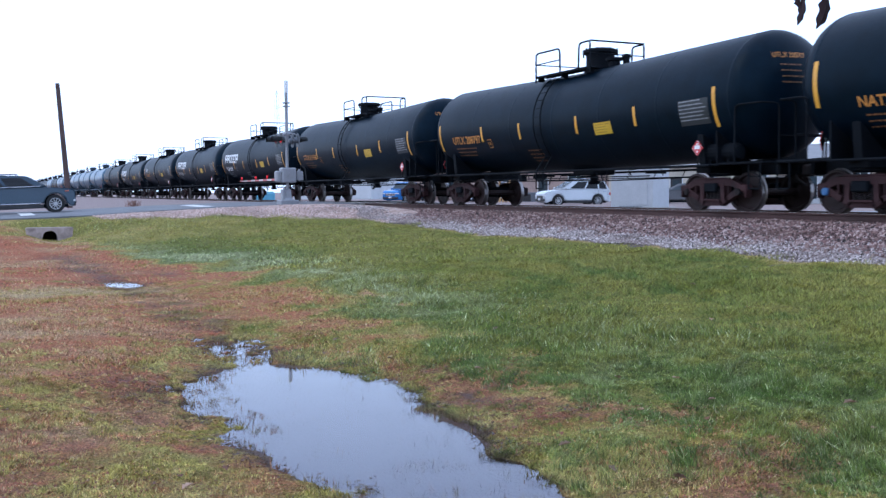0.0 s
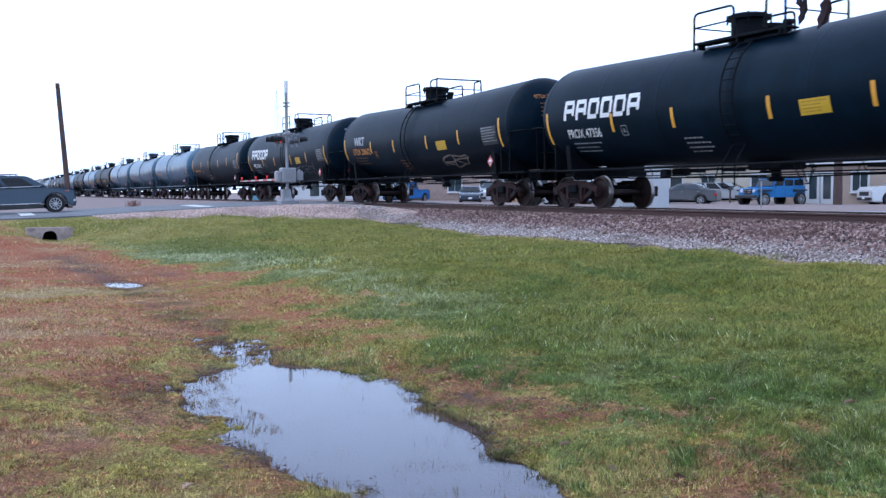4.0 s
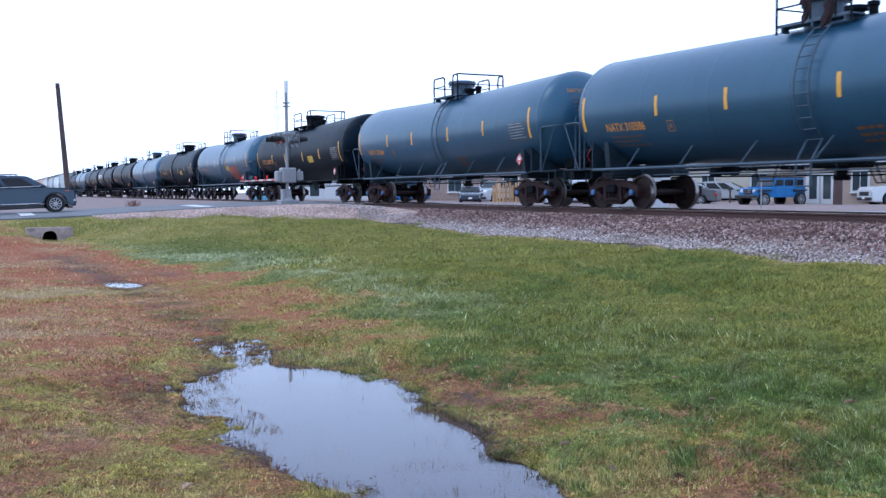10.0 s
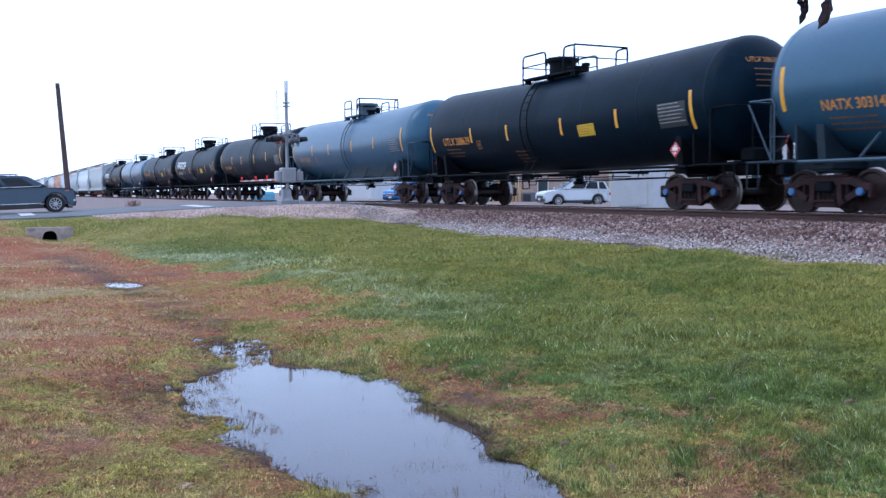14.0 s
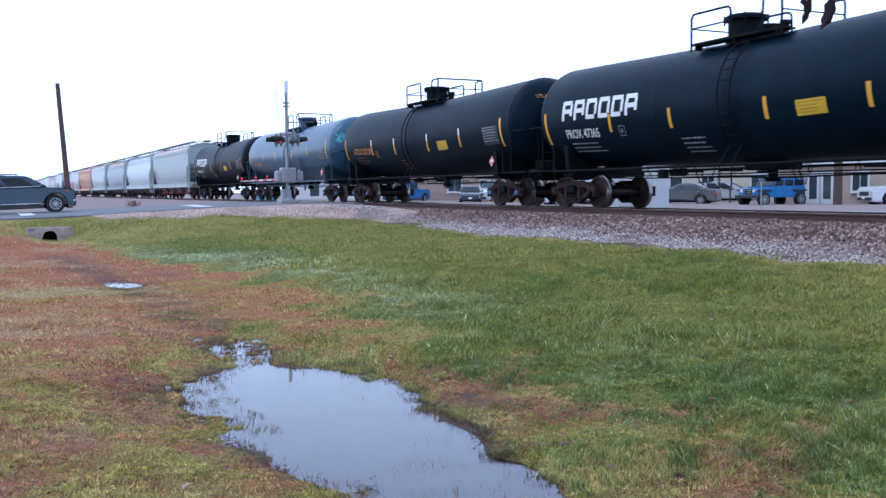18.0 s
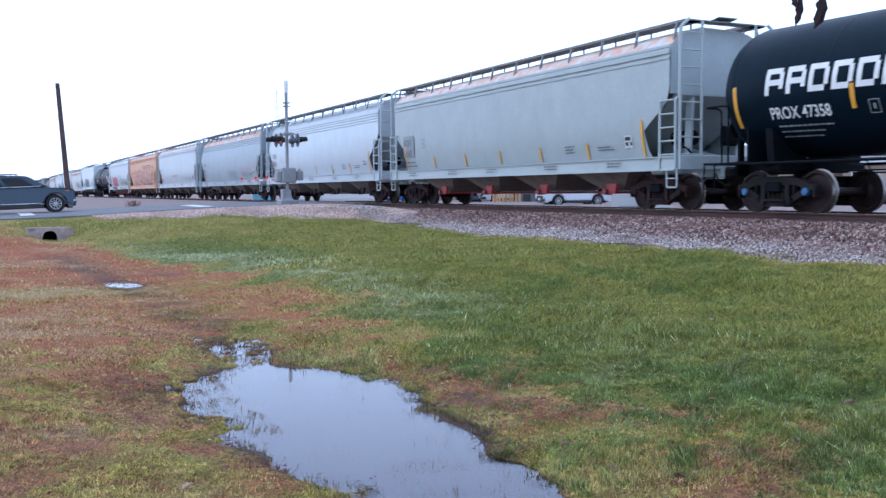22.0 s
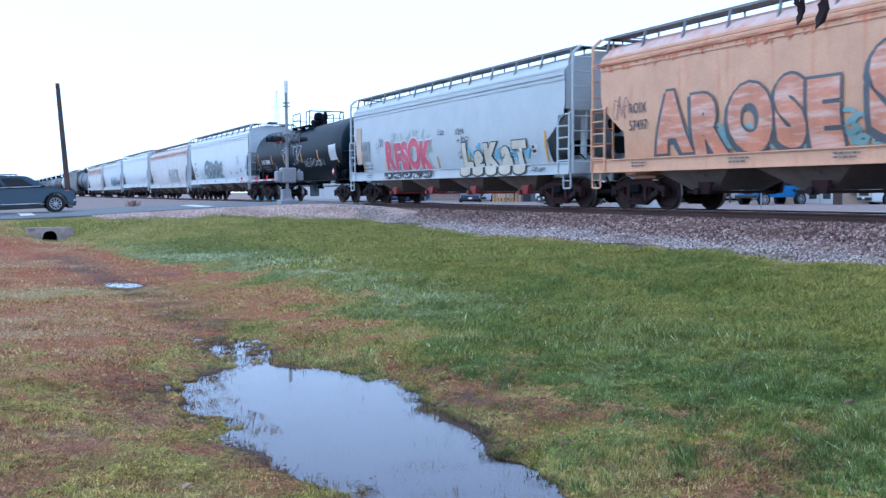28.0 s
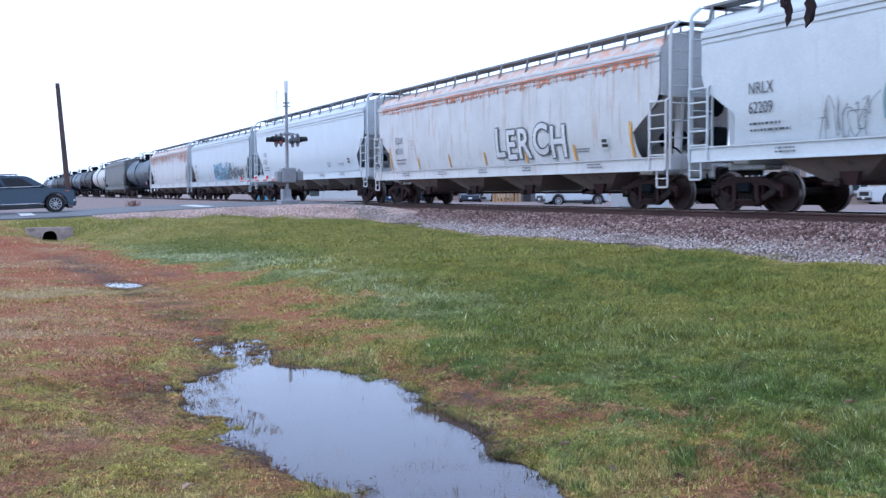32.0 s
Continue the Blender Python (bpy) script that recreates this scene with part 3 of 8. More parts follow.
def blade_material():
    m = bpy.data.materials.new("grass_blades")
    m.use_nodes = True
    t = m.node_tree
    b = t.nodes["Principled BSDF"]
    co = t.nodes.new("ShaderNodeTexCoord").outputs["Object"]
    c = grass_colours(t, co)
    isle = t.nodes.new("ShaderNodeNewGeometry").outputs["Random Per Island"]
    c = mixed(t, ramp_to(t, isle, 0.0, 0.22), c, mixed(t, 0.5, c, (0.30, 0.24, 0.12)))
    thin = ramp(t, attr(t, "green"), 0.62, 0.35)
    for lo, hi, tint in ((0.84, 0.90, (0.13, 0.05, 0.03)), (0.14, 0.08, (0.56, 0.42, 0.24))):
        both_ways = node(t, "Math")
        both_ways.operation = "MULTIPLY"
        t.links.new(thin, both_ways.inputs[0])
        t.links.new(ramp(t, isle, lo, hi), both_ways.inputs[1])
        c = mixed(t, both_ways.outputs[0], c, tint)
    hsv = node(t, "HueSaturation")
    t.links.new(c, hsv.inputs["Color"])
    age = node(t, "Math")
    age.operation = "MULTIPLY"
    t.links.new(ramp_to(t, isle, 1.7, 0.42), age.inputs[0])
    t.links.new(ramp_to(t, attr(t, "tone"), 0.42, 1.45), age.inputs[1])
    t.links.new(age.outputs[0], hsv.inputs["Value"])
    t.links.new(mixed(t, attr(t, "wet"), hsv.outputs[0], (0.060, 0.036, 0.025)), b.inputs["Base Color"])
    b.inputs["Roughness"].default_value = 0.6
    b.inputs["Specular IOR Level"].default_value = 0.3
    return m


BLADES = blade_material()


def blades(name, count, r0, r1, width, height, seed, label):
    """Blades of grass strewn evenly over a ring sector of the lawn in front of the viewer."""
    rs = np.random.RandomState(seed)
    r = np.sqrt(rs.uniform(r0 ** 2, r1 ** 2, count))
    a = math.pi - TURN + np.radians(rs.uniform(-30, 30, count))
    x, y = r * np.cos(a), r * np.sin(a)
    g, wet, cool, dew, red = turf(x, y)
    edge = water_edge(x, y)
    ok = (y < lawn_top(x, y) + rs.normal(0, 0.06, count) + 0.35 * np.abs(rs.normal(0, 1, count)) * (rs.uniform(0, 1, count) < 0.3)) & (x > -38.9) & (rs.uniform(0, 1, count) > 0.25 * wet) & (edge > -0.04)
    ok &= x > lawn_end(y) + 0.35 * waves(x, y, 0.9, 22)
    ok &= rs.uniform(0, 1, count) > 1.25 * (blob(x, y, -13.6, 5.37, 0.4, 0.16) + blob(x, y, -12.25, 5.2, 0.35, 0.14))
    patch = smooth(-0.2, 0.9, waves(x, y, 0.22, 25) + 0.5 * waves(x, y, 0.07, 35))
    stand = np.where(edge > -0.14, 0.16, np.where(edge > -0.42, 0.035, 0.010)) * patch * 0.8 + 0.0016
    stand = np.where((x < -6.8) & (y < 1.98) & (edge > -0.4), 0.05 + 0.32 * patch, stand)
    stand = np.where((x > -5.8) & (edge > -0.5), 0.010 + 0.06 * patch + stand, stand)
    stand = np.where(x < -9.7, 0.16 + 0.55 * patch, stand)
    reeds = (edge <= -0.04) & (rs.uniform(0, 1, count) < stand)
    ok |= reeds
    x, y, g, wet, cool, dew, red, rd, edge = [q[ok] for q in (x, y, g, wet, cool, dew, red, reeds, edge)]
    n = len(x)
    z = np.maximum(ground_z(x, y) - 0.004, -0.03)
    clump, knot = tufts(x, y, 0.30, 26), tufts(x, y, 0.11, 31)
    speck = 0.5 * waves(x, y, 0.1, 26) + 0.8 * clump + 0.9 * knot
    g = np.clip(g + rs.normal(0, 0.15, n) + (0.16 - 0.08 * smooth(0.5, 0.8, g)) * speck, 0, 1)
    # dead leaves and living ones stand mixed, the dead in small flecks
    sown = 0.55 * (0.5 + 0.5 * tufts(x, y, 0.06, 43)) + 0.45 * rs.uniform(0, 1, n)
    strewn = 0.42 * smooth(3.2, 3.5, y) * smooth(4.9, 4.0, y + 0.3 * clump) * smooth(-9.0, -7.5, x)
    dead = sown < np.maximum(smooth(0.66, 0.10, g), strewn) * np.where(y > 3.0, 0.6, 0.9 - 0.12 * smooth(-13, -9, x))
    alive = np.where((y > 3.1) & (x > -8.6), 0.47 + 0.38 * smooth(3.6, 4.5, y + 0.35 * clump + 0.2 * knot), 0.40) + 0.08 * knot
    g = np.where(dead, rs.uniform(0.0, 0.16, n), np.clip(np.maximum(g, alive), 0, np.where(y < 2.9, 0.50, 1)))
    lush = smooth(0.55, 0.85, g)
    tuft = 0.8 + 0.35 * waves(x, y, 0.35, 23) + 0.3 * waves(x, y, 1.6, 24)
    tall = 1.0 + 0.7 * lush * smooth(3.8, 5.0, y) * smooth(0.1, 0.9, waves(x, y, 0.16, 33) + 0.4 * waves(x, y, 0.8, 34))
    h = height * (0.45 + 0.65 * g) * np.clip(tuft + 0.25 * clump + 0.3 * knot, 0.4, 1.8) * tall * rs.uniform(0.5, 1.4, n)
    h = np.where(rd, rs.uniform(0.02, 0.055, n) * (1 + 0.6 * (rs.uniform(0, 1, n) > 0.85)), h)
    w = width * rs.uniform(0.6, 1.3, n) * np.where(rd, 0.95, 1.0)
    tone = np.clip(0.5 + 0.42 * tufts(x, y, 0.038, 47) + 0.12 * waves(x, y, 0.3, 48), 0, 1)
    tone = 0.5 + (tone - 0.5) * (1.0 if r1 < 10 else 0.5)
    comb = 2.0 * knot + 2.0 * clump + 2.0 * tone
    turn, side = rs.uniform(0, math.tau, n), comb + rs.normal(0, 1.3, n)
    lean = np.where(rd, 0.35, 1.0) * np.abs(rs.normal(0.9, 0.6, n))
    cool = np.clip(cool + rs.normal(0, 0.14, n) + 0.26 * clump + 0.22 * knot, 0, 1)
    dew = np.clip(dew + rs.normal(0, 0.25, n) * (dew > 0.05) + 1.0 * (rs.uniform(0, 1, n) < 0.07 * lush * (y < 7)), 0, 1)
    red = np.clip(red + rs.normal(0, 0.25, n) + 0.3 * knot + 0.2 * clump, 0, 1)
    wet = np.clip(np.where(rd, 0.5 + 0.4 * rs.uniform(0, 1, n), 0.6 * wet + 0.25 * smooth(0.12, 0.0, edge) + 0.2 * smooth(0.3, 0.8, -knot) * smooth(0.6, 0.4, g)) + rs.normal(0, 0.12, n), 0, 0.95)
    dx, dy = np.cos(turn) * w / 2, np.sin(turn) * w / 2
    tip = np.stack([x + np.cos(side) * h * lean * 0.8, y + np.sin(side) * h * lean * 0.8, z + h], 1)
    v = np.stack([np.stack([x - dx, y - dy, z], 1), np.stack([x + dx, y + dy, z], 1), tip], 1).reshape(-1, 3)
    ob = new(name, fast_mesh(name, v, np.arange(3 * n).reshape(-1, 3), BLADES, [(k, np.repeat(q, 3)) for k, q in (("green", g), ("cool", cool), ("dew", dew), ("red", red), ("wet", wet), ("tone", tone))]))
    return tagged(ob, label, "grass", kind="stuff")


blades("grass", 780000, 4.2, 9.5, 0.0058, 0.036, 31, "short lawn grass, green and straw-coloured, beside the puddle")
blades("grass", 520000, 9.5, 19, 0.011, 0.042, 32, "short lawn grass on the bank below the track")
blades("grass", 230000, 19, 42, 0.022, 0.045, 33, "short lawn grass between the ditch and the road")



def litter(name, count, seed, label):
    """Dark wet leaf scraps and matted dead stems along the water's edge and in the ditch, and a reflected line in
    flecks.
    """
    rs = np.random.RandomState(seed)
    x, y = rs.uniform(-21, -4, count), rs.uniform(0.2, 4.8, count)
    edge = water_edge(x, y)
    clump = waves(x, y, 0.25, 61) + 0.7 * waves(x, y, 0.8, 62)
    want = np.exp(-((edge - 0.06) / 0.13) ** 2) * smooth(-0.2, 0.9, clump) + 0.9 * np.exp(-((x + 8.8) / 0.9) ** 2 - ((y - 1.2) / 0.3) ** 2) * smooth(-0.6, 0.5, clump)
    want += 0.6 * np.exp(-((x + 7.2) / 1.2) ** 2 - ((y - 3.95) / 0.3) ** 2) * smooth(-0.5, 0.6, clump) + 0.35 * smooth(0.7, 0.1, np.abs(y - 2.5)) * smooth(-9.5, -11, x) * smooth(-0.1, 0.9, clump)
    ok = (rs.uniform(0, 1, count) < want) & (edge > -0.25)
    # a row of tiny flecks on the water draws a wire's faint dark reflection
    line = rs.uniform(0, 1, 260)
    x = np.concatenate([x[ok], -7.03 - 0.08 * line + rs.normal(0, 0.02, 260)])
    y = np.concatenate([y[ok], 2.05 + 0.9 * line + rs.normal(0, 0.012, 260)])
    n = len(x)
    z = np.maximum(ground_z(x, y), 0.0) + rs.uniform(0.0, 0.03, n)
    s, a = rs.uniform(0.005, 0.02, n), rs.uniform(0, math.tau, (n, 3))
    s[-260:] *= 0.35
    v = np.stack([np.stack([x + s * np.cos(a[:, k]) * (1 if k else 0.4), y + s * np.sin(a[:, k]), z + rs.uniform(0, 0.6, n) * s], 1) for k in range(3)], 1).reshape(-1, 3)
    ob = new(name, fast_mesh(name, v, np.arange(3 * n).reshape(-1, 3), LITTER))
    return tagged(ob, label, "litter", kind="stuff")


LITTER = surf("wet_leaf_litter", (0.055, 0.024, 0.018), 0.55, var=0.5, scale=2, fine=30, bump=0.0, dirt=(0.13, 0.06, 0.04), amount=0.5)
litter("leaf_litter_and_reflection", 300000, 63, "dark wet leaf scraps matted along the puddle's edge, and a reflection drawn in flecks")



def scraps(name, count, seed, label, material, size=1.0):
    """Small red-brown leaf scraps strewn among the grass of the low ground."""
    rs = np.random.RandomState(seed)
    r = np.sqrt(rs.uniform(4.2 ** 2, 13.0 ** 2, count))
    a = math.pi - TURN + np.radians(rs.uniform(-29, 29, count))
    x, y = r * np.cos(a), r * np.sin(a)
    clump = waves(x, y, 0.22, seed - 2) + 0.8 * waves(x, y, 0.9, seed - 1)
    g, _, _, _, red = turf(x, y)
    ok = (rs.uniform(0, 1, count) < (0.1 + 0.3 * smooth(-6.5, -5.5, x) * smooth(3.3, 3.7, y) + 0.9 * smooth(0.0, 1.1, clump)) * smooth(0.62, 0.15, g) * red) & (water_edge(x, y) > 0.0) & (y < 5)
    x, y = x[ok], y[ok]
    n = len(x)
    z = ground_z(x, y) + rs.uniform(0.018, 0.048, n)
    s, turn = size * rs.uniform(0.004, 0.013, n) * np.where(rs.uniform(0, 1, n) > 0.96, 2.2, 1.0), rs.uniform(0, math.tau, (n, 3))
    v = np.stack([np.stack([x + s * np.cos(turn[:, k]), y + s * np.sin(turn[:, k]), z + rs.uniform(-0.6, 0.6, n) * s], 1) for k in range(3)], 1).reshape(-1, 3)
    ob = new(name, fast_mesh(name, v, np.arange(3 * n).reshape(-1, 3), material))
    return tagged(ob, label, "litter", kind="stuff")


SCRAP = surf("red_brown_leaf_scraps", (0.22, 0.075, 0.038), 0.7, var=0.5, scale=3, fine=40, bump=0.0, dirt=(0.045, 0.02, 0.016), amount=0.72)
scraps("leaf_scraps", 150000, 73, "small red-brown leaf scraps strewn in the low grass", SCRAP)
STRAW = surf("pale_straw_bits", (0.47, 0.35, 0.18), 0.7, var=0.3, scale=3, fine=40, bump=0.0)
scraps("straw_bits", 16000, 74, "pale dry straw bits strewn in the low grass", STRAW, 0.8)

# ---- ballast bed


def stone_material(name, lo, mid, hi):
    m = bpy.data.materials.new(name)
    m.use_nodes = True
    t = m.node_tree
    b = t.nodes["Principled BSDF"]
    co = t.nodes.new("ShaderNodeTexCoord").outputs["Object"]
    isle = t.nodes.new("ShaderNodeNewGeometry").outputs["Random Per Island"]
    c = mixed(t, ramp(t, isle, 0.0, 0.5), lo, mid)
    c = mixed(t, ramp(t, isle, 0.6, 0.9), c, hi)
    c = mixed(t, ramp(t, isle, 0.93, 0.95), c, [q * 0.5 for q in (lo[0], lo[1] * 1.5, lo[2] * 1.5)])
    c = mixed(t, ramp(t, grain(t, co, 0.7), 0.4, 0.65), c, mixed(t, 0.4, c, (0.12, 0.07, 0.055)))
    t.links.new(c, b.inputs["Base Color"])
    b.inputs["Roughness"].default_value = 0.8
    b.inputs["Specular IOR Level"].default_value = 0.2
    return m


def gravel_sheet(name):
    """Small stones by relief and colour cells, for the bed under the loose stones and for gravel too far to tell apart."""
    m = bpy.data.materials.new(name)
    m.use_nodes = True
    t = m.node_tree
    b = t.nodes["Principled BSDF"]
    co = t.nodes.new("ShaderNodeTexCoord").outputs["Object"]
    cell = node(t, "TexVoronoi", Scale=14.0)
    t.links.new(co, cell.inputs["Vector"])
    sep = t.nodes.new("ShaderNodeSeparateColor")
    t.links.new(cell.outputs["Color"], sep.inputs[0])
    c = mixed(t, sep.outputs[0], (0.04, 0.028, 0.027), (0.14, 0.105, 0.095))
    c = mixed(t, ramp(t, grain(t, co, 0.8), 0.4, 0.7), c, (0.08, 0.05, 0.045))
    t.links.new(c, b.inputs["Base Color"])
    b.inputs["Roughness"].default_value = 0.9
    bp = node(t, "Bump", Strength=1.0, Distance=0.05)
    t.links.new(cell.outputs["Distance"], bp.inputs["Height"])
    bp.invert = True
    t.links.new(bp.outputs[0], b.inputs["Normal"])
    return m


BED = gravel_sheet("ballast_bed")
ROCK = stone_material("ballast_stone", (0.050, 0.031, 0.031), (0.215, 0.125, 0.112), (0.47, 0.355, 0.32))
PALE_ROCK = stone_material("pale_gravel_stone", (0.105, 0.080, 0.074), (0.345, 0.285, 0.268), (0.70, 0.615, 0.585))


def bed_z(y):
    return np.interp(np.abs(y - TRACK), [0, 1.75, 2.3, 4.6, 6.0], [RAIL - 0.2, RAIL - 0.2, RAIL - 0.28, 0.56, 0.45])


bx, by, bf = lattice(np.concatenate([far_steps(-50, -2500, 40)[::-1], np.arange(-49, 14, 0.5), far_steps(15, 600, 16)]),
                     TRACK + np.array([-5.6, -4.6, -3.8, -3.0, -2.3, -1.75, -0.9, 0, 0.9, 1.75, 2.3, 3.0, 3.8, 4.6, 5.6]))
ballast_z = bed_z(by) + 0.02 * waves(bx, by, 0.6, 41) * (np.abs(by - TRACK) > 1.8)
ballast = new("ballast_bed", fast_mesh("ballast_bed", np.stack([bx, by, ballast_z], 1), bf, BED))
tagged(ballast, "raised bed of broken red-grey track ballast", "ballast", kind="structure")


def stones(name, material, count, place, size, seed, label):
    """Loose broken stones: distorted octahedra half sunk into the surface."""
    rs = np.random.RandomState(seed)
    x, y, z = place(rs, count)
    n = len(x)
    base = np.array([(1, 0, 0), (-1, 0, 0), (0, 1, 0), (0, -1, 0), (0, 0, 1), (0, 0, -1)], float)
    tri = np.array([(0, 2, 4), (2, 1, 4), (1, 3, 4), (3, 0, 4), (2, 0, 5), (1, 2, 5), (3, 1, 5), (0, 3, 5)])
    q = rs.normal(size=(n, 4))
    q /= np.linalg.norm(q, axis=1)[:, None]
    w, a, b, c = q.T
    rot = np.stack([1 - 2 * (b * b + c * c), 2 * (a * b - c * w), 2 * (a * c + b * w), 2 * (a * b + c * w), 1 - 2 * (a * a + c * c),
                    2 * (b * c - a * w), 2 * (a * c - b * w), 2 * (b * c + a * w), 1 - 2 * (a * a + b * b)], 1).reshape(n, 3, 3)
    s = size * rs.uniform(0.55, 1.35, (n, 1, 1))
    v = base[None] * s * rs.uniform(0.6, 1.3, (n, 6, 1)) * rs.uniform(0.6, 1.0, (n, 1, 3))
    v = np.einsum("nij,nkj->nki", rot, v) + np.stack([x, y, z], 1)[:, None]
    f = (tri[None] + 6 * np.arange(n)[:, None, None]).reshape(-1, 3)
    ob = new(name, fast_mesh(name, v.reshape(-1, 3), f, material))
    return tagged(ob, label, "gravel", kind="stuff")


def on_bed(rs, n):
    x = -6 - 46 * rs.uniform(0, 1, n) ** 1.35
    y = rs.uniform(TRACK - 4.75, TRACK - 0.85, n)
    ok = y > np.maximum(lawn_top(x, y), 13.1 + 0.3 * waves(x, y, 0.7, 43)) - 0.05
    x, y = x[ok], y[ok]
    return x, y, bed_z(y) + 0.012


def pale_strip(rs, n):
    x = -9 - 28 * rs.uniform(0, 1, n)
    y = 12.85 + 0.25 * waves(x, x * 0, 2.0, 44) + rs.normal(0, 0.38, n)
    y = np.where(y < lawn_top(x, y) - 0.1, lawn_top(x, y) + 0.9 * rs.uniform(0, 1, n) ** 2, y)
    return x, y, np.maximum(ground_z(x, y), bed_z(y)) + 0.015


def pale_patch(rs, n):
    x = rs.uniform(-40.2, -29, n)
    y = rs.uniform(4.0, 13.8, n)
    ok = (rs.uniform(0, 1, n) < 0.6 + 0.4 * smooth(-0.6, 0.6, waves(x, y, 0.8, 45))) & (x < lawn_end(y) + 0.35 * waves(x, y, 0.9, 22) + 0.2)
    x, y = x[ok], y[ok]
    return x, y, np.maximum(ground_z(x, y), np.where(y > 11.5, bed_z(y), 0)) + 0.012


stones("ballast_stones", ROCK, 60000, on_bed, 0.050, 51, "broken reddish-grey ballast stones along the rail")
stones("pale_gravel", PALE_ROCK, 36000, pale_strip, 0.033, 52, "pale loose stones spilled along the foot of the ballast")
CROSSING_ROCK = stone_material("pale_pink_gravel_stone", (0.36, 0.23, 0.195), (0.60, 0.425, 0.365), (0.78, 0.635, 0.575))
stones("pale_gravel", CROSSING_ROCK, 30000, pale_patch, 0.035, 53, "pale gravel spread beside the crossing")

# ---- rails and ties
RAIL_RUST = surf("rail_rusty_brown", (0.062, 0.026, 0.022), 0.75, var=0.25, scale=0.7, dirt=(0.035, 0.02, 0.016), amount=0.4, bump=0.2)
TIE_WOOD = surf("weathered_tie_wood", (0.07, 0.055, 0.045), 0.85, var=0.35, scale=3, bump=0.5, vary=0.25)
CONCRETE = surf("weathered_concrete", (0.34, 0.32, 0.29), 0.85, var=0.18, scale=2, dirt=(0.15, 0.13, 0.11), amount=0.5, bump=0.3)

track = tagged(new("track"), "single railway track with rust-brown rails on timber ties", "railway track", kind="structure")
SECTION = [(-0.075, 0), (0.075, 0), (0.075, 0.012), (0.014, 0.03), (0.01, 0.125), (0.036, 0.14), (0.036, 0.172), (0.028, 0.18), (-0.028, 0.18), (-0.036, 0.172), (-0.036, 0.14), (-0.01, 0.125), (-0.014, 0.03), (-0.075, 0.012)]
for off in (-0.753, 0.753):
    part("rail", prism(bmesh.new(), [(TRACK + off + y, RAIL - 0.18 + z) for y, z in SECTION], -1500, 400, "x"), RAIL_RUST, track, "rust-brown steel rail")
    bm = bmesh.new()
    box(bm, -550, TRACK + off, RAIL + 0.001, 1900, 0.042, 0.006)
    part("rail_head", bm, TREAD, track, "worn shiny running surface")
bm = bmesh.new()
tie_mesh = done("tie", box(bm, 0, 0, 0, 0.22, 2.6, 0.18, 0.015), TIE_WOOD)
for i in range(130):
    part("tie", tie_mesh, None, track, at=pose(2 - i * 0.52, TRACK + random.uniform(-0.03, 0.03), RAIL - 0.275, 0, 0, random.uniform(-0.6, 0.6)))
# ---------------------------------------------------------------- the train
SPEED = 15.0
CARS = []            # (thing, place along the train)
WHEELSETS = []
CAR_Y = TRACK


TREAD_WORN = surf("worn_wheel_tread", (0.30, 0.28, 0.28), 0.32, metal=0.9, var=0.2, bump=0.05)


def wheelset_mesh(bm):
    prof = [(0.0, -0.02), (0.1, -0.02), (0.11, 0.02), (0.16, 0.035), (0.36, 0.045), (0.395, 0.02), (0.4, -0.005), (0.457, 0.0), (0.455, 0.105), (0.488, 0.115), (0.488, 0.135), (0.4, 0.14), (0.37, 0.1), (0.2, 0.11), (0.12, 0.15), (0.1, 0.15)]
    for side in (-1, 1):
        m = Matrix.Translation((0, side * 0.80, 0)) @ Matrix.Rotation(radians(90 * side), 4, "X")
        lathe(bm, prof, 30, m)
    rod(bm, (0, -1.02, 0), (0, 1.02, 0), 0.085, 12)
    for side in (-1, 1):
        for k in range(3):
            a = k * math.tau / 3
            rod(bm, (0.05 * math.cos(a), side * 1.02, 0.05 * math.sin(a)), (0.05 * math.cos(a), side * 1.05, 0.05 * math.sin(a)), 0.016, 6)
    return bm


def sideframe_mesh(bm):
    """Cast side frame: top member, sagging bottom member, columns beside the spring window, jaws over the bearings."""
    girder(bm, [(-0.88, 0.12), (-0.62, 0.22), (0.62, 0.22), (0.88, 0.12)], 0.17, 0.15)
    girder(bm, [(-0.92, 0.06), (-0.48, -0.16), (-0.3, -0.26), (0.3, -0.26), (0.48, -0.16), (0.92, 0.06)], 0.16, 0.13)
    girder(bm, [(-0.34, 0.18), (-0.36, -0.22)], 0.19, 0.12)
    girder(bm, [(0.34, 0.18), (0.36, -0.22)], 0.19, 0.12)
    for s in (-1, 1):
        box(bm, s * 0.99, 0, 0.09, 0.3, 0.2, 0.16, 0.03)
        box(bm, s * 1.09, 0, -0.03, 0.07, 0.2, 0.2, 0.02)
        box(bm, s * 0.80, 0, -0.02, 0.07, 0.2, 0.18, 0.02)
        box(bm, s * 0.56, -0.06, 0.06, 0.03, 0.1, 0.2)
    box(bm, 0, 0, 0.315, 1.0, 0.12, 0.06, 0.02)
    box(bm, 0, -0.06, -0.185, 0.62, 0.2, 0.035)
    return bm


def spring_mesh(bm):
    """One coil spring, its turns ribbed."""
    turns = [(r, -0.17 + 0.042 * j + h) for j in range(6) for r, h in ((0.046, 0.0), (0.060, 0.010), (0.062, 0.020), (0.046, 0.034))]
    return lathe(bm, [(0.0, -0.17)] + turns + [(0.0, 0.074)], 10, Matrix())


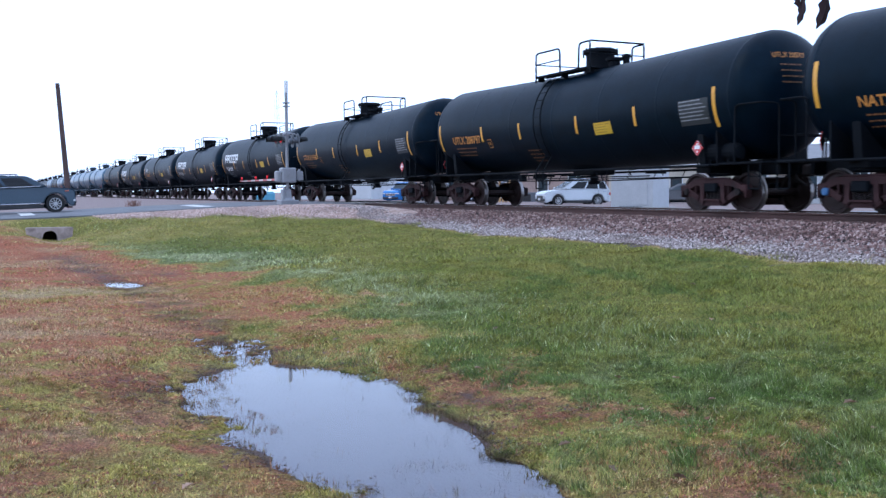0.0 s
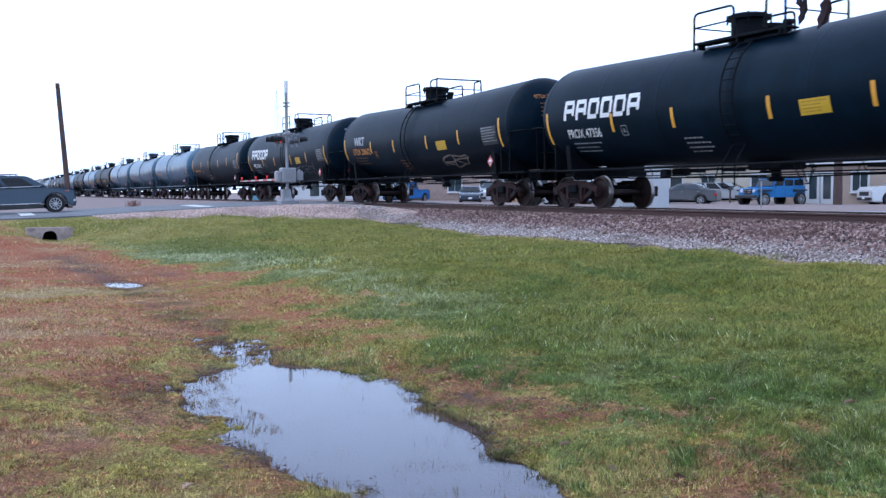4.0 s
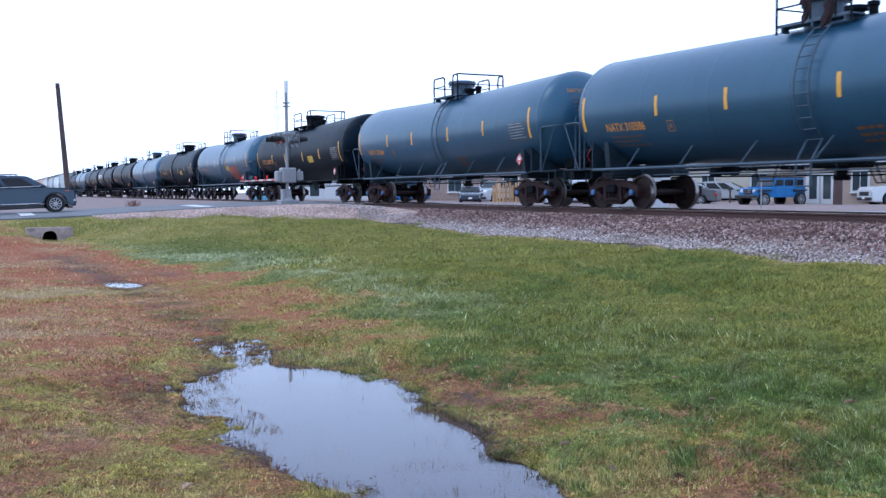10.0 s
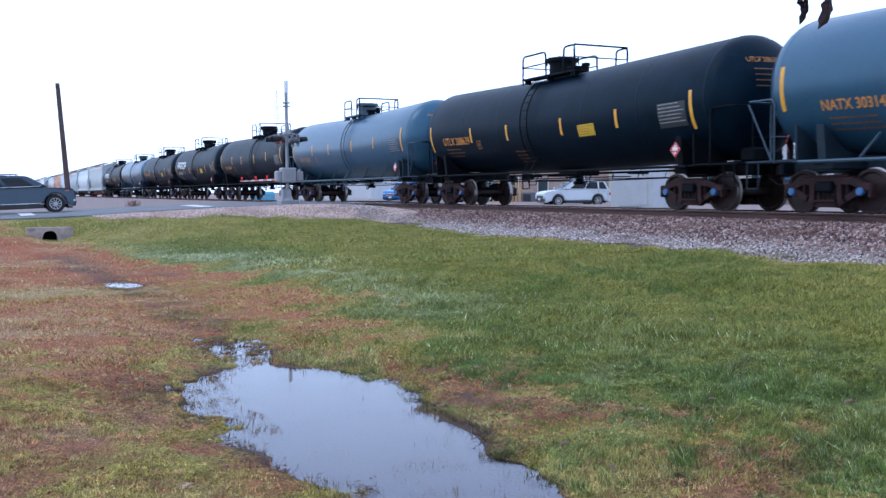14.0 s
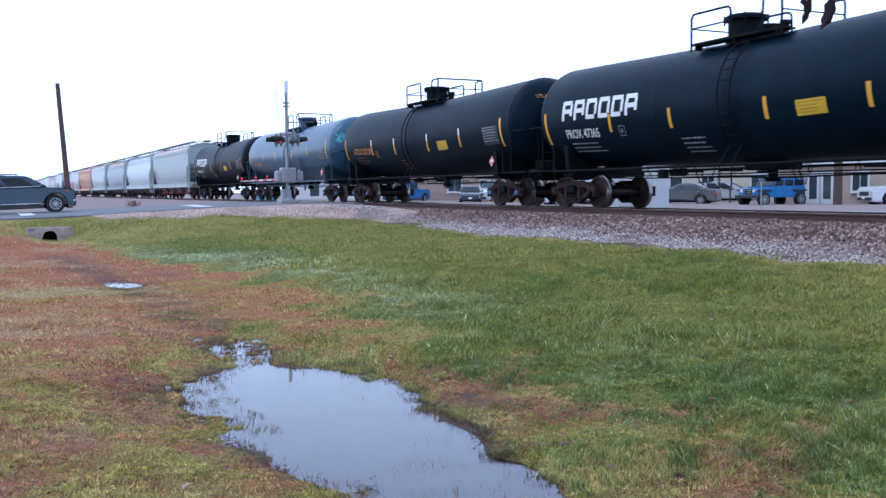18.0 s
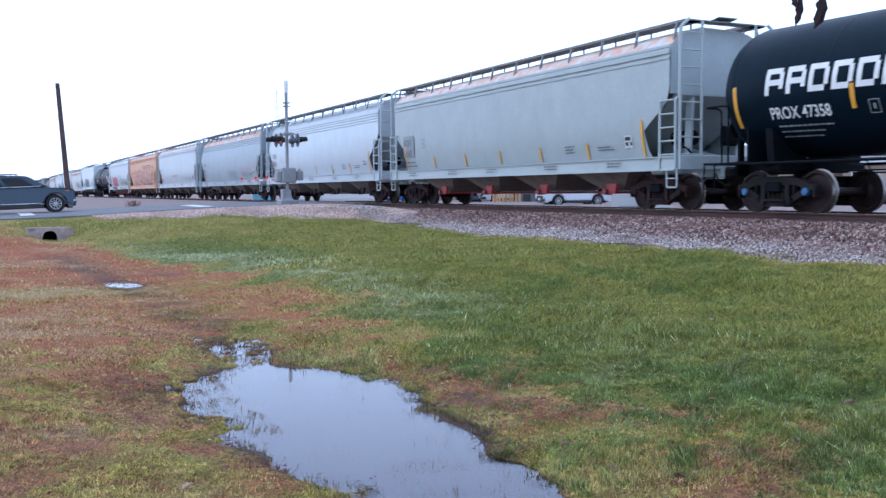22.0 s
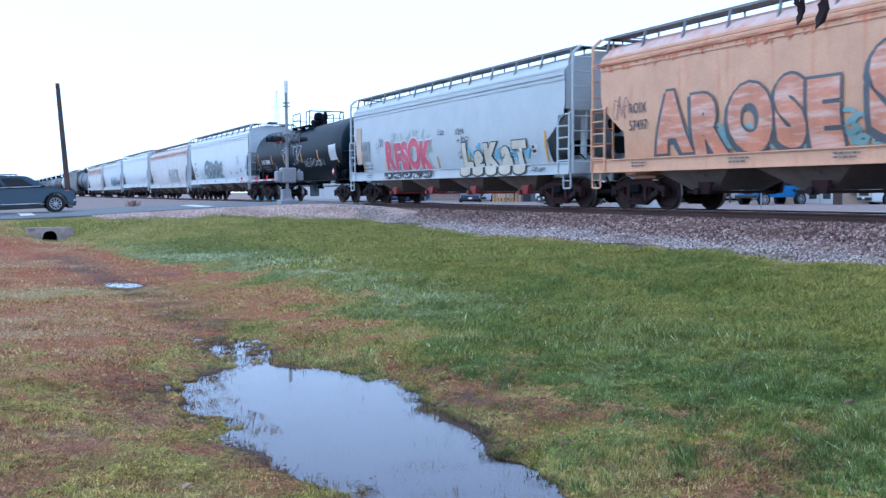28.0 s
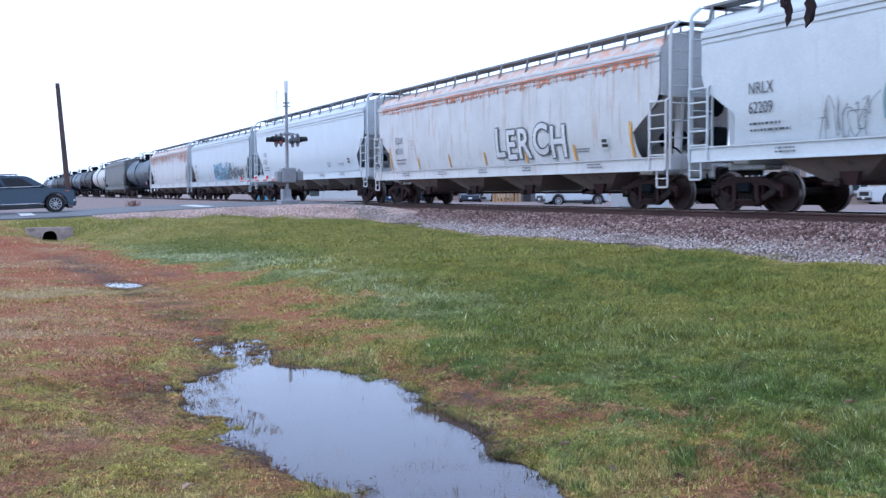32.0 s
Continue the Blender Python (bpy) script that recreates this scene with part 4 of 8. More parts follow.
def bolster_mesh(bm):
    box(bm, 0, 0, 0.1, 0.42, 2.35, 0.22, 0.03)
    for s in (-1, 1):
        box(bm, 0, s * 1.1, 0.1, 0.36, 0.12, 0.16, 0.02)
    lathe(bm, [(0.0, 0.2), (0.2, 0.2), (0.2, 0.3 + RIDE), (0.0, 0.3 + RIDE)], 16, Matrix())
    for s in (-1, 1):
        box(bm, s * 0.42, 0, -0.08, 0.1, 1.5, 0.14, 0.02)
        box(bm, s * 0.38, 0.72, -0.05, 0.12, 0.1, 0.3, 0.02)
        box(bm, s * 0.38, -0.72, -0.05, 0.12, 0.1, 0.3, 0.02)
    return bm


def cap_mesh(bm):
    return lathe(bm, [(0.0, 0.0), (0.08, 0.0), (0.09, 0.03), (0.085, 0.1), (0.07, 0.115), (0.05, 0.118), (0.0, 0.118)], 14, Matrix.Rotation(radians(90), 4, "X"))


def truck(car, x, iron, caps, turned):
    """A two-axle truck under a car: bolster, side frames, springs, wheelsets and bearing caps."""
    wheel_data = stored("wheelset", WHEEL, wheelset_mesh)
    if len(wheel_data.materials) == 1:
        wheel_data.materials.append(TREAD_WORN)
        for f in wheel_data.polygons:
            far = [math.hypot(wheel_data.vertices[v].co.x, wheel_data.vertices[v].co.z) for v in f.vertices]
            f.material_index = 1 if min(far) > 0.44 else 0
    t = part("truck", stored("truck", UNDER, bolster_mesh), None, car, "two-axle truck", pose(x, 0, 0.457 - RIDE))
    for s in (-1, 1):
        part("side_frame", stored("side_frame", iron, sideframe_mesh), None, t, "", pose(0, s * 1.0, 0, 0, 0, 0 if s < 0 else 180))
        for k in range(4):
            part("coil_spring", stored("coil_spring", IRON, spring_mesh), None, t, "", pose(-0.19 + 0.127 * k, s * 1.03, 0))
    for k, s in enumerate((-1, 1)):
        w = part("wheelset", wheel_data, None, t)
        w.matrix_parent_inverse = pose(s * 0.885, 0, 0, 0, turned + 70 * k, 0)
        WHEELSETS.append(w)
        part("bearing_cap", stored("bearing_cap", caps, cap_mesh), None, t, "", pose(s * 0.885, -1.03, 0))
    return t


def coupler_mesh(bm):
    box(bm, -0.35, 0, 0, 0.75, 0.14, 0.16, 0.02)
    box(bm, 0.1, -0.03, 0, 0.28, 0.3, 0.28, 0.05)
    box(bm, 0.22, 0.1, 0, 0.2, 0.1, 0.26, 0.03)
    pipe(bm, [(-0.1, -0.25, -0.02), (0.0, -0.26, -0.2), (0.22, -0.22, -0.33), (0.34, -0.2, -0.3)], 0.025, 6)
    return bm


def coupler(car, x, facing):
    return part("coupler", stored("coupler", IRON, coupler_mesh), None, car, "cast coupler with air hose", pose(x, 0, 0.86, 0, 0, 0 if facing > 0 else 180))


R, MID = 1.48, 2.54          # tank radius and height of its middle
KNEE, DOME = 7.58, 0.84      # where the domed heads begin, and their depth


def sag(x):
    """The two halves of a tank slope a little down to the middle."""
    return 0.13 * min(1.0, abs(x) / 7.4) - 0.03


def shell_mesh(bm):
    prof = []
    for k in range(11):
        a = k / 10 * math.pi / 2
        prof.append((R * math.sin(a), -KNEE - DOME * math.cos(a)))
    prof += [(R, x) for x in (-6.0, -4.0, -2.0, 0.0, 2.0, 4.0, 6.0)]
    prof += [(r, -h) for r, h in prof[10::-1]]
    lathe(bm, prof, 72, Matrix.Translation((0, 0, MID)) @ Matrix.Rotation(radians(90), 4, "Y"))
    for v in bm.verts:
        v.co.z += sag(v.co.x)
    return bm


def seam_mesh(bm):
    return lathe(bm, [(R - 0.003, -0.05), (R + 0.0025, -0.02), (R + 0.003, 0), (R + 0.0025, 0.02), (R - 0.003, 0.05)], 72, Matrix.Translation((0, 0, MID)) @ Matrix.Rotation(radians(90), 4, "Y"))


def sill_mesh(bm):
    """Stub sill, saddle over the truck, draft gear and end plate of one end."""
    box(bm, 7.2, 0, 0.95, 2.7, 0.6, 0.34, 0.03)
    prism(bm, [(-1.3, 1.02), (1.3, 1.02), (1.38, 1.75), (1.2, 1.62), (0.75, 1.22), (0.0, 1.05), (-0.75, 1.22), (-1.2, 1.62), (-1.38, 1.75)], 6.45, 6.65, "x")
    box(bm, 6.55, 0, 0.92, 0.5, 2.6, 0.18, 0.03)
    box(bm, 8.32, 0, 0.93, 0.12, 1.3, 0.34, 0.02)
    for s in (-1, 1):
        prism(bm, [(s * 1.4, 1.02), (s * 0.35, 1.02), (s * 0.35, 1.1), (s * 0.9, 1.45), (s * 1.42, 1.8)], 7.125, 7.175, "x")
    return bm


def end_deck_mesh(bm):
    for s in (-1, 1):
        box(bm, 7.9, s * 1.1, 1.03, 1.4, 0.62, 0.05, 0.01)
        box(bm, 6.85, s * 1.28, 1.01, 0.75, 0.32, 0.05, 0.01)
    box(bm, 8.46, 0, 1.03, 0.26, 1.7, 0.05, 0.01)
    for s in (-1, 1):
        pipe(bm, [(8.2, s * 1.42, 1.0), (8.2, s * 1.42, 0.45), (8.55, s * 1.42, 0.45), (8.55, s * 1.42, 1.0)], 0.018, 6, 0.05)
        box(bm, 8.37, s * 1.42, 0.72, 0.34, 0.06, 0.02)
    return bm


def end_rail_mesh(bm):
    """Bent-pipe railing round the end deck: up, along, across to the far side and down."""
    pipe(bm, [(7.75, -1.42, 1.0), (7.75, -1.42, 2.36), (8.54, -1.42, 2.36), (8.56, 1.42, 2.36), (7.75, 1.42, 2.36), (7.75, 1.42, 1.0)], 0.024, 6, 0.14)
    for s in (-1, 1):
        pipe(bm, [(8.56, s * 0.72, 1.0), (8.56, s * 0.72, 2.62), (8.56, s * 0.5, 2.74)], 0.022, 6, 0.12)
        pipe(bm, [(7.82, s * 1.42, 1.05), (8.52, s * 1.42, 2.3)], 0.018, 6)
    return pipe(bm, [(8.58, -0.72, 1.62), (8.58, 0.72, 1.62)], 0.018, 6)


def plain_end_rail_mesh(bm):
    """The black cars' lower railing: one loop on each side and a bar across."""
    for s in (-1, 1):
        pipe(bm, [(7.75, s * 1.42, 1.0), (7.75, s * 1.42, 2.34), (8.56, s * 1.42, 2.34), (8.56, s * 0.9, 2.34), (8.56, s * 0.88, 1.0)], 0.022, 6, 0.14)
    return pipe(bm, [(8.58, -0.88, 1.62), (8.58, 0.88, 1.62)], 0.018, 6)


def side_rail_mesh(bm):
    """Long safety rail low along the tank's side, on small brackets."""
    pipe(bm, [(-7.0, 0, 1.0), (7.0, 0, 1.0)], 0.033, 8)
    pipe(bm, [(-4.6, 0.15, 0.8), (4.6, 0.15, 0.8)], 0.016, 6)
    for k in range(9):
        x = -5.2 + 1.3 * k
        pipe(bm, [(x, 0, 1.0), (x, 0.1, 0.8)], 0.014, 5)
    return bm


def strut_rail_mesh(bm):
    """The same rail carried on slanting struts, on the blue-grey cars."""
    pipe(bm, [(-7.0, 0, 1.0), (7.0, 0, 1.0)], 0.042, 8)
    for k in range(6):
        x = -5.5 + 2.1 * k
        pipe(bm, [(x, 0, 1.0), (x + 0.42, 0.1, 1.5)], 0.026, 6)
    pipe(bm, [(-4.6, 0.2, 0.82), (4.6, 0.2, 0.82)], 0.016, 6)
    for k in range(9):
        pipe(bm, [(-5 + 1.25 * k, 0.1, 1.0), (-5 + 1.25 * k, 0.2, 0.82)], 0.012, 5)
    return bm


def platform(bm, x0, x1):
    """Walkway on one side of the hatch from x0 to x1, on brackets."""
    box(bm, (x0 + x1) / 2, -0.72, 3.97, x1 - x0, 0.42, 0.035, 0.01)
    box(bm, (x0 + x1) / 2, -0.93, 3.97, x1 - x0, 0.04, 0.07, 0.01)
    for x in (x0 + 0.15, (x0 + x1) / 2, x1 - 0.15):
        box(bm, x, -0.85, 3.89, 0.04, 0.22, 0.14)
    return bm


def rear_railing(bm, x0, x1):
    """Loop railings at the ladder end of the hatch, one on each side, tied by a low bar."""
    for y in (-0.95, 0.95):
        pipe(bm, [(x0, y, 3.8), (x0, y, 4.70), (x0 + 0.46 * (x1 - x0), y, 4.70), (x0 + 0.47 * (x1 - x0), y, 4.0)], 0.028, 6, 0.14)
        pipe(bm, [(x0, y, 4.36), (x0 + 0.46 * (x1 - x0), y, 4.36)], 0.018, 6)
    return pipe(bm, [(x0, -0.95, 4.36), (x0, 0.95, 4.36)], 0.018, 6)


def front_railing(bm, x0, x1):
    """Railing round the other end of the hatch, with two bars across the car."""
    for y in (-0.95, 0.95):
        pipe(bm, [(x1 - 0.2 * (x1 - x0), y, 3.95), (x1 - 0.19 * (x1 - x0), y, 4.70), (x1, y, 4.72), (x1, y, 3.8)], 0.028, 6, 0.12)
    pipe(bm, [(x1, -0.95, 4.72), (x1, 0.95, 4.72)], 0.028, 6)
    return pipe(bm, [(x1, -0.95, 4.36), (x1, 0.95, 4.36)], 0.018, 6)


def platform_mesh(bm):
    return platform(bm, -1.6, 1.35)


def rear_rail_mesh(bm):
    return rear_railing(bm, -1.6, 1.35)


def front_rail_mesh(bm):
    return front_railing(bm, -1.6, 1.35)


def short_platform_mesh(bm):
    return platform(bm, -0.8, 1.2)


def short_rear_rail_mesh(bm):
    return rear_railing(bm, -0.8, 1.2)


def short_front_rail_mesh(bm):
    return front_railing(bm, -0.8, 1.2)


def hatch_mesh(bm):
    """Protective housing over the valves, with a flanged lid and lid bolts."""
    m = Matrix.Translation((-0.5, 0, 3.92))
    lathe(bm, [(0.0, 0.0), (0.48, 0.0), (0.48, 0.12), (0.42, 0.14), (0.42, 0.56), (0.53, 0.58), (0.53, 0.66), (0.42, 0.71), (0.0, 0.74)], 22, m)
    for k in range(8):
        a = k * math.tau / 8
        x, y = -0.5 + 0.5 * math.cos(a), 0.5 * math.sin(a)
        rod(bm, (x, y, 4.4), (x, y, 4.63), 0.025, 6)
    return bm


def manway_mesh(bm):
    """Domed manway with three shorter valve stubs beside it."""
    for x, r, h in ((0.05, 0.27, 0.85), (-0.45, 0.2, 0.5), (-0.9, 0.13, 0.52), (1.15, 0.12, 0.8)):
        lathe(bm, [(0, 0), (r * 0.8, 0), (r * 0.8, h * 0.5), (r, h * 0.55), (r, h * 0.7), (r * 0.95, h * 0.85), (r * 0.6, h * 0.97), (0, h)], 16, Matrix.Translation((x, 0, 3.92)))
    return bm


def relief_valve_mesh(bm):
    return lathe(bm, [(0.0, 0), (0.17, 0), (0.17, 0.2), (0.24, 0.22), (0.24, 0.3), (0.0, 0.33)], 14, Matrix.Translation((0.52, -0.15, 3.95)))


def vent_valve_mesh(bm):
    lathe(bm, [(0.0, 0), (0.1, 0), (0.1, 0.28), (0.13, 0.3), (0.13, 0.38), (0.0, 0.41)], 12, Matrix.Translation((0.95, 0.1, 3.95)))
    return box(bm, 0.72, 0.1, 4.02, 0.6, 0.26, 0.1, 0.03)


def ladder_mesh(bm):
    """Ladder that follows the tank's side up to the hatch platform."""
    def at(a, x, out=0.13):
        return (x, -(R + out) * math.cos(a), MID + (R + out) * math.sin(a))
    angles = [radians(-42 + 9.2 * k) for k in range(11)]
    for x in (-0.2, 0.2):
        pipe(bm, [(x, -1.5, 1.0)] + [at(a, x) for a in angles], 0.022, 6)
    for a in angles:
        pipe(bm, [at(a, -0.2), at(a, 0.2)], 0.014, 5)
    for x in (-0.2, 0.2):
        pipe(bm, [(x, -1.5, 1.0), (x, -1.5, 0.5)], 0.02, 6)
    for z in (0.5, 0.75, 1.0):
        pipe(bm, [(-0.2, -1.5, z), (0.2, -1.5, z)], 0.016, 5)
    return bm


def outlet_mesh(bm):
    box(bm, 0, 0, 1.0, 1.1, 0.8, 0.22, 0.04)
    lathe(bm, [(0.0, 0.0), (0.16, 0.0), (0.2, 0.06), (0.12, 0.12), (0.12, 0.32), (0.22, 0.36), (0.22, 0.46), (0.0, 0.46)], 14, Matrix.Translation((0, 0, 0.62)))
    rod(bm, (0, -0.5, 0.85), (0, 0.1, 0.85), 0.025, 6)
    return bm


def brakes_mesh(bm):
    """Brake cylinder, air reservoir, valve, rods and levers hung below the tank."""
    lathe(bm, [(0, -0.4), (0.11, -0.38), (0.13, -0.3), (0.13, 0.3), (0.11, 0.38), (0, 0.4)], 14, Matrix.Translation((4.75, 0.5, 0.9)) @ Matrix.Rotation(radians(90), 4, "Y"))
    lathe(bm, [(0, -0.3), (0.11, -0.28), (0.11, 0.28), (0, 0.3)], 12, Matrix.Translation((-3.9, 0.6, 0.92)) @ Matrix.Rotation(radians(90), 4, "Y"))
    box(bm, -3.2, -0.5, 0.86, 0.3, 0.2, 0.24, 0.04)
    pipe(bm, [(-5.6, 0.1, 0.78), (-0.6, 0.1, 0.74), (0.6, 0.1, 0.72), (5.6, 0.1, 0.78)], 0.018, 6)
    pipe(bm, [(1.6, -0.9, 0.98), (1.85, -0.9, 0.55), (2.05, -0.9, 0.55), (2.15, -0.9, 0.98)], 0.016, 6)
    pipe(bm, [(1.8, -0.9, 0.98), (2.0, -0.9, 0.55)], 0.016, 6)
    pipe(bm, [(-1.5, -0.9, 0.98), (-1.3, -0.9, 0.62), (-0.9, -0.9, 0.62), (-0.75, -0.9, 0.98)], 0.016, 6)
    for x in (-2.9, -1.4, 2.9):
        box(bm, x, 0.2, 0.93, 0.05, 0.7, 0.08)
    return bm


def tank_reservoir_mesh(bm):
    """Small air tank on the end deck with its brackets."""
    lathe(bm, [(0, -0.55), (0.16, -0.53), (0.22, -0.42), (0.22, 0.42), (0.16, 0.53), (0, 0.55)], 16, Matrix.Translation((7.05, -1.08, 1.3)) @ Matrix.Rotation(radians(90), 4, "Y"))
    for x in (6.75, 7.35):
        box(bm, x, -1.08, 1.12, 0.06, 0.34, 0.2)
    return bm


def handbrake_mesh(bm):
    lathe(bm, [(0.0, 0), (0.05, 0), (0.05, 0.05), (0.22, 0.05), (0.25, 0.07), (0.22, 0.09), (0.05, 0.09), (0.0, 0.1)], 14, Matrix.Translation((8.42, 0.45, 1.9)) @ Matrix.Rotation(radians(90), 4, "Y"))
    box(bm, 8.38, 0.45, 1.5, 0.1, 0.16, 0.9, 0.02)
    box(bm, 8.1, -0.4, 1.25, 0.45, 0.5, 0.35, 0.06)
    rod(bm, (8.0, 0.15, 1.2), (8.35, 0.15, 1.2), 0.11, 10)
    return bm


def strip_art(bm, h, w=0.11):
    quad(bm, -w / 2, -h / 2, w, h)
    return bm


def band(car, x, z, h, material, label=""):
    key = ("band", round(z, 2), round(h, 2), material.name)
    if key not in STORE:
        STORE[key] = done("reflective_strip", wrapped(strip_art(bmesh.new(), h), 0, z, R, MID, 0.006), material)
    return part("reflective_strip", STORE[key], None, car, label, pose(x, 0, sag(x)))


def diamond_mesh(bm):
    prism(bm, [(-0.19, 0), (0, -0.19), (0.19, 0), (0, 0.19)], -0.006, 0.006)
    return bm


def diamond_mark_mesh(bm):
    box(bm, 0, -0.009, 0.015, 0.19, 0.004, 0.085)
    box(bm, 0, -0.009, 0.085, 0.07, 0.004, 0.045)
    box(bm, 0, -0.009, -0.085, 0.05, 0.004, 0.05)
    prism(bm, [(-0.178, 0), (0, -0.178), (0, -0.166), (-0.166, 0)], -0.009, -0.007)
    prism(bm, [(0.178, 0), (0, 0.178), (0, 0.166), (0.166, 0)], -0.009, -0.007)
    return bm


def placard_post_mesh(bm):
    box(bm, 0, 0.015, 0.0, 0.25, 0.012, 0.25, turn=Matrix.Rotation(radians(45), 4, "Y"))
    rod(bm, (0, 0.02, -0.1), (0, 0.02, -0.42), 0.018, 6)
    return bm


def placard(car, x, y, z, turn=0):
    d = part("placard", stored("placard", RED, diamond_mesh), None, car, "red diamond hazard placard with white marks", pose(x, y, z, 0, 0, turn))
    part("placard_mark", stored("placard_mark", WHITE, diamond_mark_mesh), None, d, "white marks")
    part("placard_holder", stored("placard_holder", IRON, placard_post_mesh), None, d)


def art(car, name, bm, x, z, material, label="", proud=0.006):
    ob = part(name, wrapped(bm, x, z, R, MID, proud, bend=sag), material, car, label)
    return tagged(ob, label, kind="stuff") if name in ("lettering", "data_rows", "sticker_lines", "graffiti") else ob


def block_logo():
    """Six heavy rounded blocks in a row with slots, in place of a maker's logo."""
    bm = bmesh.new()
    for k in range(6):
        x = k * 0.60
        for q in ((0, 0, 0.12, 0.56), (0.12, 0.44, 0.34, 0.12), (0.40, 0.12, 0.11, 0.34), (0.12, 0.0 if k in (2, 3, 4) else 0.20, 0.30, 0.12)):
            quad(bm, x + q[0], q[1], q[2], q[3])
    for v in bm.verts:
        v.co.x += 0.12 * v.co.y
    return bm


def tank_car(place, paint, mark="", ink=ORANGE, logo=False, sticker=False, blue=False, scrawl=None, caps=IRON, iron=IRON_RED, air_tank=False,
             tips=False, label="", half=7.3, seed=0, manway=False, ladder_at=None, hatch_at=None):
    """A tank car: shell, stub sills, trucks, decks and rails, hatch platform, ladder, valves, brakes, strips, lettering."""
    rnd = random.Random(seed + 77)
    car = thing("tank_car", label, "tank car", "cars of the train")
    CARS.append((car, place))
    shell_key = ("shell", paint.name)
    if shell_key not in STORE:
        STORE[shell_key] = shade_smooth(done("tank_shell", shell_mesh(bmesh.new()), paint))
    part("tank_shell", STORE[shell_key], None, car, "long cylindrical tank with domed ends")
    for x in (-KNEE, -4.9, -2.4, 0.1, 2.5, 5.0, KNEE):
        part("weld_seam", stored("weld_seam", paint, seam_mesh), None, car, "", pose(x, 0, sag(x)))
    metal = NAVY if blue else UNDER
    for s, q in ((1, 0), (-1, 180)):
        part("stub_sill", stored("stub_sill", NAVY_DARK if blue else UNDER, sill_mesh), None, car, "", pose(0, 0, 0, 0, 0, q))
        part("end_deck", stored("end_deck", NAVY_DARK if blue else UNDER, end_deck_mesh), None, car, "", pose(0, 0, 0, 0, 0, q))
        part("end_railing", stored("end_railing", metal, end_rail_mesh if blue else plain_end_rail_mesh), None, car, "", pose(0, 0, 0, 0, 0, q))
        coupler(car, s * 8.5, s)
    rail_mesh = stored("side_rail", metal, strut_rail_mesh if blue else side_rail_mesh)
    part("side_rail", rail_mesh, None, car, "", pose(0, -1.48, 0))
    part("side_rail", rail_mesh, None, car, "", pose(0, 1.48, 0, 0, 0, 180))
    maker = mark[:4]
    rnd.choice((0, 1, 2))
    short = maker == "NATX"
    for f in (1, -1):
        part("hatch_platform", stored("hatch_platform", metal, short_platform_mesh if short else platform_mesh), None, car, "", Matrix.Diagonal((1, f, 1, 1)))
    part("hatch_railing", stored("hatch_railing", UNDER, short_rear_rail_mesh if short else rear_rail_mesh), None, car)
    part("hatch_railing", stored("hatch_railing", UNDER, short_front_rail_mesh if short else front_rail_mesh), None, car)
    over = hatch_at if hatch_at is not None else (0.2 if short else -0.25)
    if manway:
        part("manway_dome", stored("manway_dome", UNDER, manway_mesh), None, car, "tall domed manway with valve stubs")
    else:
        part("hatch_housing", stored("hatch_housing", UNDER if not blue else NAVY, hatch_mesh), None, car, "round valve housing with a flanged lid", pose(over, 0, 0))
    part("relief_valve", stored("relief_valve", UNDER, relief_valve_mesh), None, car, "", pose(over - 0.1, 0, 0))
    part("vent_valve", stored("vent_valve", UNDER, vent_valve_mesh), None, car, "", pose(over - 0.3, 0, 0))
    lx = ladder_at if ladder_at is not None else {"PROX": 0.25, "UTLX": -0.5, "NATX": 0.6 if blue else 1.1}.get(maker, -0.5)
    part("ladder", stored("ladder", metal, ladder_mesh), None, car, "", pose(lx, 0, 0))
    part("outlet", stored("outlet", UNDER, outlet_mesh), None, car, "", pose(0.2, 0, 0))
    part("brake_gear", stored("brake_gear", UNDER, brakes_mesh), None, car)
    part("hand_brake", stored("hand_brake", UNDER, handbrake_mesh), None, car, "", pose(0, 0, 0, 0, 0, rnd.choice((0, 180))))
    if air_tank:
        part("air_tank", stored("air_tank", NAVY if blue else UNDER, tank_reservoir_mesh), None, car)
    truck(car, 6.65, iron, caps, rnd.uniform(0, 360))
    truck(car, -6.65, iron, caps, rnd.uniform(0, 360))
    level = {"PROX": 2.2, "UTLX": 2.3, "NATX": 2.5}.get(maker, 2.25)
    for x in (-half - 0.2, half - 0.2):
        band(car, x, level - 0.06, 0.95, YELLOW)
    for x in (-4.3, -1.8, 1.4, 4.1):
        if tips:
            band(car, x, 2.48, 0.26, WHITE, "white reflective strip")
            band(car, x, 2.15, 0.4, YELLOW)
        else:
            band(car, x, level, 0.5, YELLOW)
    placard(car, 6.6, -1.5, 1.42)
    if ink is ORANGE and mark:
        placard(car, -7.55, -1.2, 1.42, -62)
    if mark:
        low = 1.86 if logo else 1.94 if maker == "NATX" else 2.02
        writing = lettering(mark, 0.31 if maker == "NATX" else 0.37, 1.0, 0.005)
        lo, hi = min(v.co.x for v in writing.verts), max(v.co.x for v in writing.verts)
        for v in writing.verts:
            v.co.x = (v.co.x - lo) / (hi - lo) * {"PROX": 1.62, "UTLX": 2.05, "NATX": 1.66 if blue else 1.82}.get(maker, 1.8)
        art(car, "lettering", writing, -6.5, low, ink, "stencilled car number")
        art(car, "lettering", bars(3, 1.5, 0.04, 0.10, seed), -6.4, low - 0.14, FADED_ORANGE if ink is ORANGE else PALE, "rows of small stencilled writing")
        end = lettering(mark, 0.17, 0.85, 0.0)
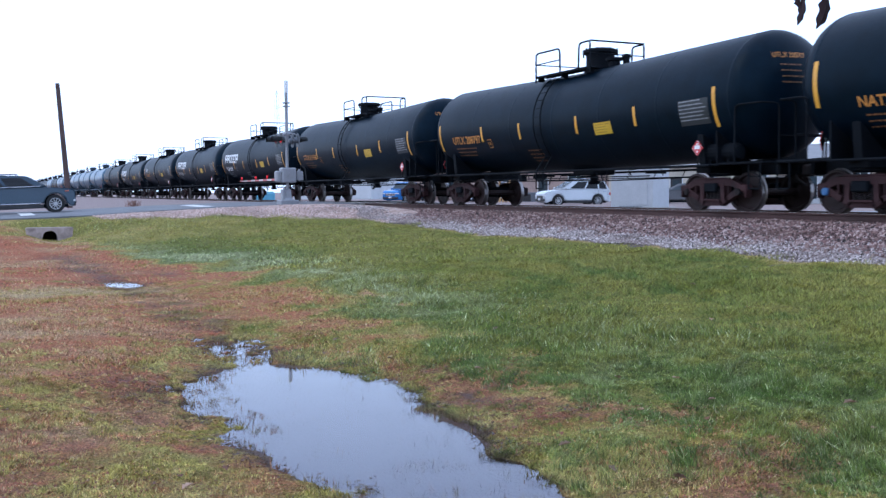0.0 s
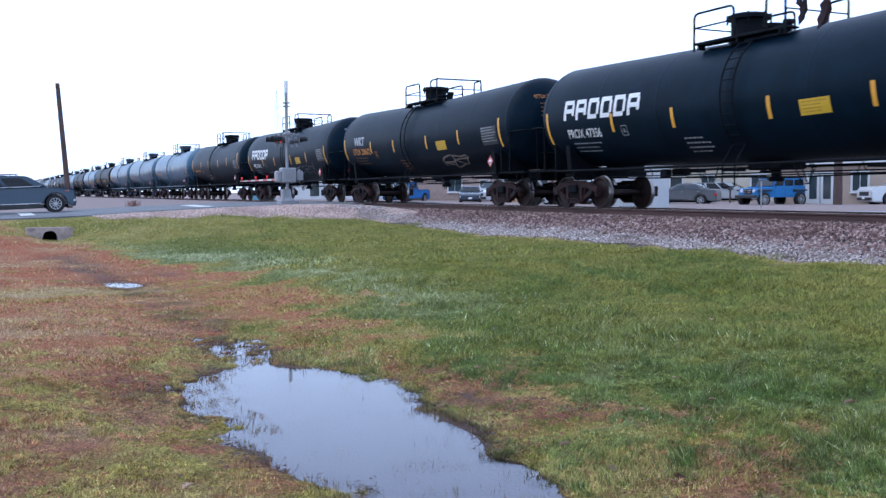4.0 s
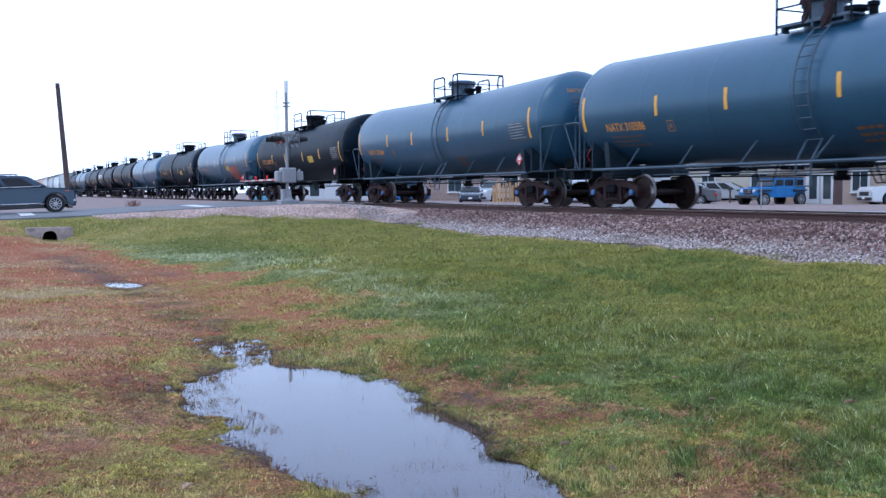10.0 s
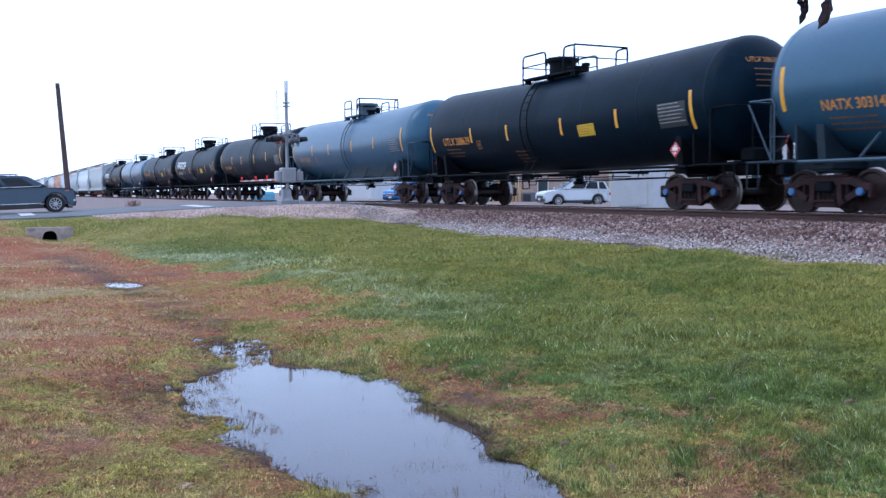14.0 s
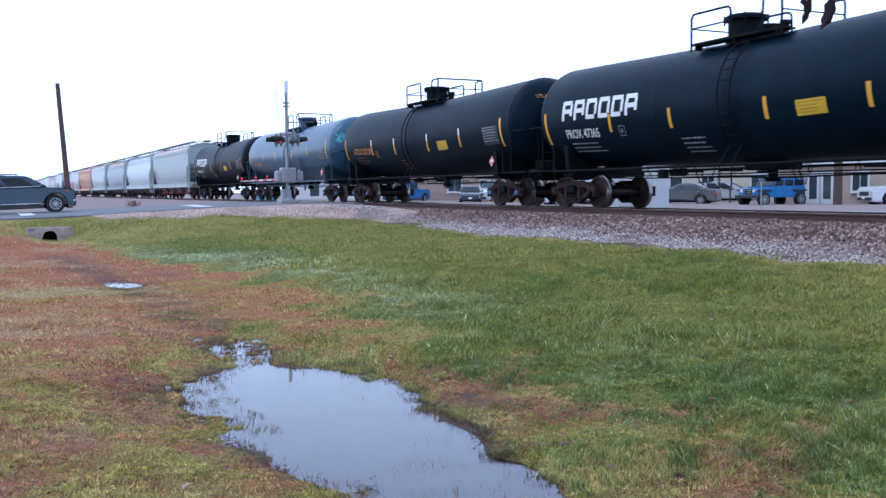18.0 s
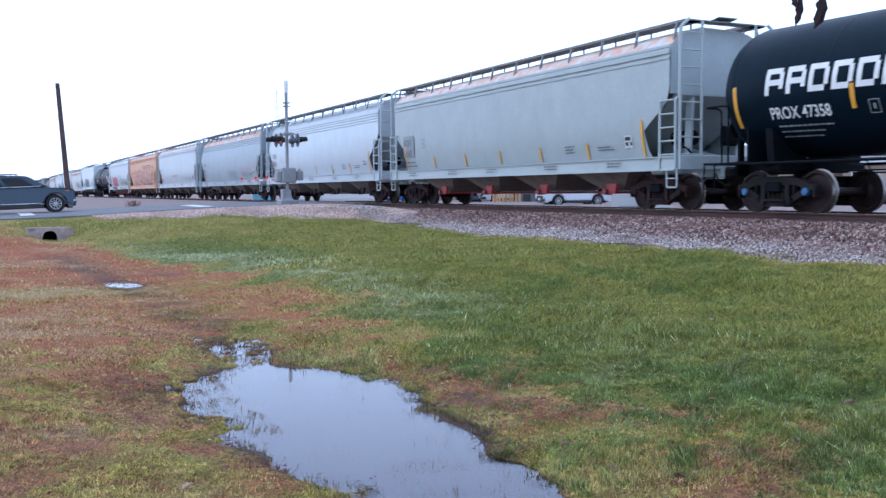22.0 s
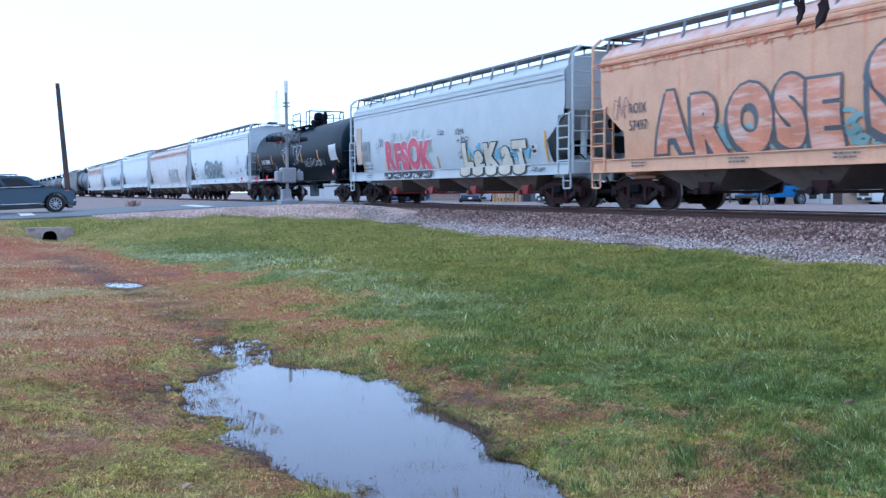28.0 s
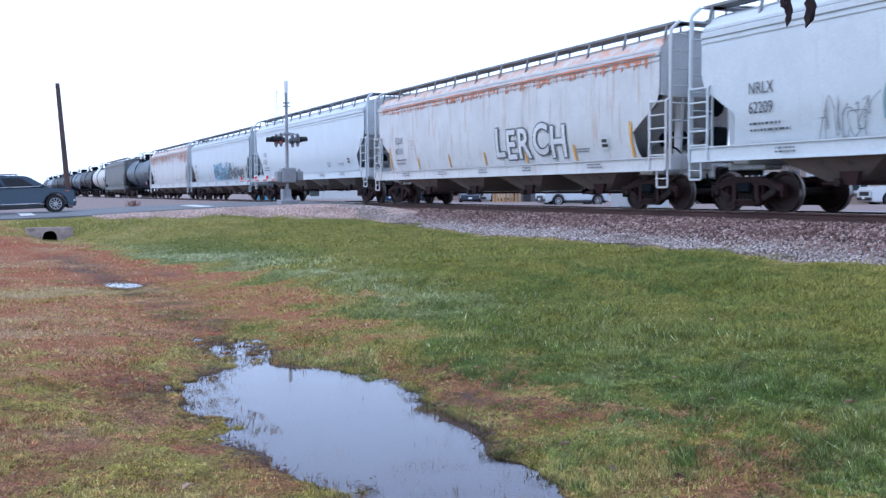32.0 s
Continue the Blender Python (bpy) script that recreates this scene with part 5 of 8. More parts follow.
        for v in end.verts:
            v.co = Vector((KNEE + DOME * math.cos(math.asin(min(1, math.hypot(-0.75 + v.co.x, 0.75 + v.co.y) / R))) + 0.016, -0.75 + v.co.x, MID + 0.85 + v.co.y))
        tagged(part("lettering", end, ink if ink is ORANGE else PALE, car, "stencilled car number on the tank's end"), kind="stuff")
        rows = bars(4, 0.7, 0.032, 0.1, seed + 5)
        for v in rows.verts:
            v.co = Vector((KNEE + DOME * math.cos(math.asin(min(1, math.hypot(-0.6 + v.co.x, 0.6 + v.co.y) / R))) + 0.016, -0.6 + v.co.x, MID + 0.7 + v.co.y))
        tagged(part("lettering", rows, FADED_ORANGE if ink is ORANGE else PALE, car, "rows of small writing on the tank's end"), kind="stuff")
    bm = bmesh.new()
    for q in ((0, 0, 0.25, 0.016), (0, 0.27, 0.25, 0.016), (0, 0.016, 0.016, 0.254), (0.234, 0.016, 0.016, 0.254), (0.1, 0.09, 0.05, 0.11)):
        quad(bm, *q)
    art(car, "stencil_box", bm, -3.95, 1.85, PALE if logo or ink is WHITE else ink, "small stencilled box")
    bm = bmesh.new()
    quad(bm, 0, 0, 1.05, 0.62)
    art(car, "data_panel", bm, 5.85, 1.9, NAVY if blue else LABEL, "grey panel of small data rows")
    art(car, "data_rows", bars(6, 1.0, 0.028, 0.062, 3), 5.88, 2.48, PALE, proud=0.010)
    if not blue:
        art(car, "lettering", bars(4, 0.9, 0.045, 0.1, seed + 9), -1.6, 1.72, FADED_ORANGE if ink is ORANGE else PALE, "worn stencilled lines")
    else:
        art(car, "lettering", bars(3, 0.7, 0.07, 0.1, seed + 9), 1.6, 1.66, FADED_ORANGE, "worn stencilled lines")
    if logo:
        art(car, "logo", block_logo(), -6.6, 2.36, WHITE, "row of heavy white logo blocks")
    if sticker:
        bm = bmesh.new()
        quad(bm, 0, 0, 0.8, 0.34)
        sx = 2.25 if sticker is True else sticker
        art(car, "sticker", bm, sx, 1.95, STICKER, "yellow warning sticker with dark lines")
        art(car, "sticker_lines", bars(4, 0.66, 0.022, 0.05, 2), sx + 0.07, 2.23, STICKER_INK, proud=0.010)
    for k, (x, z, w, h, n, thick, paint_) in enumerate(scrawl or ()):
        art(car, "graffiti", tag(random.Random(seed + k), max(3, int(n * 0.6)), w, h, thick * 0.34), x, z, paint_, "sprayed graffiti scrawl", 0.008 + 0.004 * k)
    return car


# ---- covered hoppers


SIDE_Y = 1.53


def hopper_section(curved):
    if curved:
        return [(-1.38, 1.25), (-1.44, 1.48), (-1.49, 1.74), (-1.515, 1.94), (-1.535, 2.3), (-1.525, 2.65), (-1.50, 2.95), (-1.42, 3.4), (-1.32, 3.8)]
    return [(-1.36, 1.25), (-1.42, 1.45), (-1.475, 1.7), (-1.51, 1.94), (-1.53, 2.25), (-1.535, 2.6), (-1.535, 2.95), (-1.53, 3.4), (-1.53, 3.78), (-1.5, 3.86)]


def hopper_sides(bm, curved, ends):
    """The two long sides: sheets whose ends are cut back low down, where the slope sheets show."""
    sec = hopper_section(curved)
    for s in (1,):
        cols = []
        for x in np.linspace(-1, 1, 25):
            col = []
            for y, z in sec:
                reach = 9.05 - np.interp(z, [1.25, 1.48, 1.94, 2.62, 2.95], [0.9, 1.0, 1.08, 0.08, 0.0])
                dent = 0.012 * math.sin(12 * x * 3.1 + z)
                col.append(bm.verts.new((x * reach, s * (-y - dent * (1 if ends else 0)), z)))
            cols.append(col)
        for a, b in zip(cols, cols[1:]):
            for k in range(len(sec) - 1):
                q = (a[k], b[k], b[k + 1], a[k + 1])
                bm.faces.new(q if s > 0 else q[::-1])
    return bm


def hopper_side_flat(bm):
    return hopper_sides(bm, False, True)


def hopper_side_curved(bm):
    return hopper_sides(bm, True, True)


def hopper_chord(bm):
    """Top chord of one side: ribbed longitudinal rail at the eaves."""
    box(bm, 0, -1.54, 3.82, 18.1, 0.06, 0.14, 0.015)
    box(bm, 0, -1.50, 3.95, 18.1, 0.05, 0.09, 0.015)
    return box(bm, 0, -1.54, 3.66, 18.1, 0.03, 0.05)


def hopper_roof(bm):
    return prism(bm, [(-1.5, 3.9), (-1.46, 4.02), (-1.28, 4.22), (-0.95, 4.36), (-0.45, 4.44), (0.45, 4.44), (0.95, 4.36), (1.28, 4.22), (1.46, 4.02), (1.5, 3.9), (1.4, 3.86), (-1.4, 3.86)], -9.05, 9.05, "x")


def hopper_roof_round(bm):
    return prism(bm, [(-1.33, 3.8), (-1.24, 4.02), (-1.05, 4.2), (-0.75, 4.34), (-0.4, 4.41), (0.4, 4.41), (0.75, 4.34), (1.05, 4.2), (1.24, 4.02), (1.33, 3.8), (1.2, 3.76), (-1.2, 3.76)], -9.05, 9.05, "x")


def hopper_hatches(bm):
    return box(bm, 0, 0, 4.48, 2.5, 0.6, 0.12, 0.03)


def hopper_end_sheet(bm):
    return prism(bm, [(-1.5, 2.8), (1.5, 2.8), (1.5, 3.9), (1.2, 4.25), (0.7, 4.4), (-0.7, 4.4), (-1.2, 4.25), (-1.5, 3.9)], 9.0, 9.06, "x")


def hopper_slope_sheet(bm):
    """The sheet that runs down and in below the end."""
    return prism(bm, [(9.05, 2.85), (6.2, 1.2), (6.2, 1.12), (9.05, 2.77)], -1.33, 1.33, "y")


def hopper_end_post(bm):
    return prism(bm, [(9.0, 2.75), (8.9, 1.15), (8.7, 1.15), (8.75, 2.6)], -0.04, 0.04, "y")


def hopper_shear_plate(bm):
    return prism(bm, [(9.2, 1.05), (9.2, 1.25), (7.0, 1.7), (7.0, 1.05)], -0.15, 0.15, "y")


def hopper_end_platform(bm):
    return box(bm, 9.25, 0, 1.16, 0.35, 2.9, 0.06, 0.01)


def hopper_sill(bm):
    for s in (-1, 1):
        box(bm, 0, s * 1.53, 1.08, 18.7, 0.09, 0.32, 0.015)
        box(bm, 0, s * 1.54, 1.245, 18.7, 0.16, 0.03)
        box(bm, 0, s * 1.56, 0.925, 18.7, 0.12, 0.03)
        box(bm, s * 9.42, 0, 1.1, 0.14, 3.1, 0.36, 0.02)
        box(bm, s * 8.9, 0, 0.9, 1.3, 0.5, 0.34, 0.03)
        box(bm, s * 8.1, 0, 0.93, 0.5, 2.4, 0.2, 0.03)
    return bm


def hopper_bays(bm):
    """A pair of sloping funnels and the outlet gate of one bay."""
    def funnel(x0, x1, y0, y1, z0, a0, a1, b0, b1, z1):
        top = [bm.verts.new(p) for p in ((x0, y0, z0), (x1, y0, z0), (x1, y1, z0), (x0, y1, z0))]
        low = [bm.verts.new(p) for p in ((a0, b0, z1), (a1, b0, z1), (a1, b1, z1), (a0, b1, z1))]
        bm.faces.new(top)
        bm.faces.new(low[::-1])
        for i in range(4):
            bm.faces.new((top[i], low[i], low[(i + 1) % 4], top[(i + 1) % 4]))
    funnel(-1.8, 1.8, -1.33, 1.33, 1.26, -1.5, 1.5, -1.3, 1.3, 0.98)
    funnel(-1.5, 1.5, -1.3, 1.3, 0.98, -0.45, 0.45, -0.75, 0.75, 0.42)
    bmesh.ops.recalc_face_normals(bm, faces=bm.faces[:])
    return bm


def hopper_gate(bm):
    """Outlet gate end: a small flared plate with its shaft cap, towards the side of the car."""
    for s in (-1, 1):
        prism(bm, [(0.30, 0.34), (0.64, 0.34), (0.72, 0.62), (0.22, 0.62)], s * 1.13 - 0.05, s * 1.13 + 0.05, "y")
        rod(bm, (0.26, s * 1.0, 0.4), (0.26, s * 1.28, 0.4), 0.085, 12)
    return box(bm, 0.1, 0, 0.38, 0.9, 2.1, 0.07, 0.02)


def hopper_walk(bm):
    """Roof walkway of thin grating along both edges, on slim posts, with end platforms."""
    for s in (-1, 1):
        box(bm, 0, s * 1.02, 4.55, 18.6, 0.46, 0.025)
        box(bm, 0, s * 1.26, 4.55, 18.6, 0.02, 0.06)
        box(bm, 0, s * 0.79, 4.55, 18.6, 0.02, 0.06)
        for k in range(12):
            x = -9.0 + 18.0 * k / 11
            prism(bm, [(s * 1.24, 4.54), (s * 1.29, 4.54), (s * 1.40, 4.08), (s * 1.35, 4.08)], x - 0.03, x + 0.03, "x")
            box(bm, x, s * 0.85, 4.45, 0.035, 0.035, 0.2)
    for s in (-1, 1):
        box(bm, s * 9.2, 0, 4.55, 0.4, 2.5, 0.025)
        box(bm, s * 9.15, 0.0, 4.63, 0.5, 0.6, 0.02, turn=Matrix.Rotation(radians(-8 * s), 4, "Y"))
    return bm


def hopper_ladder(bm):
    """Low ladder on the side at the car's corner."""
    for x in (8.75, 9.38):
        pipe(bm, [(x, -1.6, 0.95), (x, -1.6, 2.65), (x, -1.5, 2.66)], 0.035, 6, 0.08)
    for k in range(5):
        pipe(bm, [(8.74, -1.6, 1.3 + 0.33 * k), (9.39, -1.6, 1.3 + 0.33 * k)], 0.022, 6)
    return bm


def hopper_end_ladder(bm):
    """Tall ladder up the end of the car, its outer stile the corner post."""
    pipe(bm, [(9.44, -1.52, 0.95), (9.44, -1.52, 4.35), (9.44, -1.25, 4.56)], 0.045, 6, 0.1)
    pipe(bm, [(9.44, -0.85, 1.2), (9.44, -0.85, 4.55)], 0.035, 6)
    for k in range(8):
        pipe(bm, [(9.44, -1.53, 1.3 + 0.42 * k), (9.44, -0.84, 1.3 + 0.42 * k)], 0.022, 6)
    return bm


def hopper_step(bm):
    """Stirrup below the sill at the corner."""
    pipe(bm, [(9.0, -1.56, 0.97), (9.0, -1.56, 0.5), (9.4, -1.56, 0.5), (9.4, -1.56, 0.97)], 0.025, 6, 0.05)
    return box(bm, 9.2, -1.56, 0.72, 0.42, 0.06, 0.025)


def hopper_brake_cylinder(bm):
    rod(bm, (8.0, -0.5, 1.75), (8.7, -0.5, 1.75), 0.2, 12)
    return pipe(bm, [(8.4, -0.66, 1.7), (8.5, -0.9, 1.5), (8.9, -0.9, 1.5), (9.1, -0.7, 1.2)], 0.025, 6, 0.05)


def hopper_brake_valve(bm):
    return box(bm, 8.9, 0.5, 1.8, 0.2, 0.5, 0.5, 0.05)


def hopper_hand_brake(bm):
    return lathe(bm, [(0.0, 0), (0.05, 0), (0.25, 0.03), (0.28, 0.05), (0.25, 0.07), (0.0, 0.08)], 14, Matrix.Translation((9.46, 0.7, 2.3)) @ Matrix.Rotation(radians(90), 4, "Y"))


def poster_quad(w, h):
    bm = bmesh.new()
    quad(bm, 0, 0, w, h)
    return bm


ROUND_CARS = set()
LIFTED = {}          # how far a taller car's body stands above the others


def lean_in(bm, curved):
    """Bends artwork to the bulging side of a car."""
    sec = hopper_section(curved)
    for k in range(10):
        bmesh.ops.bisect_plane(bm, geom=bm.verts[:] + bm.edges[:] + bm.faces[:], plane_co=(0, 0, 1.3 + 0.16 * k), plane_no=(0, 0, 1))
    for v in bm.verts:
        v.co.y += SIDE_Y + float(np.interp(v.co.z, [q[1] for q in sec], [q[0] for q in sec])) - 0.012


def hopper_round_ribs(bm):
    """Pressed ribs along the eaves of a round-sided car."""
    for y, z in ((-1.405, 3.46), (-1.375, 3.58), (-1.345, 3.70), (-1.315, 3.81)):
        box(bm, 0, y, z, 18.1, 0.05, 0.05, 0.012)
    return bm


def flat_art(car, name, bm, x, z, material, label="", proud=0.018):
    loose = name in ("lettering", "label_print", "graffiti_fill", "graffiti_shadow", "graffiti_scrawl", "rust_stain", "sill_marking")
    on_side(bm, x, z, -SIDE_Y, proud)
    if proud < 0.09:
        lean_in(bm, car.name in ROUND_CARS)
    ob = part(name, bm, material, car, label, Matrix.Translation((0, 0, LIFTED.get(car.name, 0.0))))
    return tagged(ob, label, kind="stuff") if loose else ob


def rounded_block(w, h):
    """A flat block with a rounded foot."""
    bm = bmesh.new()
    rim = [(w, h), (0, h)] + [(w / 2 - w / 2 * math.cos(math.pi * k / 8), h * 0.45 * (1 - math.sin(math.pi * k / 8))) for k in range(9)]
    bm.faces.new([bm.verts.new((x, y, 0)) for x, y in rim])
    return bm


def outlined(car, text, x, z, size, wide, fill, edge, label="", gap=0.1, fat=0.05, rim=0.045, drop=0.0):
    """Big graffiti letters, one by one: a heavy outline with the fill on it."""
    for k, ch in enumerate(text):
        bm = lettering(ch, size, wide, size * fat)
        lo, hi = min(v.co.x for v in bm.verts), max(v.co.x for v in bm.verts)
        lift = 0.05 * size * (1 + math.sin(2.3 * k + size))
        flat_art(car, "graffiti_letter", bm, x - lo, z + lift, fill, label, 0.034)
        flat_art(car, "graffiti_outline", lettering(ch, size, wide, size * (fat + rim)), x - lo, z + lift, edge, label + " outline", 0.026)
        if drop:
            flat_art(car, "graffiti_shadow", lettering(ch, size, wide, size * (fat + rim)), x - lo - drop, z + lift - drop, edge, "dark shadow of a sprayed letter", 0.022)
        x += hi - lo + gap


def hopper_car(place, paint, mark=("", ""), roof=None, curved=False, label="", strips=True, red_gates=False, caps=IRON, iron=IRON_RED, seed=0, stretch=1.0, lift=0.0):
    rnd = random.Random(seed + 5)
    car = thing("covered_hopper_car", label, "hopper car", "cars of the train")
    CARS.append((car, place))
    LIFTED[car.name] = lift
    if curved:
        ROUND_CARS.add(car.name)
    sheet = stored("side_sheet", paint, hopper_side_curved if curved else hopper_side_flat)
    sheet.polygons.foreach_set("use_smooth", [True] * len(sheet.polygons))
    part("side_sheet", sheet, None, car, "", pose(0, 0, 0, 0, 0, 180))
    part("side_sheet", sheet, None, car)
    if not curved:
        for q in (0, 180):
            part("top_chord", stored("top_chord", paint, hopper_chord), None, car, "", pose(0, 0, 0, 0, 0, q))
    else:
        for q in (0, 180):
            part("top_chord", stored("round_ribs", paint, hopper_round_ribs), None, car, "pressed ribs along the eaves", pose(0, 0, 0, 0, 0, q))
    part("roof", stored("roof", roof or paint, hopper_roof_round if curved else hopper_roof), None, car)
    for k in range(6):
        part("hatch_cover", stored("hatch_cover", paint, hopper_hatches), None, car, "", pose(-7.4 + 2.96 * k, 0, 0))
    for q in (0, 180):
        part("end_sheet", stored("end_sheet", paint, hopper_end_sheet), None, car, "", pose(0, 0, 0, 0, 0, q))
        part("slope_sheet", stored("slope_sheet", paint, hopper_slope_sheet), None, car, "", pose(0, 0, 0, 0, 0, q))
        part("shear_plate", stored("shear_plate", paint, hopper_shear_plate), None, car, "", pose(0, 0, 0, 0, 0, q))
        part("end_platform", stored("end_platform", paint, hopper_end_platform), None, car, "", pose(0, 0, 0, 0, 0, q))
        for y in (-0.75, 0.75):
            part("end_post", stored("end_post", paint, hopper_end_post), None, car, "", pose(0, 0, 0, 0, 0, q) @ pose(0, y, 0))
    part("side_sill", stored("side_sill", paint, hopper_sill), None, car)
    part("roof_walk", stored("roof_walk", GALV, hopper_walk), None, car, "galvanised grating walkway on posts")
    for k in range(4):
        bay = part("outlet_bay", stored("outlet_bay", BAY, hopper_bays), None, car, "", pose(-5.55 + 3.7 * k, 0, 0))
        part("outlet_gate", stored("outlet_gate", RED_GATE if red_gates else IRON_RED, hopper_gate), None, bay)
    for q in (0, 180):
        for f in (1, -1):
            for name, build in (("side_ladder", hopper_ladder), ("end_ladder", hopper_end_ladder), ("sill_step", hopper_step)):
                part(name, stored(name, paint, build), None, car, "", pose(0, 0, 0, 0, 0, q) @ Matrix.Diagonal((1, f, 1, 1)))
        part("brake_cylinder", stored("brake_cylinder", UNDER, hopper_brake_cylinder), None, car, "", pose(0, 0, 0, 0, 0, q))
        part("brake_valve", stored("brake_valve", UNDER, hopper_brake_valve), None, car, "", pose(0, 0, 0, 0, 0, q))
        part("hand_brake", stored("hand_brake", UNDER, hopper_hand_brake), None, car, "", pose(0, 0, 0, 0, 0, q))
    for ob in car.children:
        ob.matrix_basis = Matrix.Translation((0, 0, lift)) @ Matrix.Diagonal((stretch, 1, 1, 1)) @ ob.matrix_basis
    coupler(car, 9.4 * stretch, 1)
    coupler(car, -9.4 * stretch, -1)
    truck(car, 9.4 * stretch - 1.35, iron, caps, rnd.uniform(0, 360))
    truck(car, 1.35 - 9.4 * stretch, iron, caps, rnd.uniform(0, 360))
    if strips:
        for k in range(7):
            x = (-7.9 + 15.8 * k / 6) * stretch
            h = 0.92 if k in (0, 6) else 0.44
            key = ("hopper_strip", h, curved)
            if key not in STORE:
                bm = on_side(strip_art(bmesh.new(), h, 0.095), 0, 1.3 + h / 2, -SIDE_Y, 0.016)
                lean_in(bm, curved)
                STORE[key] = done("reflective_strip", bm, YELLOW)
            part("reflective_strip", STORE[key], None, car, "", pose(x, 0, lift))
    if mark[0]:
        patched = mark[1] in ("59142", "59131")
        mx, low = (-7.64, 0.13) if patched else (-7.5, 0.0)
        if patched:
            flat_art(car, "number_panel", poster_quad(1.0, 0.86), -7.72, 1.74, LABEL_PALE, "faint grey patch behind the number", 0.014)
        flat_art(car, "lettering", lettering(mark[0], 0.36, 0.8, 0.001), mx, 2.34 - low, NUMBER_INK, "stencilled owner's mark")
        flat_art(car, "lettering", lettering(mark[1], 0.36, 0.8, 0.001), mx, 1.92 - low, NUMBER_INK, "stencilled car number")
        flat_art(car, "lettering", bars(2, 1.2, 0.05, 0.09, seed), mx, 1.72 - low, SPRAY_GREY, "small stencilled lines")
        if strips:
            bm = bmesh.new()
            for q in ((0, 0, 0.32, 0.012), (0, 0.32, 0.32, 0.012), (0, 0.012, 0.012, 0.308), (0.308, 0.012, 0.012, 0.308), (0.14, 0.1, 0.04, 0.14)):
                quad(bm, *q)
            flat_art(car, "stencil_box", bm, -6.0, 2.08, SPRAY_GREY, "small stencilled box")
    flat_art(car, "lettering", bars(3, 0.5, 0.035, 0.05, seed + 3), 3.9, 1.7, SPRAY_GREY, "block of small writing")
    flat_art(car, "lettering", bars(2, 0.8, 0.035, 0.04, seed + 4), 5.5, 1.62, SPRAY_GREY, "small stencilled lines")
    flat_art(car, "label_plate", poster_quad(0.34, 0.32), 6.75, 1.54, SPRAY_WHITE, "small white label", 0.016)
    flat_art(car, "label_print", bars(2, 0.26, 0.09, 0.04, seed + 6), 6.79, 1.82, INK, "dark print on the label", 0.022)
    for k in range(5):
        flat_art(car, "sill_marking", bars(2, 0.7, 0.04, 0.04, seed + k), -6.8 + 3.2 * k + rnd.uniform(-0.3, 0.3), 1.16, SPRAY_GREY, "small sill markings", 0.10)
    return car


PALE_TEAL = surf("thin_teal_spray", (0.22, 0.40, 0.42), 0.5, var=0.25, bump=0.0)
SMOKE = surf("smoky_grey_spray", (0.20, 0.235, 0.26), 0.5, var=0.3, bump=0.0)
PLUM = surf("purple_spray", (0.22, 0.11, 0.13), 0.5, var=0.2, bump=0.0)
PALE_PINK = surf("faint_pink_spray", (0.56, 0.30, 0.33), 0.5, var=0.2, bump=0.0)
RED_RUST = surf("red_orange_rust", (0.60, 0.22, 0.13), 0.8, var=0.3, scale=3, bump=0.1)
LABEL_PALE = surf("faint_grey_patch", (0.25, 0.28, 0.30), 0.5, var=0.1, bump=0.0)
NUMBER_INK = surf("faded_dark_lettering", (0.07, 0.08, 0.09), 0.5, var=0.2, bump=0.0)
CREAM_SPRAY = surf("spray_paint_cream", (0.58, 0.53, 0.44), 0.5, var=0.15, bump=0.0)
MINT = surf("faint_green_spray", (0.36, 0.50, 0.47), 0.5, var=0.2, bump=0.0)
TAN_STAIN = surf("tan_stain", (0.56, 0.44, 0.36), 0.7, var=0.2, bump=0.0)
RUST = surf("orange_rust_stain", (0.48, 0.22, 0.14), 0.8, var=0.35, scale=3, bump=0.1)
STICKER_INK = surf("faded_sticker_print", (0.30, 0.19, 0.03), 0.6, var=0.2, bump=0.0)


def eave_rust(car, n, seed, drop=0.45, stain=None):
    """Rust that bleeds down from the eaves in tapered streaks and patches."""
    rnd, bm = random.Random(seed), bmesh.new()
    for k in range(n):
        x, w, l = rnd.uniform(-8.9, 8.7), rnd.uniform(0.03, 0.16), drop * rnd.uniform(0.15, 1.0) ** 1.5
        d = 0.0003 * (k % 9)
        mid = x + w * rnd.uniform(0.2, 0.8)
        bm.faces.new([bm.verts.new(p) for p in ((x, 0, d), (mid - 0.03, -l, d), (mid + 0.02, -l * 0.9, d), (x + w, -l * 0.3, d), (x + w, 0, d))])
    flat_art(car, "rust_stain", bm, 0, 3.74, stain or RUST, "orange rust streaks below the eaves", 0.012)
    bm = bmesh.new()
    for k in range(n):
        x, w, h = rnd.uniform(-8.9, 8.6), rnd.uniform(0.2, 0.8), rnd.uniform(0.03, 0.07)
        quad(bm, x, rnd.uniform(0.0, 0.07), w, h)
    flat_art(car, "rust_stain", bm, 0, 3.77, stain or RUST, "orange rust along the top chord", 0.044)


GALV = surf("galvanised_grating", (0.21, 0.215, 0.225), 0.65, metal=0.1, var=0.25, dirt=(0.15, 0.12, 0.11), amount=0.4, bump=0.2)
RED_GATE = surf("red_painted_gate", (0.35, 0.045, 0.05), 0.6, var=0.3, dirt=(0.06, 0.03, 0.025), amount=0.5, bump=0.1)

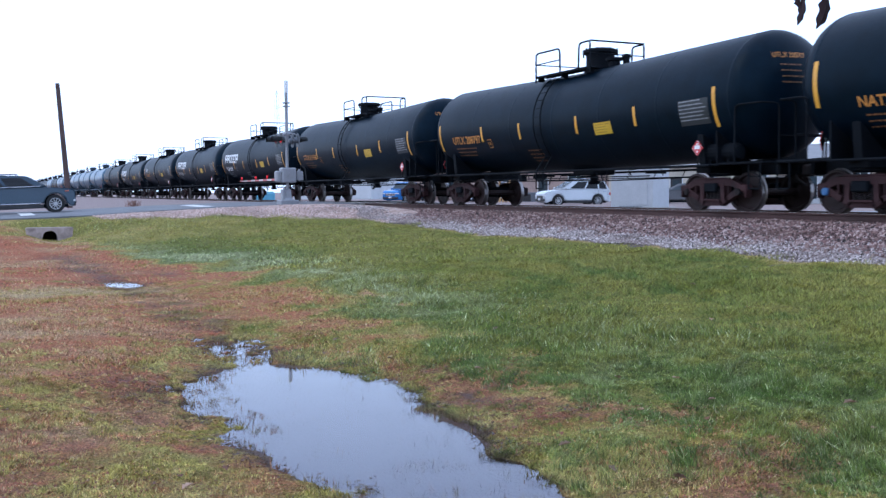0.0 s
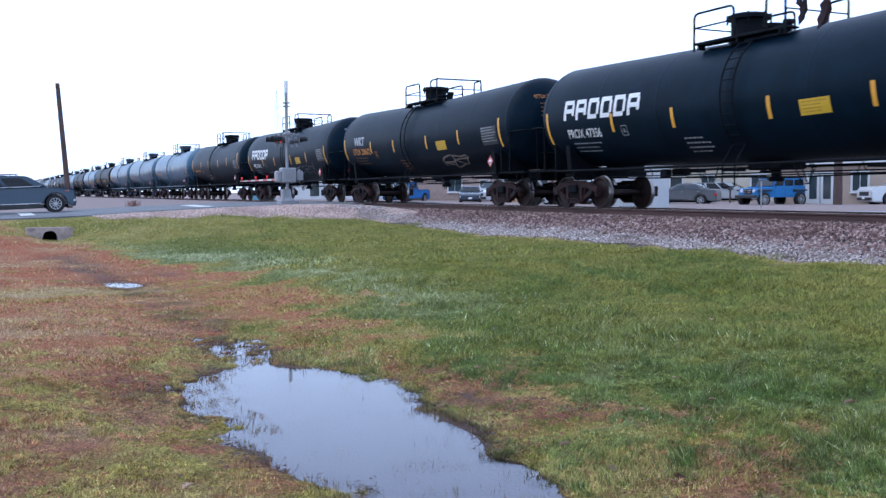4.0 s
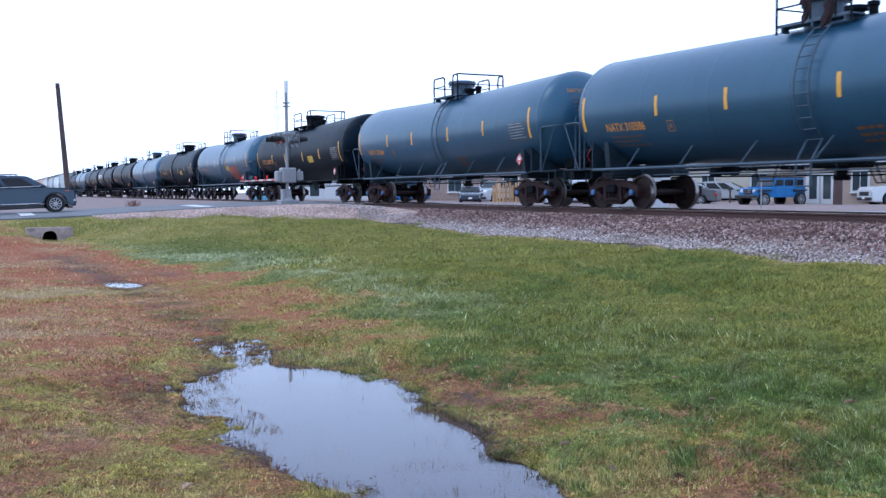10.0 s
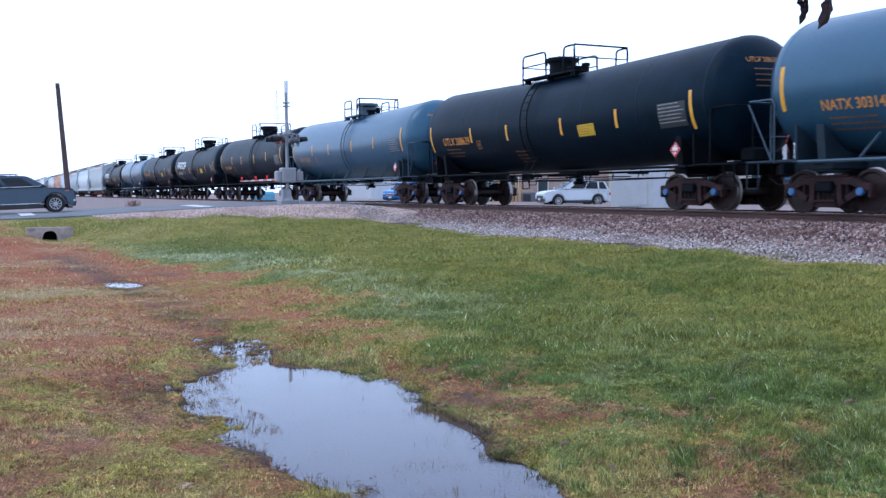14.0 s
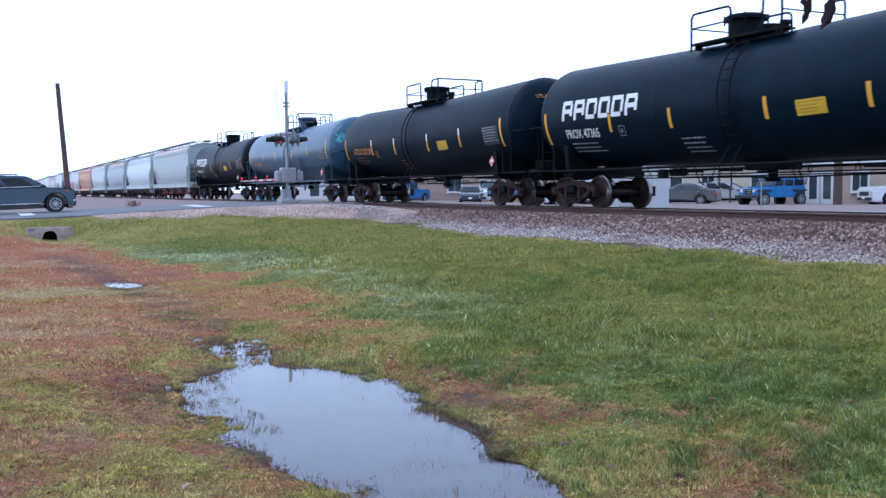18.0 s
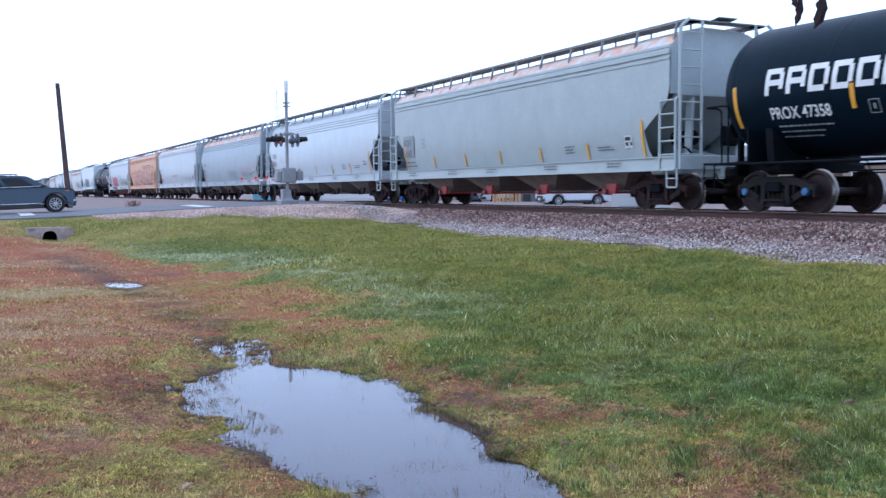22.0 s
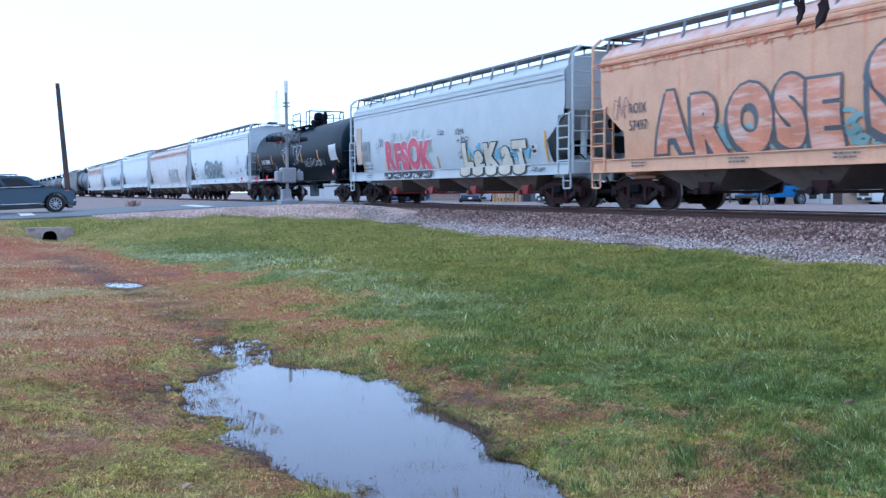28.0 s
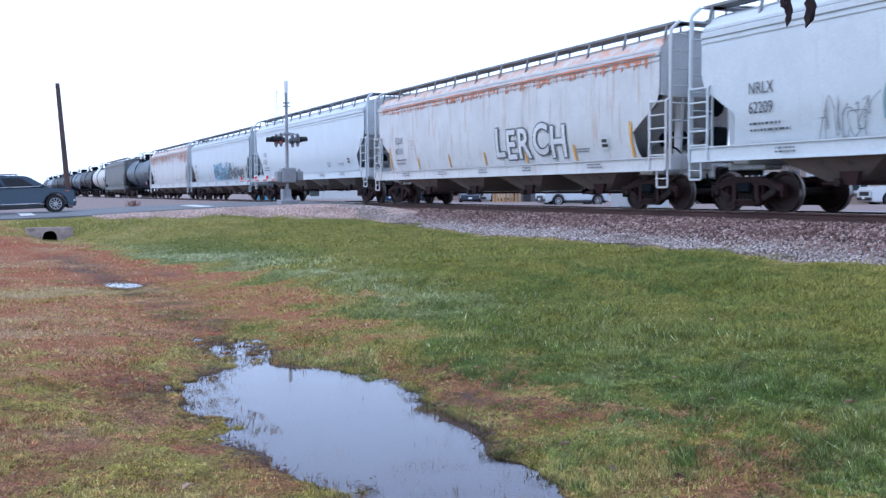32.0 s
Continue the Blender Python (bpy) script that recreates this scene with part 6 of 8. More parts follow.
BT = "black tank car with orange stencils and yellow strips, on the rails"
PT = "black tank car with white logo blocks, on the rails"
UT = "blue-grey tank car with orange stencils and strut rail, on the rails"
tank_car(-6.9, BLACK, "NATX 304101", caps=BLUE_CAP, label=BT, seed=1)
tank_car(-24.5, BLACK, "UTLX 208797", hatch_at=1.0, sticker=True, label="black tank car with a yellow sticker, on the rails", seed=2, air_tank=True)
tank_car(-42.1, BLACK, "UTLX 211958", sticker=True, label="black tank car with a yellow sticker, on the rails", seed=3)
tank_car(-59.6, BLACK, "PROX 45699", WHITE, True, True, label=PT, seed=4)
tank_car(-77.1, BLACK, "PROX 47356", WHITE, True, True, label=PT, seed=5, air_tank=True)
g = tank_car(-94.7, BLACK, "UTLX 208672", label="black tank car with pale chalk letters, on the rails", sticker=True, seed=6, scrawl=((2.4, 1.35, 1.6, 0.5, 4, 0.2, BAY),))
art(g, "graffiti", lettering("WKT", 0.5, 1.05, 0.02), -6.25, 2.42, PALE, "pale chalk letters")
tank_car(-112.4, BLACK, "PROX 47410", WHITE, True, True, label="black tank car with white blocks and graffiti, on rails", seed=7,
         scrawl=((-4.4, 1.2, 3.4, 0.75, 14, 0.05, PALE), (1.2, 1.45, 3.6, 0.6, 12, 0.045, PALE)))
tank_car(-130.0, BLACK, "NATX 304043", ladder_at=-0.65, blue=False, label=BT, seed=8, scrawl=((-3.4, 1.4, 1.7, 0.6, 9, 0.06, SPRAY_WHITE),))
for place, mark, n in ((-147.6, "NATX 303663", 9), (-165.2, "NATX 310586", 10), (-182.8, "NATX 303664", 11)):
    tank_car(place, BLUE, mark, blue=True, label=UT, seed=n, ladder_at=-0.7 if n == 9 else 0.55, caps=BLUE_CAP if n >= 10 else IRON)
tank_car(-200.2, BLACK, "UTLX 208772", sticker=True, label="black tank car with a yellow sticker, on the rails", caps=BLUE_CAP, seed=12)
g = tank_car(-217.8, BLUE, "NATX 303145", blue=True, sticker=1.55, label="blue-grey tank car with orange block graffiti, on the rails", seed=13, caps=BLUE_CAP, air_tank=True)
for k, ch in enumerate("CALI"):
    x = 2.45 + (0, 0.66, 1.28, 1.84)[k]
    art(g, "graffiti_letter", lettering(ch, 1.25, 0.62, 0.085), x, 1.36 + 0.05 * (k % 2), SPRAY_ORANGE, "fat orange sprayed letter", 0.013 + 0.001 * k)
    art(g, "graffiti_outline", lettering(ch, 1.25, 0.62, 0.115), x, 1.36 + 0.05 * (k % 2), RED, "red edge round a sprayed letter", 0.008 + 0.001 * k)
tank_car(-235.3, BLACK, "UTLX 208639", sticker=True, label="black tank car with a yellow sticker, on the rails", seed=14, caps=BLUE_CAP)
tank_car(-252.8, BLUE, "NATX 303620", blue=True, label=UT, caps=BLUE_CAP, seed=15)
tank_car(-270.0, BLACK, "NATX 304037", label=BT, seed=16, caps=BLUE_CAP)
tank_car(-287.2, BLACK, "PROX 47365", WHITE, True, True, label=PT, seed=17)
tank_car(-304.6, BLACK, "UTLX 212129", sticker=True, tips=True, label="black tank car with white-tipped strips, on the rails", caps=BLUE_CAP, seed=18)
g = tank_car(-322.1, BLUE, "NATX 310451", blue=True, label="blue-grey tank car with dark and teal scrawls, on the rails", seed=19, caps=BLUE_CAP,
             scrawl=((2.3, 1.55, 1.2, 0.75, 9, 0.085, INK),))
end = strokes(random.Random(4), 26, 0.95, 0.6, 0.045, 1.5)
for v in end.verts:
    px, pz = -1.25 + v.co.x, 0.12 + v.co.y
    v.co = Vector((KNEE + DOME * math.cos(math.asin(min(0.99, math.hypot(px, pz) / R))) + 0.014, px, MID + 0.1 + pz))
part("graffiti", end, TEAL, g, "teal sprayed scrawl on the tank's end")
tank_car(-339.2, BLACK, "PROX 47358", WHITE, True, True, label=PT, seed=20, caps=BLUE_CAP, iron=IRON, air_tank=True)

HL = "covered hopper car on the rails"
hopper_car(-357.5, GREY_CAR, ("ROIX", "59142"), ROOF_RUST, stretch=0.951, label="pale grey " + HL, red_gates=True, seed=21)
hopper_car(-376.5, WHITE_CAR, ("ROIX", "57601"), curved=True, stretch=0.938, label="round-sided white " + HL, seed=22)
g = hopper_car(-395.45, SLATE_CAR, ("NAHX", "570401"), ROOF_RUST, curved=True, stretch=0.942, label="pale grey " + HL + ", rust on its roof", seed=23)
flat_art(g, "graffiti", tag(random.Random(21), 11, 2.9, 0.6, 0.02), 3.3, 1.6, PALE_PINK, "faint pink sprayed scrawl", 0.018)
flat_art(g, "graffiti", tag(random.Random(22), 9, 2.0, 0.5, 0.02), 0.2, 1.45, SPRAY_GREEN, "dark green sprayed tag", 0.020)
g = hopper_car(-414.3, WHITE_CAR, ("ROIX", "59023"), ROOF_RUST, stretch=0.936, label="white " + HL + ", rust on its roof", seed=24)
flat_art(g, "lettering", bars(1, 3.0, 0.09, 0.1, 7), -2.0, 1.95, PINK, "red stencilled line")
g = hopper_car(-433.2, ORANGE_CAR, ("", ""), ROOF_PINK, stretch=0.949, label="faded orange covered hopper car with huge graffiti, on the rails", strips=False, seed=25)
flat_art(g, "graffiti_fill", strokes(random.Random(3), 150, 13.2, 0.7, 0.09, 0.8), -5.6, 1.28, PALE_TEAL, "thin teal spray between the letters", 0.017)
flat_art(g, "graffiti_scrawl", tag(random.Random(31), 3, 0.6, 0.6, 0.02), -8.0, 2.35, PLUM, "thin purple scrawl", 0.018)
flat_art(g, "lettering", lettering("ROIX", 0.36, 0.85, 0.004), -7.3, 2.42, NUMBER_INK, "stencilled owner's mark")
flat_art(g, "lettering", lettering("57497", 0.36, 0.85, 0.004), -7.3, 1.98, NUMBER_INK, "stencilled car number")
outlined(g, "AROSE", -6.3, 1.3, 1.78, 0.86, PEACH, SPRAY_GREY, "peach graffiti letter", 0.06, 0.078, 0.036, 0.09)
outlined(g, "SINKO", 0.2, 1.40, 2.1, 0.95, PEACH, SPRAY_GREY, "peach graffiti letter", 0.15, 0.075, 0.032, 0.09)
eave_rust(g, 120, 7, 0.22, RED_RUST)
g = hopper_car(-452.2, WHITE_CAR, ("ROIX", "59131"), stretch=0.957, label="white covered hopper car with pink and pale graffiti, on the rails", red_gates=True, seed=26)
flat_art(g, "graffiti_fill", strokes(random.Random(5), 26, 4.6, 0.9, 0.07), -5.0, 1.9, MINT, "faint green spray round the letters", 0.014)
flat_art(g, "graffiti_fill", strokes(random.Random(15), 24, 4.6, 0.6, 0.10), 2.1, 1.45, CYAN, "light blue spray round the letters", 0.016)
outlined(g, "RFSOK", -4.9, 1.24, 1.5, 0.92, PINK, SPRAY_WHITE, "pink graffiti letter", -0.02, 0.06, 0.04)
outlined(g, "LeKaT", 2.1, 1.16, 1.12, 1.1, CREAM_SPRAY, INK, "cream graffiti letter", 0.10, 0.075, 0.032)
for k in range(5):
    # the letters run on over the side sill
    x, w = 2.15 + 0.92 * k, 0.74
    for grow, coat, proud in ((0.05, INK, 0.098), (0.0, CREAM_SPRAY, 0.104)):
        flat_art(g, "graffiti_letter" if coat is CREAM_SPRAY else "graffiti_outline", rounded_block(w + 2 * grow, 0.27 + grow), x - grow, 0.96 - grow, coat, "foot of a sprayed letter", proud)
    x = -4.85 + 0.93 * k
    flat_art(g, "graffiti_shadow", rounded_block(0.86, 0.28), x, 0.94, INK, "dark foot of a sprayed letter", 0.098)
    flat_art(g, "graffiti_fill", strokes(random.Random(50 + k), 7, 0.6, 0.16, 0.05), x + 0.1, 1.0, SPRAY_WHITE, "white spray on the sill", 0.104)
for k, (x, z, w, h) in enumerate(((-5.7, 2.3, 0.5, 0.4), (0.15, 2.5, 0.5, 0.2), (1.5, 2.45, 0.7, 0.2), (1.7, 2.15, 0.8, 0.18), (1.75, 1.6, 0.5, 0.3), (6.9, 1.02, 0.7, 0.14))):
    flat_art(g, "graffiti_scrawl", tag(random.Random(60 + k), 4, w, h, 0.02), x, z, INK, "thin black sprayed tag", 0.10 if z < 1.2 else 0.018)
flat_art(g, "rust_stain", strokes(random.Random(70), 60, 0.5, 1.5, 0.12, 0.3), -8.25, 1.7, TAN_STAIN, "tan stain at the corner of the car", 0.012)
g = tank_car(-470.4, BLACK, "SHIX 38080", WHITE, label="black tank car with white graffiti tags, on the rails", half=7.0, seed=27, air_tank=True,
             scrawl=((-2.3, 2.5, 1.4, 0.35, 8, 0.06, SPRAY_WHITE), (-0.2, 1.95, 1.35, 1.35, 6, 0.075, SPRAY_WHITE), (1.7, 1.75, 3.0, 0.42, 15, 0.07, SPRAY_WHITE), (-4.3, 1.4, 1.5, 0.5, 7, 0.07, SPRAY_WHITE)), manway=True)
art(g, "white_panel", poster_quad(1.0, 0.75), 5.85, 1.9, SPRAY_WHITE, "white painted panel", 0.009)
g = hopper_car(-488.7, BRIGHT_CAR, ("NRLX", "62209"), lift=0.17, strips=False, label="white covered hopper car with grey-green graffiti, on the rails", seed=28)
flat_art(g, "graffiti_fill", strokes(random.Random(6), 70, 5.9, 0.32, 0.10), -3.9, 1.28, PALE_TEAL, "thin teal spray below the letters", 0.014)
for layer, thick, coat, text in ((0, 0.36, PALE_TEAL, "pale teal edge of the sprayed letters"), (1, 0.24, SMOKE, "smoky grey sprayed letters"), (2, 0.045, SPRAY_GREY, "dark lines in the sprayed letters")):
    flat_art(g, "graffiti_scrawl", tag(random.Random(6), 8, 5.2, 0.95, thick), -3.7, 1.48, coat, text, 0.018 + 0.008 * layer)
flat_art(g, "lettering", bars(6, 0.85, 0.03, 0.08, 81), 5.9, 2.62, SPRAY_GREY, "block of small writing")
flat_art(g, "graffiti", tag(random.Random(9), 7, 1.3, 0.8, 0.014), -5.6, 1.35, SPRAY_GREY, "thin dark scrawl", 0.018)
g = hopper_car(-508.55, RUSTY_CAR, ("EQUX", "40219"), ROOF_RUST, stretch=1.025, label="white covered hopper car with rusty eaves and graffiti, on the rails", seed=29)
outlined(g, "LERCH", 0.9, 1.42, 1.3, 1.0, SPRAY_WHITE, SPRAY_GREY, "white graffiti letter", 0.16, 0.015, 0.035)
eave_rust(g, 260, 5, 0.26, RED_RUST)
hopper_car(-528.6, BRIGHT_CAR, ("NRLX", "61020"), lift=0.17, strips=False, label="white " + HL, seed=30)
g = hopper_car(-548.5, WHITE_CAR, ("ROIX", "58210"), label="white covered hopper car with blue graffiti, on the rails", seed=31)
flat_art(g, "graffiti_fill", strokes(random.Random(16), 70, 4.5, 1.1, 0.16), -1.0, 1.4, CYAN, "light blue spray", 0.017)
flat_art(g, "graffiti_scrawl", strokes(random.Random(17), 70, 8.5, 1.0, 0.1), -1.0, 1.4, SPRAY_GREY, "dark graffiti outlines", 0.020)
eave_rust(hopper_car(-568.4, RUSTY_CAR, ("ROIX", "57330"), ROOF_RUST, label="white covered hopper car stained by rust, on the rails", seed=32), 180, 6, 1.0)
tank_car(-587.4, NAVY, "", label="dark blue tank car, on the rails", seed=33)
hopper_car(-605.8, DULL_CAR, label="dull grey covered hopper car, on the rails", strips=False, seed=34)
tank_car(-624.3, WHITE_TANK, "", label="white tank car stained with rust, on the rails", seed=35)
for k, paint in enumerate((BLACK, NAVY, BLACK, BROWN, BLACK, BLUE, BLACK)):
    tank_car(-641.8 - 17.5 * k, paint, "", label="tank car far down the line, on the rails", seed=36 + k)


def motions():
    """The train rolls past at an even pace; its wheels turn; the dry leaves sway."""
    for car, place in CARS:
        walk(car, [(t, pose(place + SPEED * t, CAR_Y, RAIL + RIDE)) for t in (0, 16.0, 32.0)])
        keys = car.animation_data
        for curve in keys.action.layers[0].strips[0].channelbag(keys.action_slot).fcurves:
            for key in curve.keyframe_points:
                key.interpolation = "LINEAR"
    sway = ((0, 0), (1, -6), (2, -4), (3, 3), (6, -1), (7, -3), (8, 3), (9, -2), (10, 8), (11, 5), (12, 2), (13, 5), (14, 4), (17, 5), (18, 9), (19, 8), (20, 1),
            (21, -3), (22, -4), (23, -5), (24, -3), (25, -5), (28, -1), (29, 2), (30, 4), (30.5, 4), (31, 3), (31.5, -37), (32, -21))
    across = Vector((math.sin(TURN), math.cos(TURN), 0))
    walk(twig, [(t, Matrix.Translation(HANG + across * 0.0013 * d) @ Matrix.Rotation(radians(0.4 * d), 4, AHEAD)) for t, d in sway])
    first = WHEELSETS[0]
    per_frame = math.degrees(SPEED / 0.457 / FPS)
    walk(first, [(k / FPS, pose(0, 0, 0, 0, per_frame * k, 0)) for k in range(int(32 * FPS) + 1)])
    for w in WHEELSETS[1:]:
        w.rotation_mode = "QUATERNION"
        keys = w.animation_data_create()
        keys.action = first.animation_data.action
        keys.action_slot = first.animation_data.action_slot
# ---------------------------------------------------------------- road and crossing
ASPHALT = surf("worn_asphalt", (0.125, 0.128, 0.138), 0.75, var=0.2, scale=0.8, dirt=(0.13, 0.125, 0.12), amount=0.5, bump=0.3, fine=60)
PALE_ASPHALT = surf("pale_worn_asphalt", (0.23, 0.23, 0.24), 0.75, var=0.15, scale=0.5, dirt=(0.15, 0.15, 0.15), amount=0.45, bump=0.2, fine=50)
ROAD_PAINT = surf("worn_road_paint", (0.62, 0.62, 0.6), 0.7, var=0.1, dirt=(0.25, 0.25, 0.25), amount=0.5, bump=0.1)
ROAD_X0, ROAD_X1 = -50.5, -40.3


def road_z(y):
    return np.interp(y, [-400, -60, 0, 3, 6, 9, 12, 14.6, 19, 24, 30, 400], [0.6, 0.72, 0.85, 0.91, 1.04, 1.16, 1.235, 1.25, 1.25, 0.88, 0.76, 0.76])


def strip(name, x0, x1, ys, lift, material, thick=0.9):
    """A paved strip that follows the road's rise, with thickness."""
    bm = bmesh.new()
    rows = []
    for y in ys:
        z = float(road_z(y)) + lift
        rows.append([bm.verts.new(p) for p in ((x0, y, z - thick), (x0, y, z), ((x0 + x1) / 2, y, z + 0.03), (x1 - 0.7, y, z + 0.004), (x1, y, z - float(np.interp(y, [4.5, 6.5], [0.06, 0.02]))), (x1, y, z - thick))])
    for a, b in zip(rows, rows[1:]):
        for k in range(5):
            bm.faces.new((a[k], a[k + 1], b[k + 1], b[k]))
    bmesh.ops.recalc_face_normals(bm, faces=bm.faces[:])
    return done(name, bm, material)


road = tagged(new("road", strip("road", ROAD_X0, ROAD_X1, [-400, -60, -20, -5, 0, 2, 4, 6, 8, 10, 12, 13.5, 14.6, 15.3], 0.02, ASPHALT)), "grey asphalt road rising to the crossing", "road", kind="structure")
part("road_surface", strip("road_surface", ROAD_X0, ROAD_X1, [18.3, 19, 21, 24, 30, 60, 400], 0.02, ASPHALT), None, road)
for x0, x1, y0, y1 in ((-45.4, -40.9, 8.35, 8.95), (-45.4, -41.0, 1.45, 2.0)):
    bm = bmesh.new()
    for a, b in ((y0, y1),):
        v = [bm.verts.new((x, y, float(road_z(y)) + 0.034 + 0.03 * (1 - abs(x + 45.9) / 5.6))) for x, y in ((x0, a), (x1, a), (x1, b), (x0, b))]
        bm.faces.new(v)
    part("stop_line", bm, ROAD_PAINT, road, "worn white line across the lane")
street = tagged(new("street", done("street", box(bmesh.new(), -20, 31.5, 0.66, 600, 9.0, 0.2), PALE_ASPHALT)), "pale worn street along the far side of the track", "road", kind="structure")

panel_mesh = done("crossing_panel", box(bmesh.new(), 0, 0, 0, 2.4, 0.62, 0.17, 0.015), CONCRETE)
crossing = tagged(new("crossing"), "concrete panels laid between and beside the rails", "railway crossing", kind="structure")
for i in range(5):
    for off in (-1.13, -0.34, 0.34, 1.13):
        part("crossing_panel", panel_mesh, None, crossing, at=pose(-42.6 - 2.43 * i, TRACK + off, RAIL - 0.1))

# ---- culvert under the road's shoulder
OLD_CONCRETE = surf("stained_brown_concrete", (0.40, 0.31, 0.285), 0.9, var=0.2, scale=3, dirt=(0.10, 0.07, 0.06), amount=0.5, bump=0.4)
culvert = thing("culvert_headwall", "small grey concrete culvert headwall with a round opening", "culvert", at=pose(-34.6, 2.08, 0.19))
bm = bmesh.new()
n = 16
hole = [(0.23 * math.cos(math.pi - k * math.pi / 10), 0.12 + 0.24 * math.sin(k * math.pi / 10)) for k in range(11)]
poly = [(-0.68, 0.0), (-0.73, 0.42), (-0.70, 0.46), (0.0, 0.46), (0.0, 0.36)] + [p for p in hole[::-1] if p[0] <= 0.0][1:] + [(-0.23, 0.0)]
prism(bm, poly, -0.2, 0.25, "x")
prism(bm, [(-y, z) for y, z in poly], -0.2, 0.25, "x")
part("headwall", bm, OLD_CONCRETE, culvert)
bm = bmesh.new()
lathe(bm, [(0.25, 0.1), (0.25, -2.5), (0.0, -2.5)], 18, Matrix.Translation((0.1, 0, 0.12)) @ Matrix.Rotation(radians(90), 4, "Y"))
part("pipe", bm, UNDER, culvert, "dark pipe behind the opening")

# ---------------------------------------------------------------- crossing signal
GALV_POST = surf("galvanised_post", (0.29, 0.30, 0.32), 0.5, metal=0.3, var=0.15, dirt=(0.2, 0.19, 0.18), amount=0.4, bump=0.1)
LAMP_BLACK = surf("signal_black", (0.02, 0.022, 0.025), 0.5, var=0.2, bump=0.05)
LENS_RED = glow("red_signal_lens", (0.75, 0.02, 0.03), 0.35)
ARM_RED = surf("worn_red_sheeting", (0.50, 0.10, 0.09), 0.6, var=0.15, dirt=(0.5, 0.36, 0.33), amount=0.5, bump=0.0)
ARM_WHITE = surf("worn_white_sheeting", (0.6, 0.55, 0.54), 0.6, var=0.1, dirt=(0.45, 0.36, 0.33), amount=0.4, bump=0.0)
LENS_DIM = surf("dim_red_lens", (0.25, 0.02, 0.02), 0.15, var=0.1, bump=0.0)
signal = thing("crossing_signal", "grey level-crossing mast with flashing lamps, gate box and lowered arm", "crossing signal", at=pose(-41.0, 12.2, 1.33))
bm = bmesh.new()
rod(bm, (0, 0, 0.0), (0, 0, 4.78), 0.07, 14)
part("mast", bm, GALV_POST, signal)
bm = bmesh.new()
rod(bm, (0, 0, 4.78), (0, 0, 5.27), 0.085, 14)
lathe(bm, [(0.09, 0), (0.0, 0.06)], 14, Matrix.Translation((0, 0, 5.27)))
part("mast_top", bm, WHITE, signal, "whitish capped top of the mast")
for z in (4.18, 4.33):
    bm = bmesh.new()
    rod(bm, (0, 0, z - 0.02), (0, 0, z + 0.02), 0.16, 14)
    part("collar", bm, GALV_POST, signal)
bm = bmesh.new()
box(bm, 0, 0, 0.0, 0.75, 0.8, 0.2, 0.02)
lathe(bm, [(0.3, 0.1), (0.2, 0.2), (0.17, 0.55), (0.1, 0.6), (0.0, 0.6)], 4, Matrix.Rotation(radians(45), 4, "Z"))
box(bm, 0.0, -0.2, 0.32, 0.34, 0.16, 0.5, 0.03)
part("base", bm, GALV_POST, signal)
bm = bmesh.new()
box(bm, 0.0, 0.02, 1.18, 0.5, 0.66, 0.66, 0.05)
box(bm, 0.0, -0.42, 1.12, 0.4, 0.24, 0.5, 0.05)
box(bm, 0.26, 0.1, 1.15, 0.02, 0.16, 0.18)
part("gate_box", bm, GALV_POST, signal, "grey gate mechanism box")
bm = bmesh.new()
box(bm, 0.05, 0.55, 1.16, 0.14, 0.3, 0.4, 0.03)
box(bm, 0.05, 0.52, 1.2, 0.2, 0.06, 0.5)
part("counterweight", bm, GALV_POST, signal)
bm = bmesh.new()
pipe(bm, [(-0.42, -0.12, 2.98), (0.42, -0.12, 2.98)], 0.035, 8)
pipe(bm, [(-0.42, 0.12, 2.98), (0.42, 0.12, 2.98)], 0.035, 8)
box(bm, 0, 0, 2.98, 0.2, 0.3, 0.14, 0.02)
for x in (-0.38, 0.38):
    for s in (-1, 1):
        pipe(bm, [(x, s * 0.12, 2.98), (x, s * 0.3, 2.95), (x, s * 0.34, 2.8)], 0.028, 6, 0.05)
part("crossarm", bm, GALV_POST, signal)
for x in (-0.38, 0.38):
    for s in (-1, 1):
        turn = Matrix.Rotation(radians(90 if s < 0 else -90), 4, "X")
        bm = bmesh.new()
        lathe(bm, [(0.0, -0.16), (0.11, -0.14), (0.14, 0.0), (0.30, 0.005), (0.30, 0.02), (0.0, 0.02)], 20, Matrix.Translation((x, s * 0.36, 2.70)) @ turn)
        lamp = part("flasher_lamp", bm, SPRAY_GREY if s > 0 else LAMP_BLACK, signal, "round flasher lamp with a long hood")
        bm = bmesh.new()
        rings = []
        for h, top in ((0.02, 1.0), (0.42, 1.0)):
            rings.append([bm.verts.new((x + 0.155 * math.cos(a), s * (0.36 + h), 2.70 + 0.155 * math.sin(a))) for a in [radians(-20 + 22 * k) for k in range(11)]])
        for k in range(10):
            bm.faces.new((rings[0][k], rings[0][k + 1], rings[1][k + 1], rings[1][k]))
        bmesh.ops.solidify(bm, geom=bm.faces[:], thickness=0.012)
        part("hood", bm, LAMP_BLACK, lamp)
        bm = bmesh.new()
        lathe(bm, [(0.13, 0.02), (0.1, 0.05), (0.0, 0.06)], 16, Matrix.Translation((x, s * 0.36, 2.70)) @ turn)
        part("lens", bm, LENS_RED if s < 0 and x > 0 else LENS_DIM, lamp, "lit red lens" if s < 0 and x > 0 else "red lens")
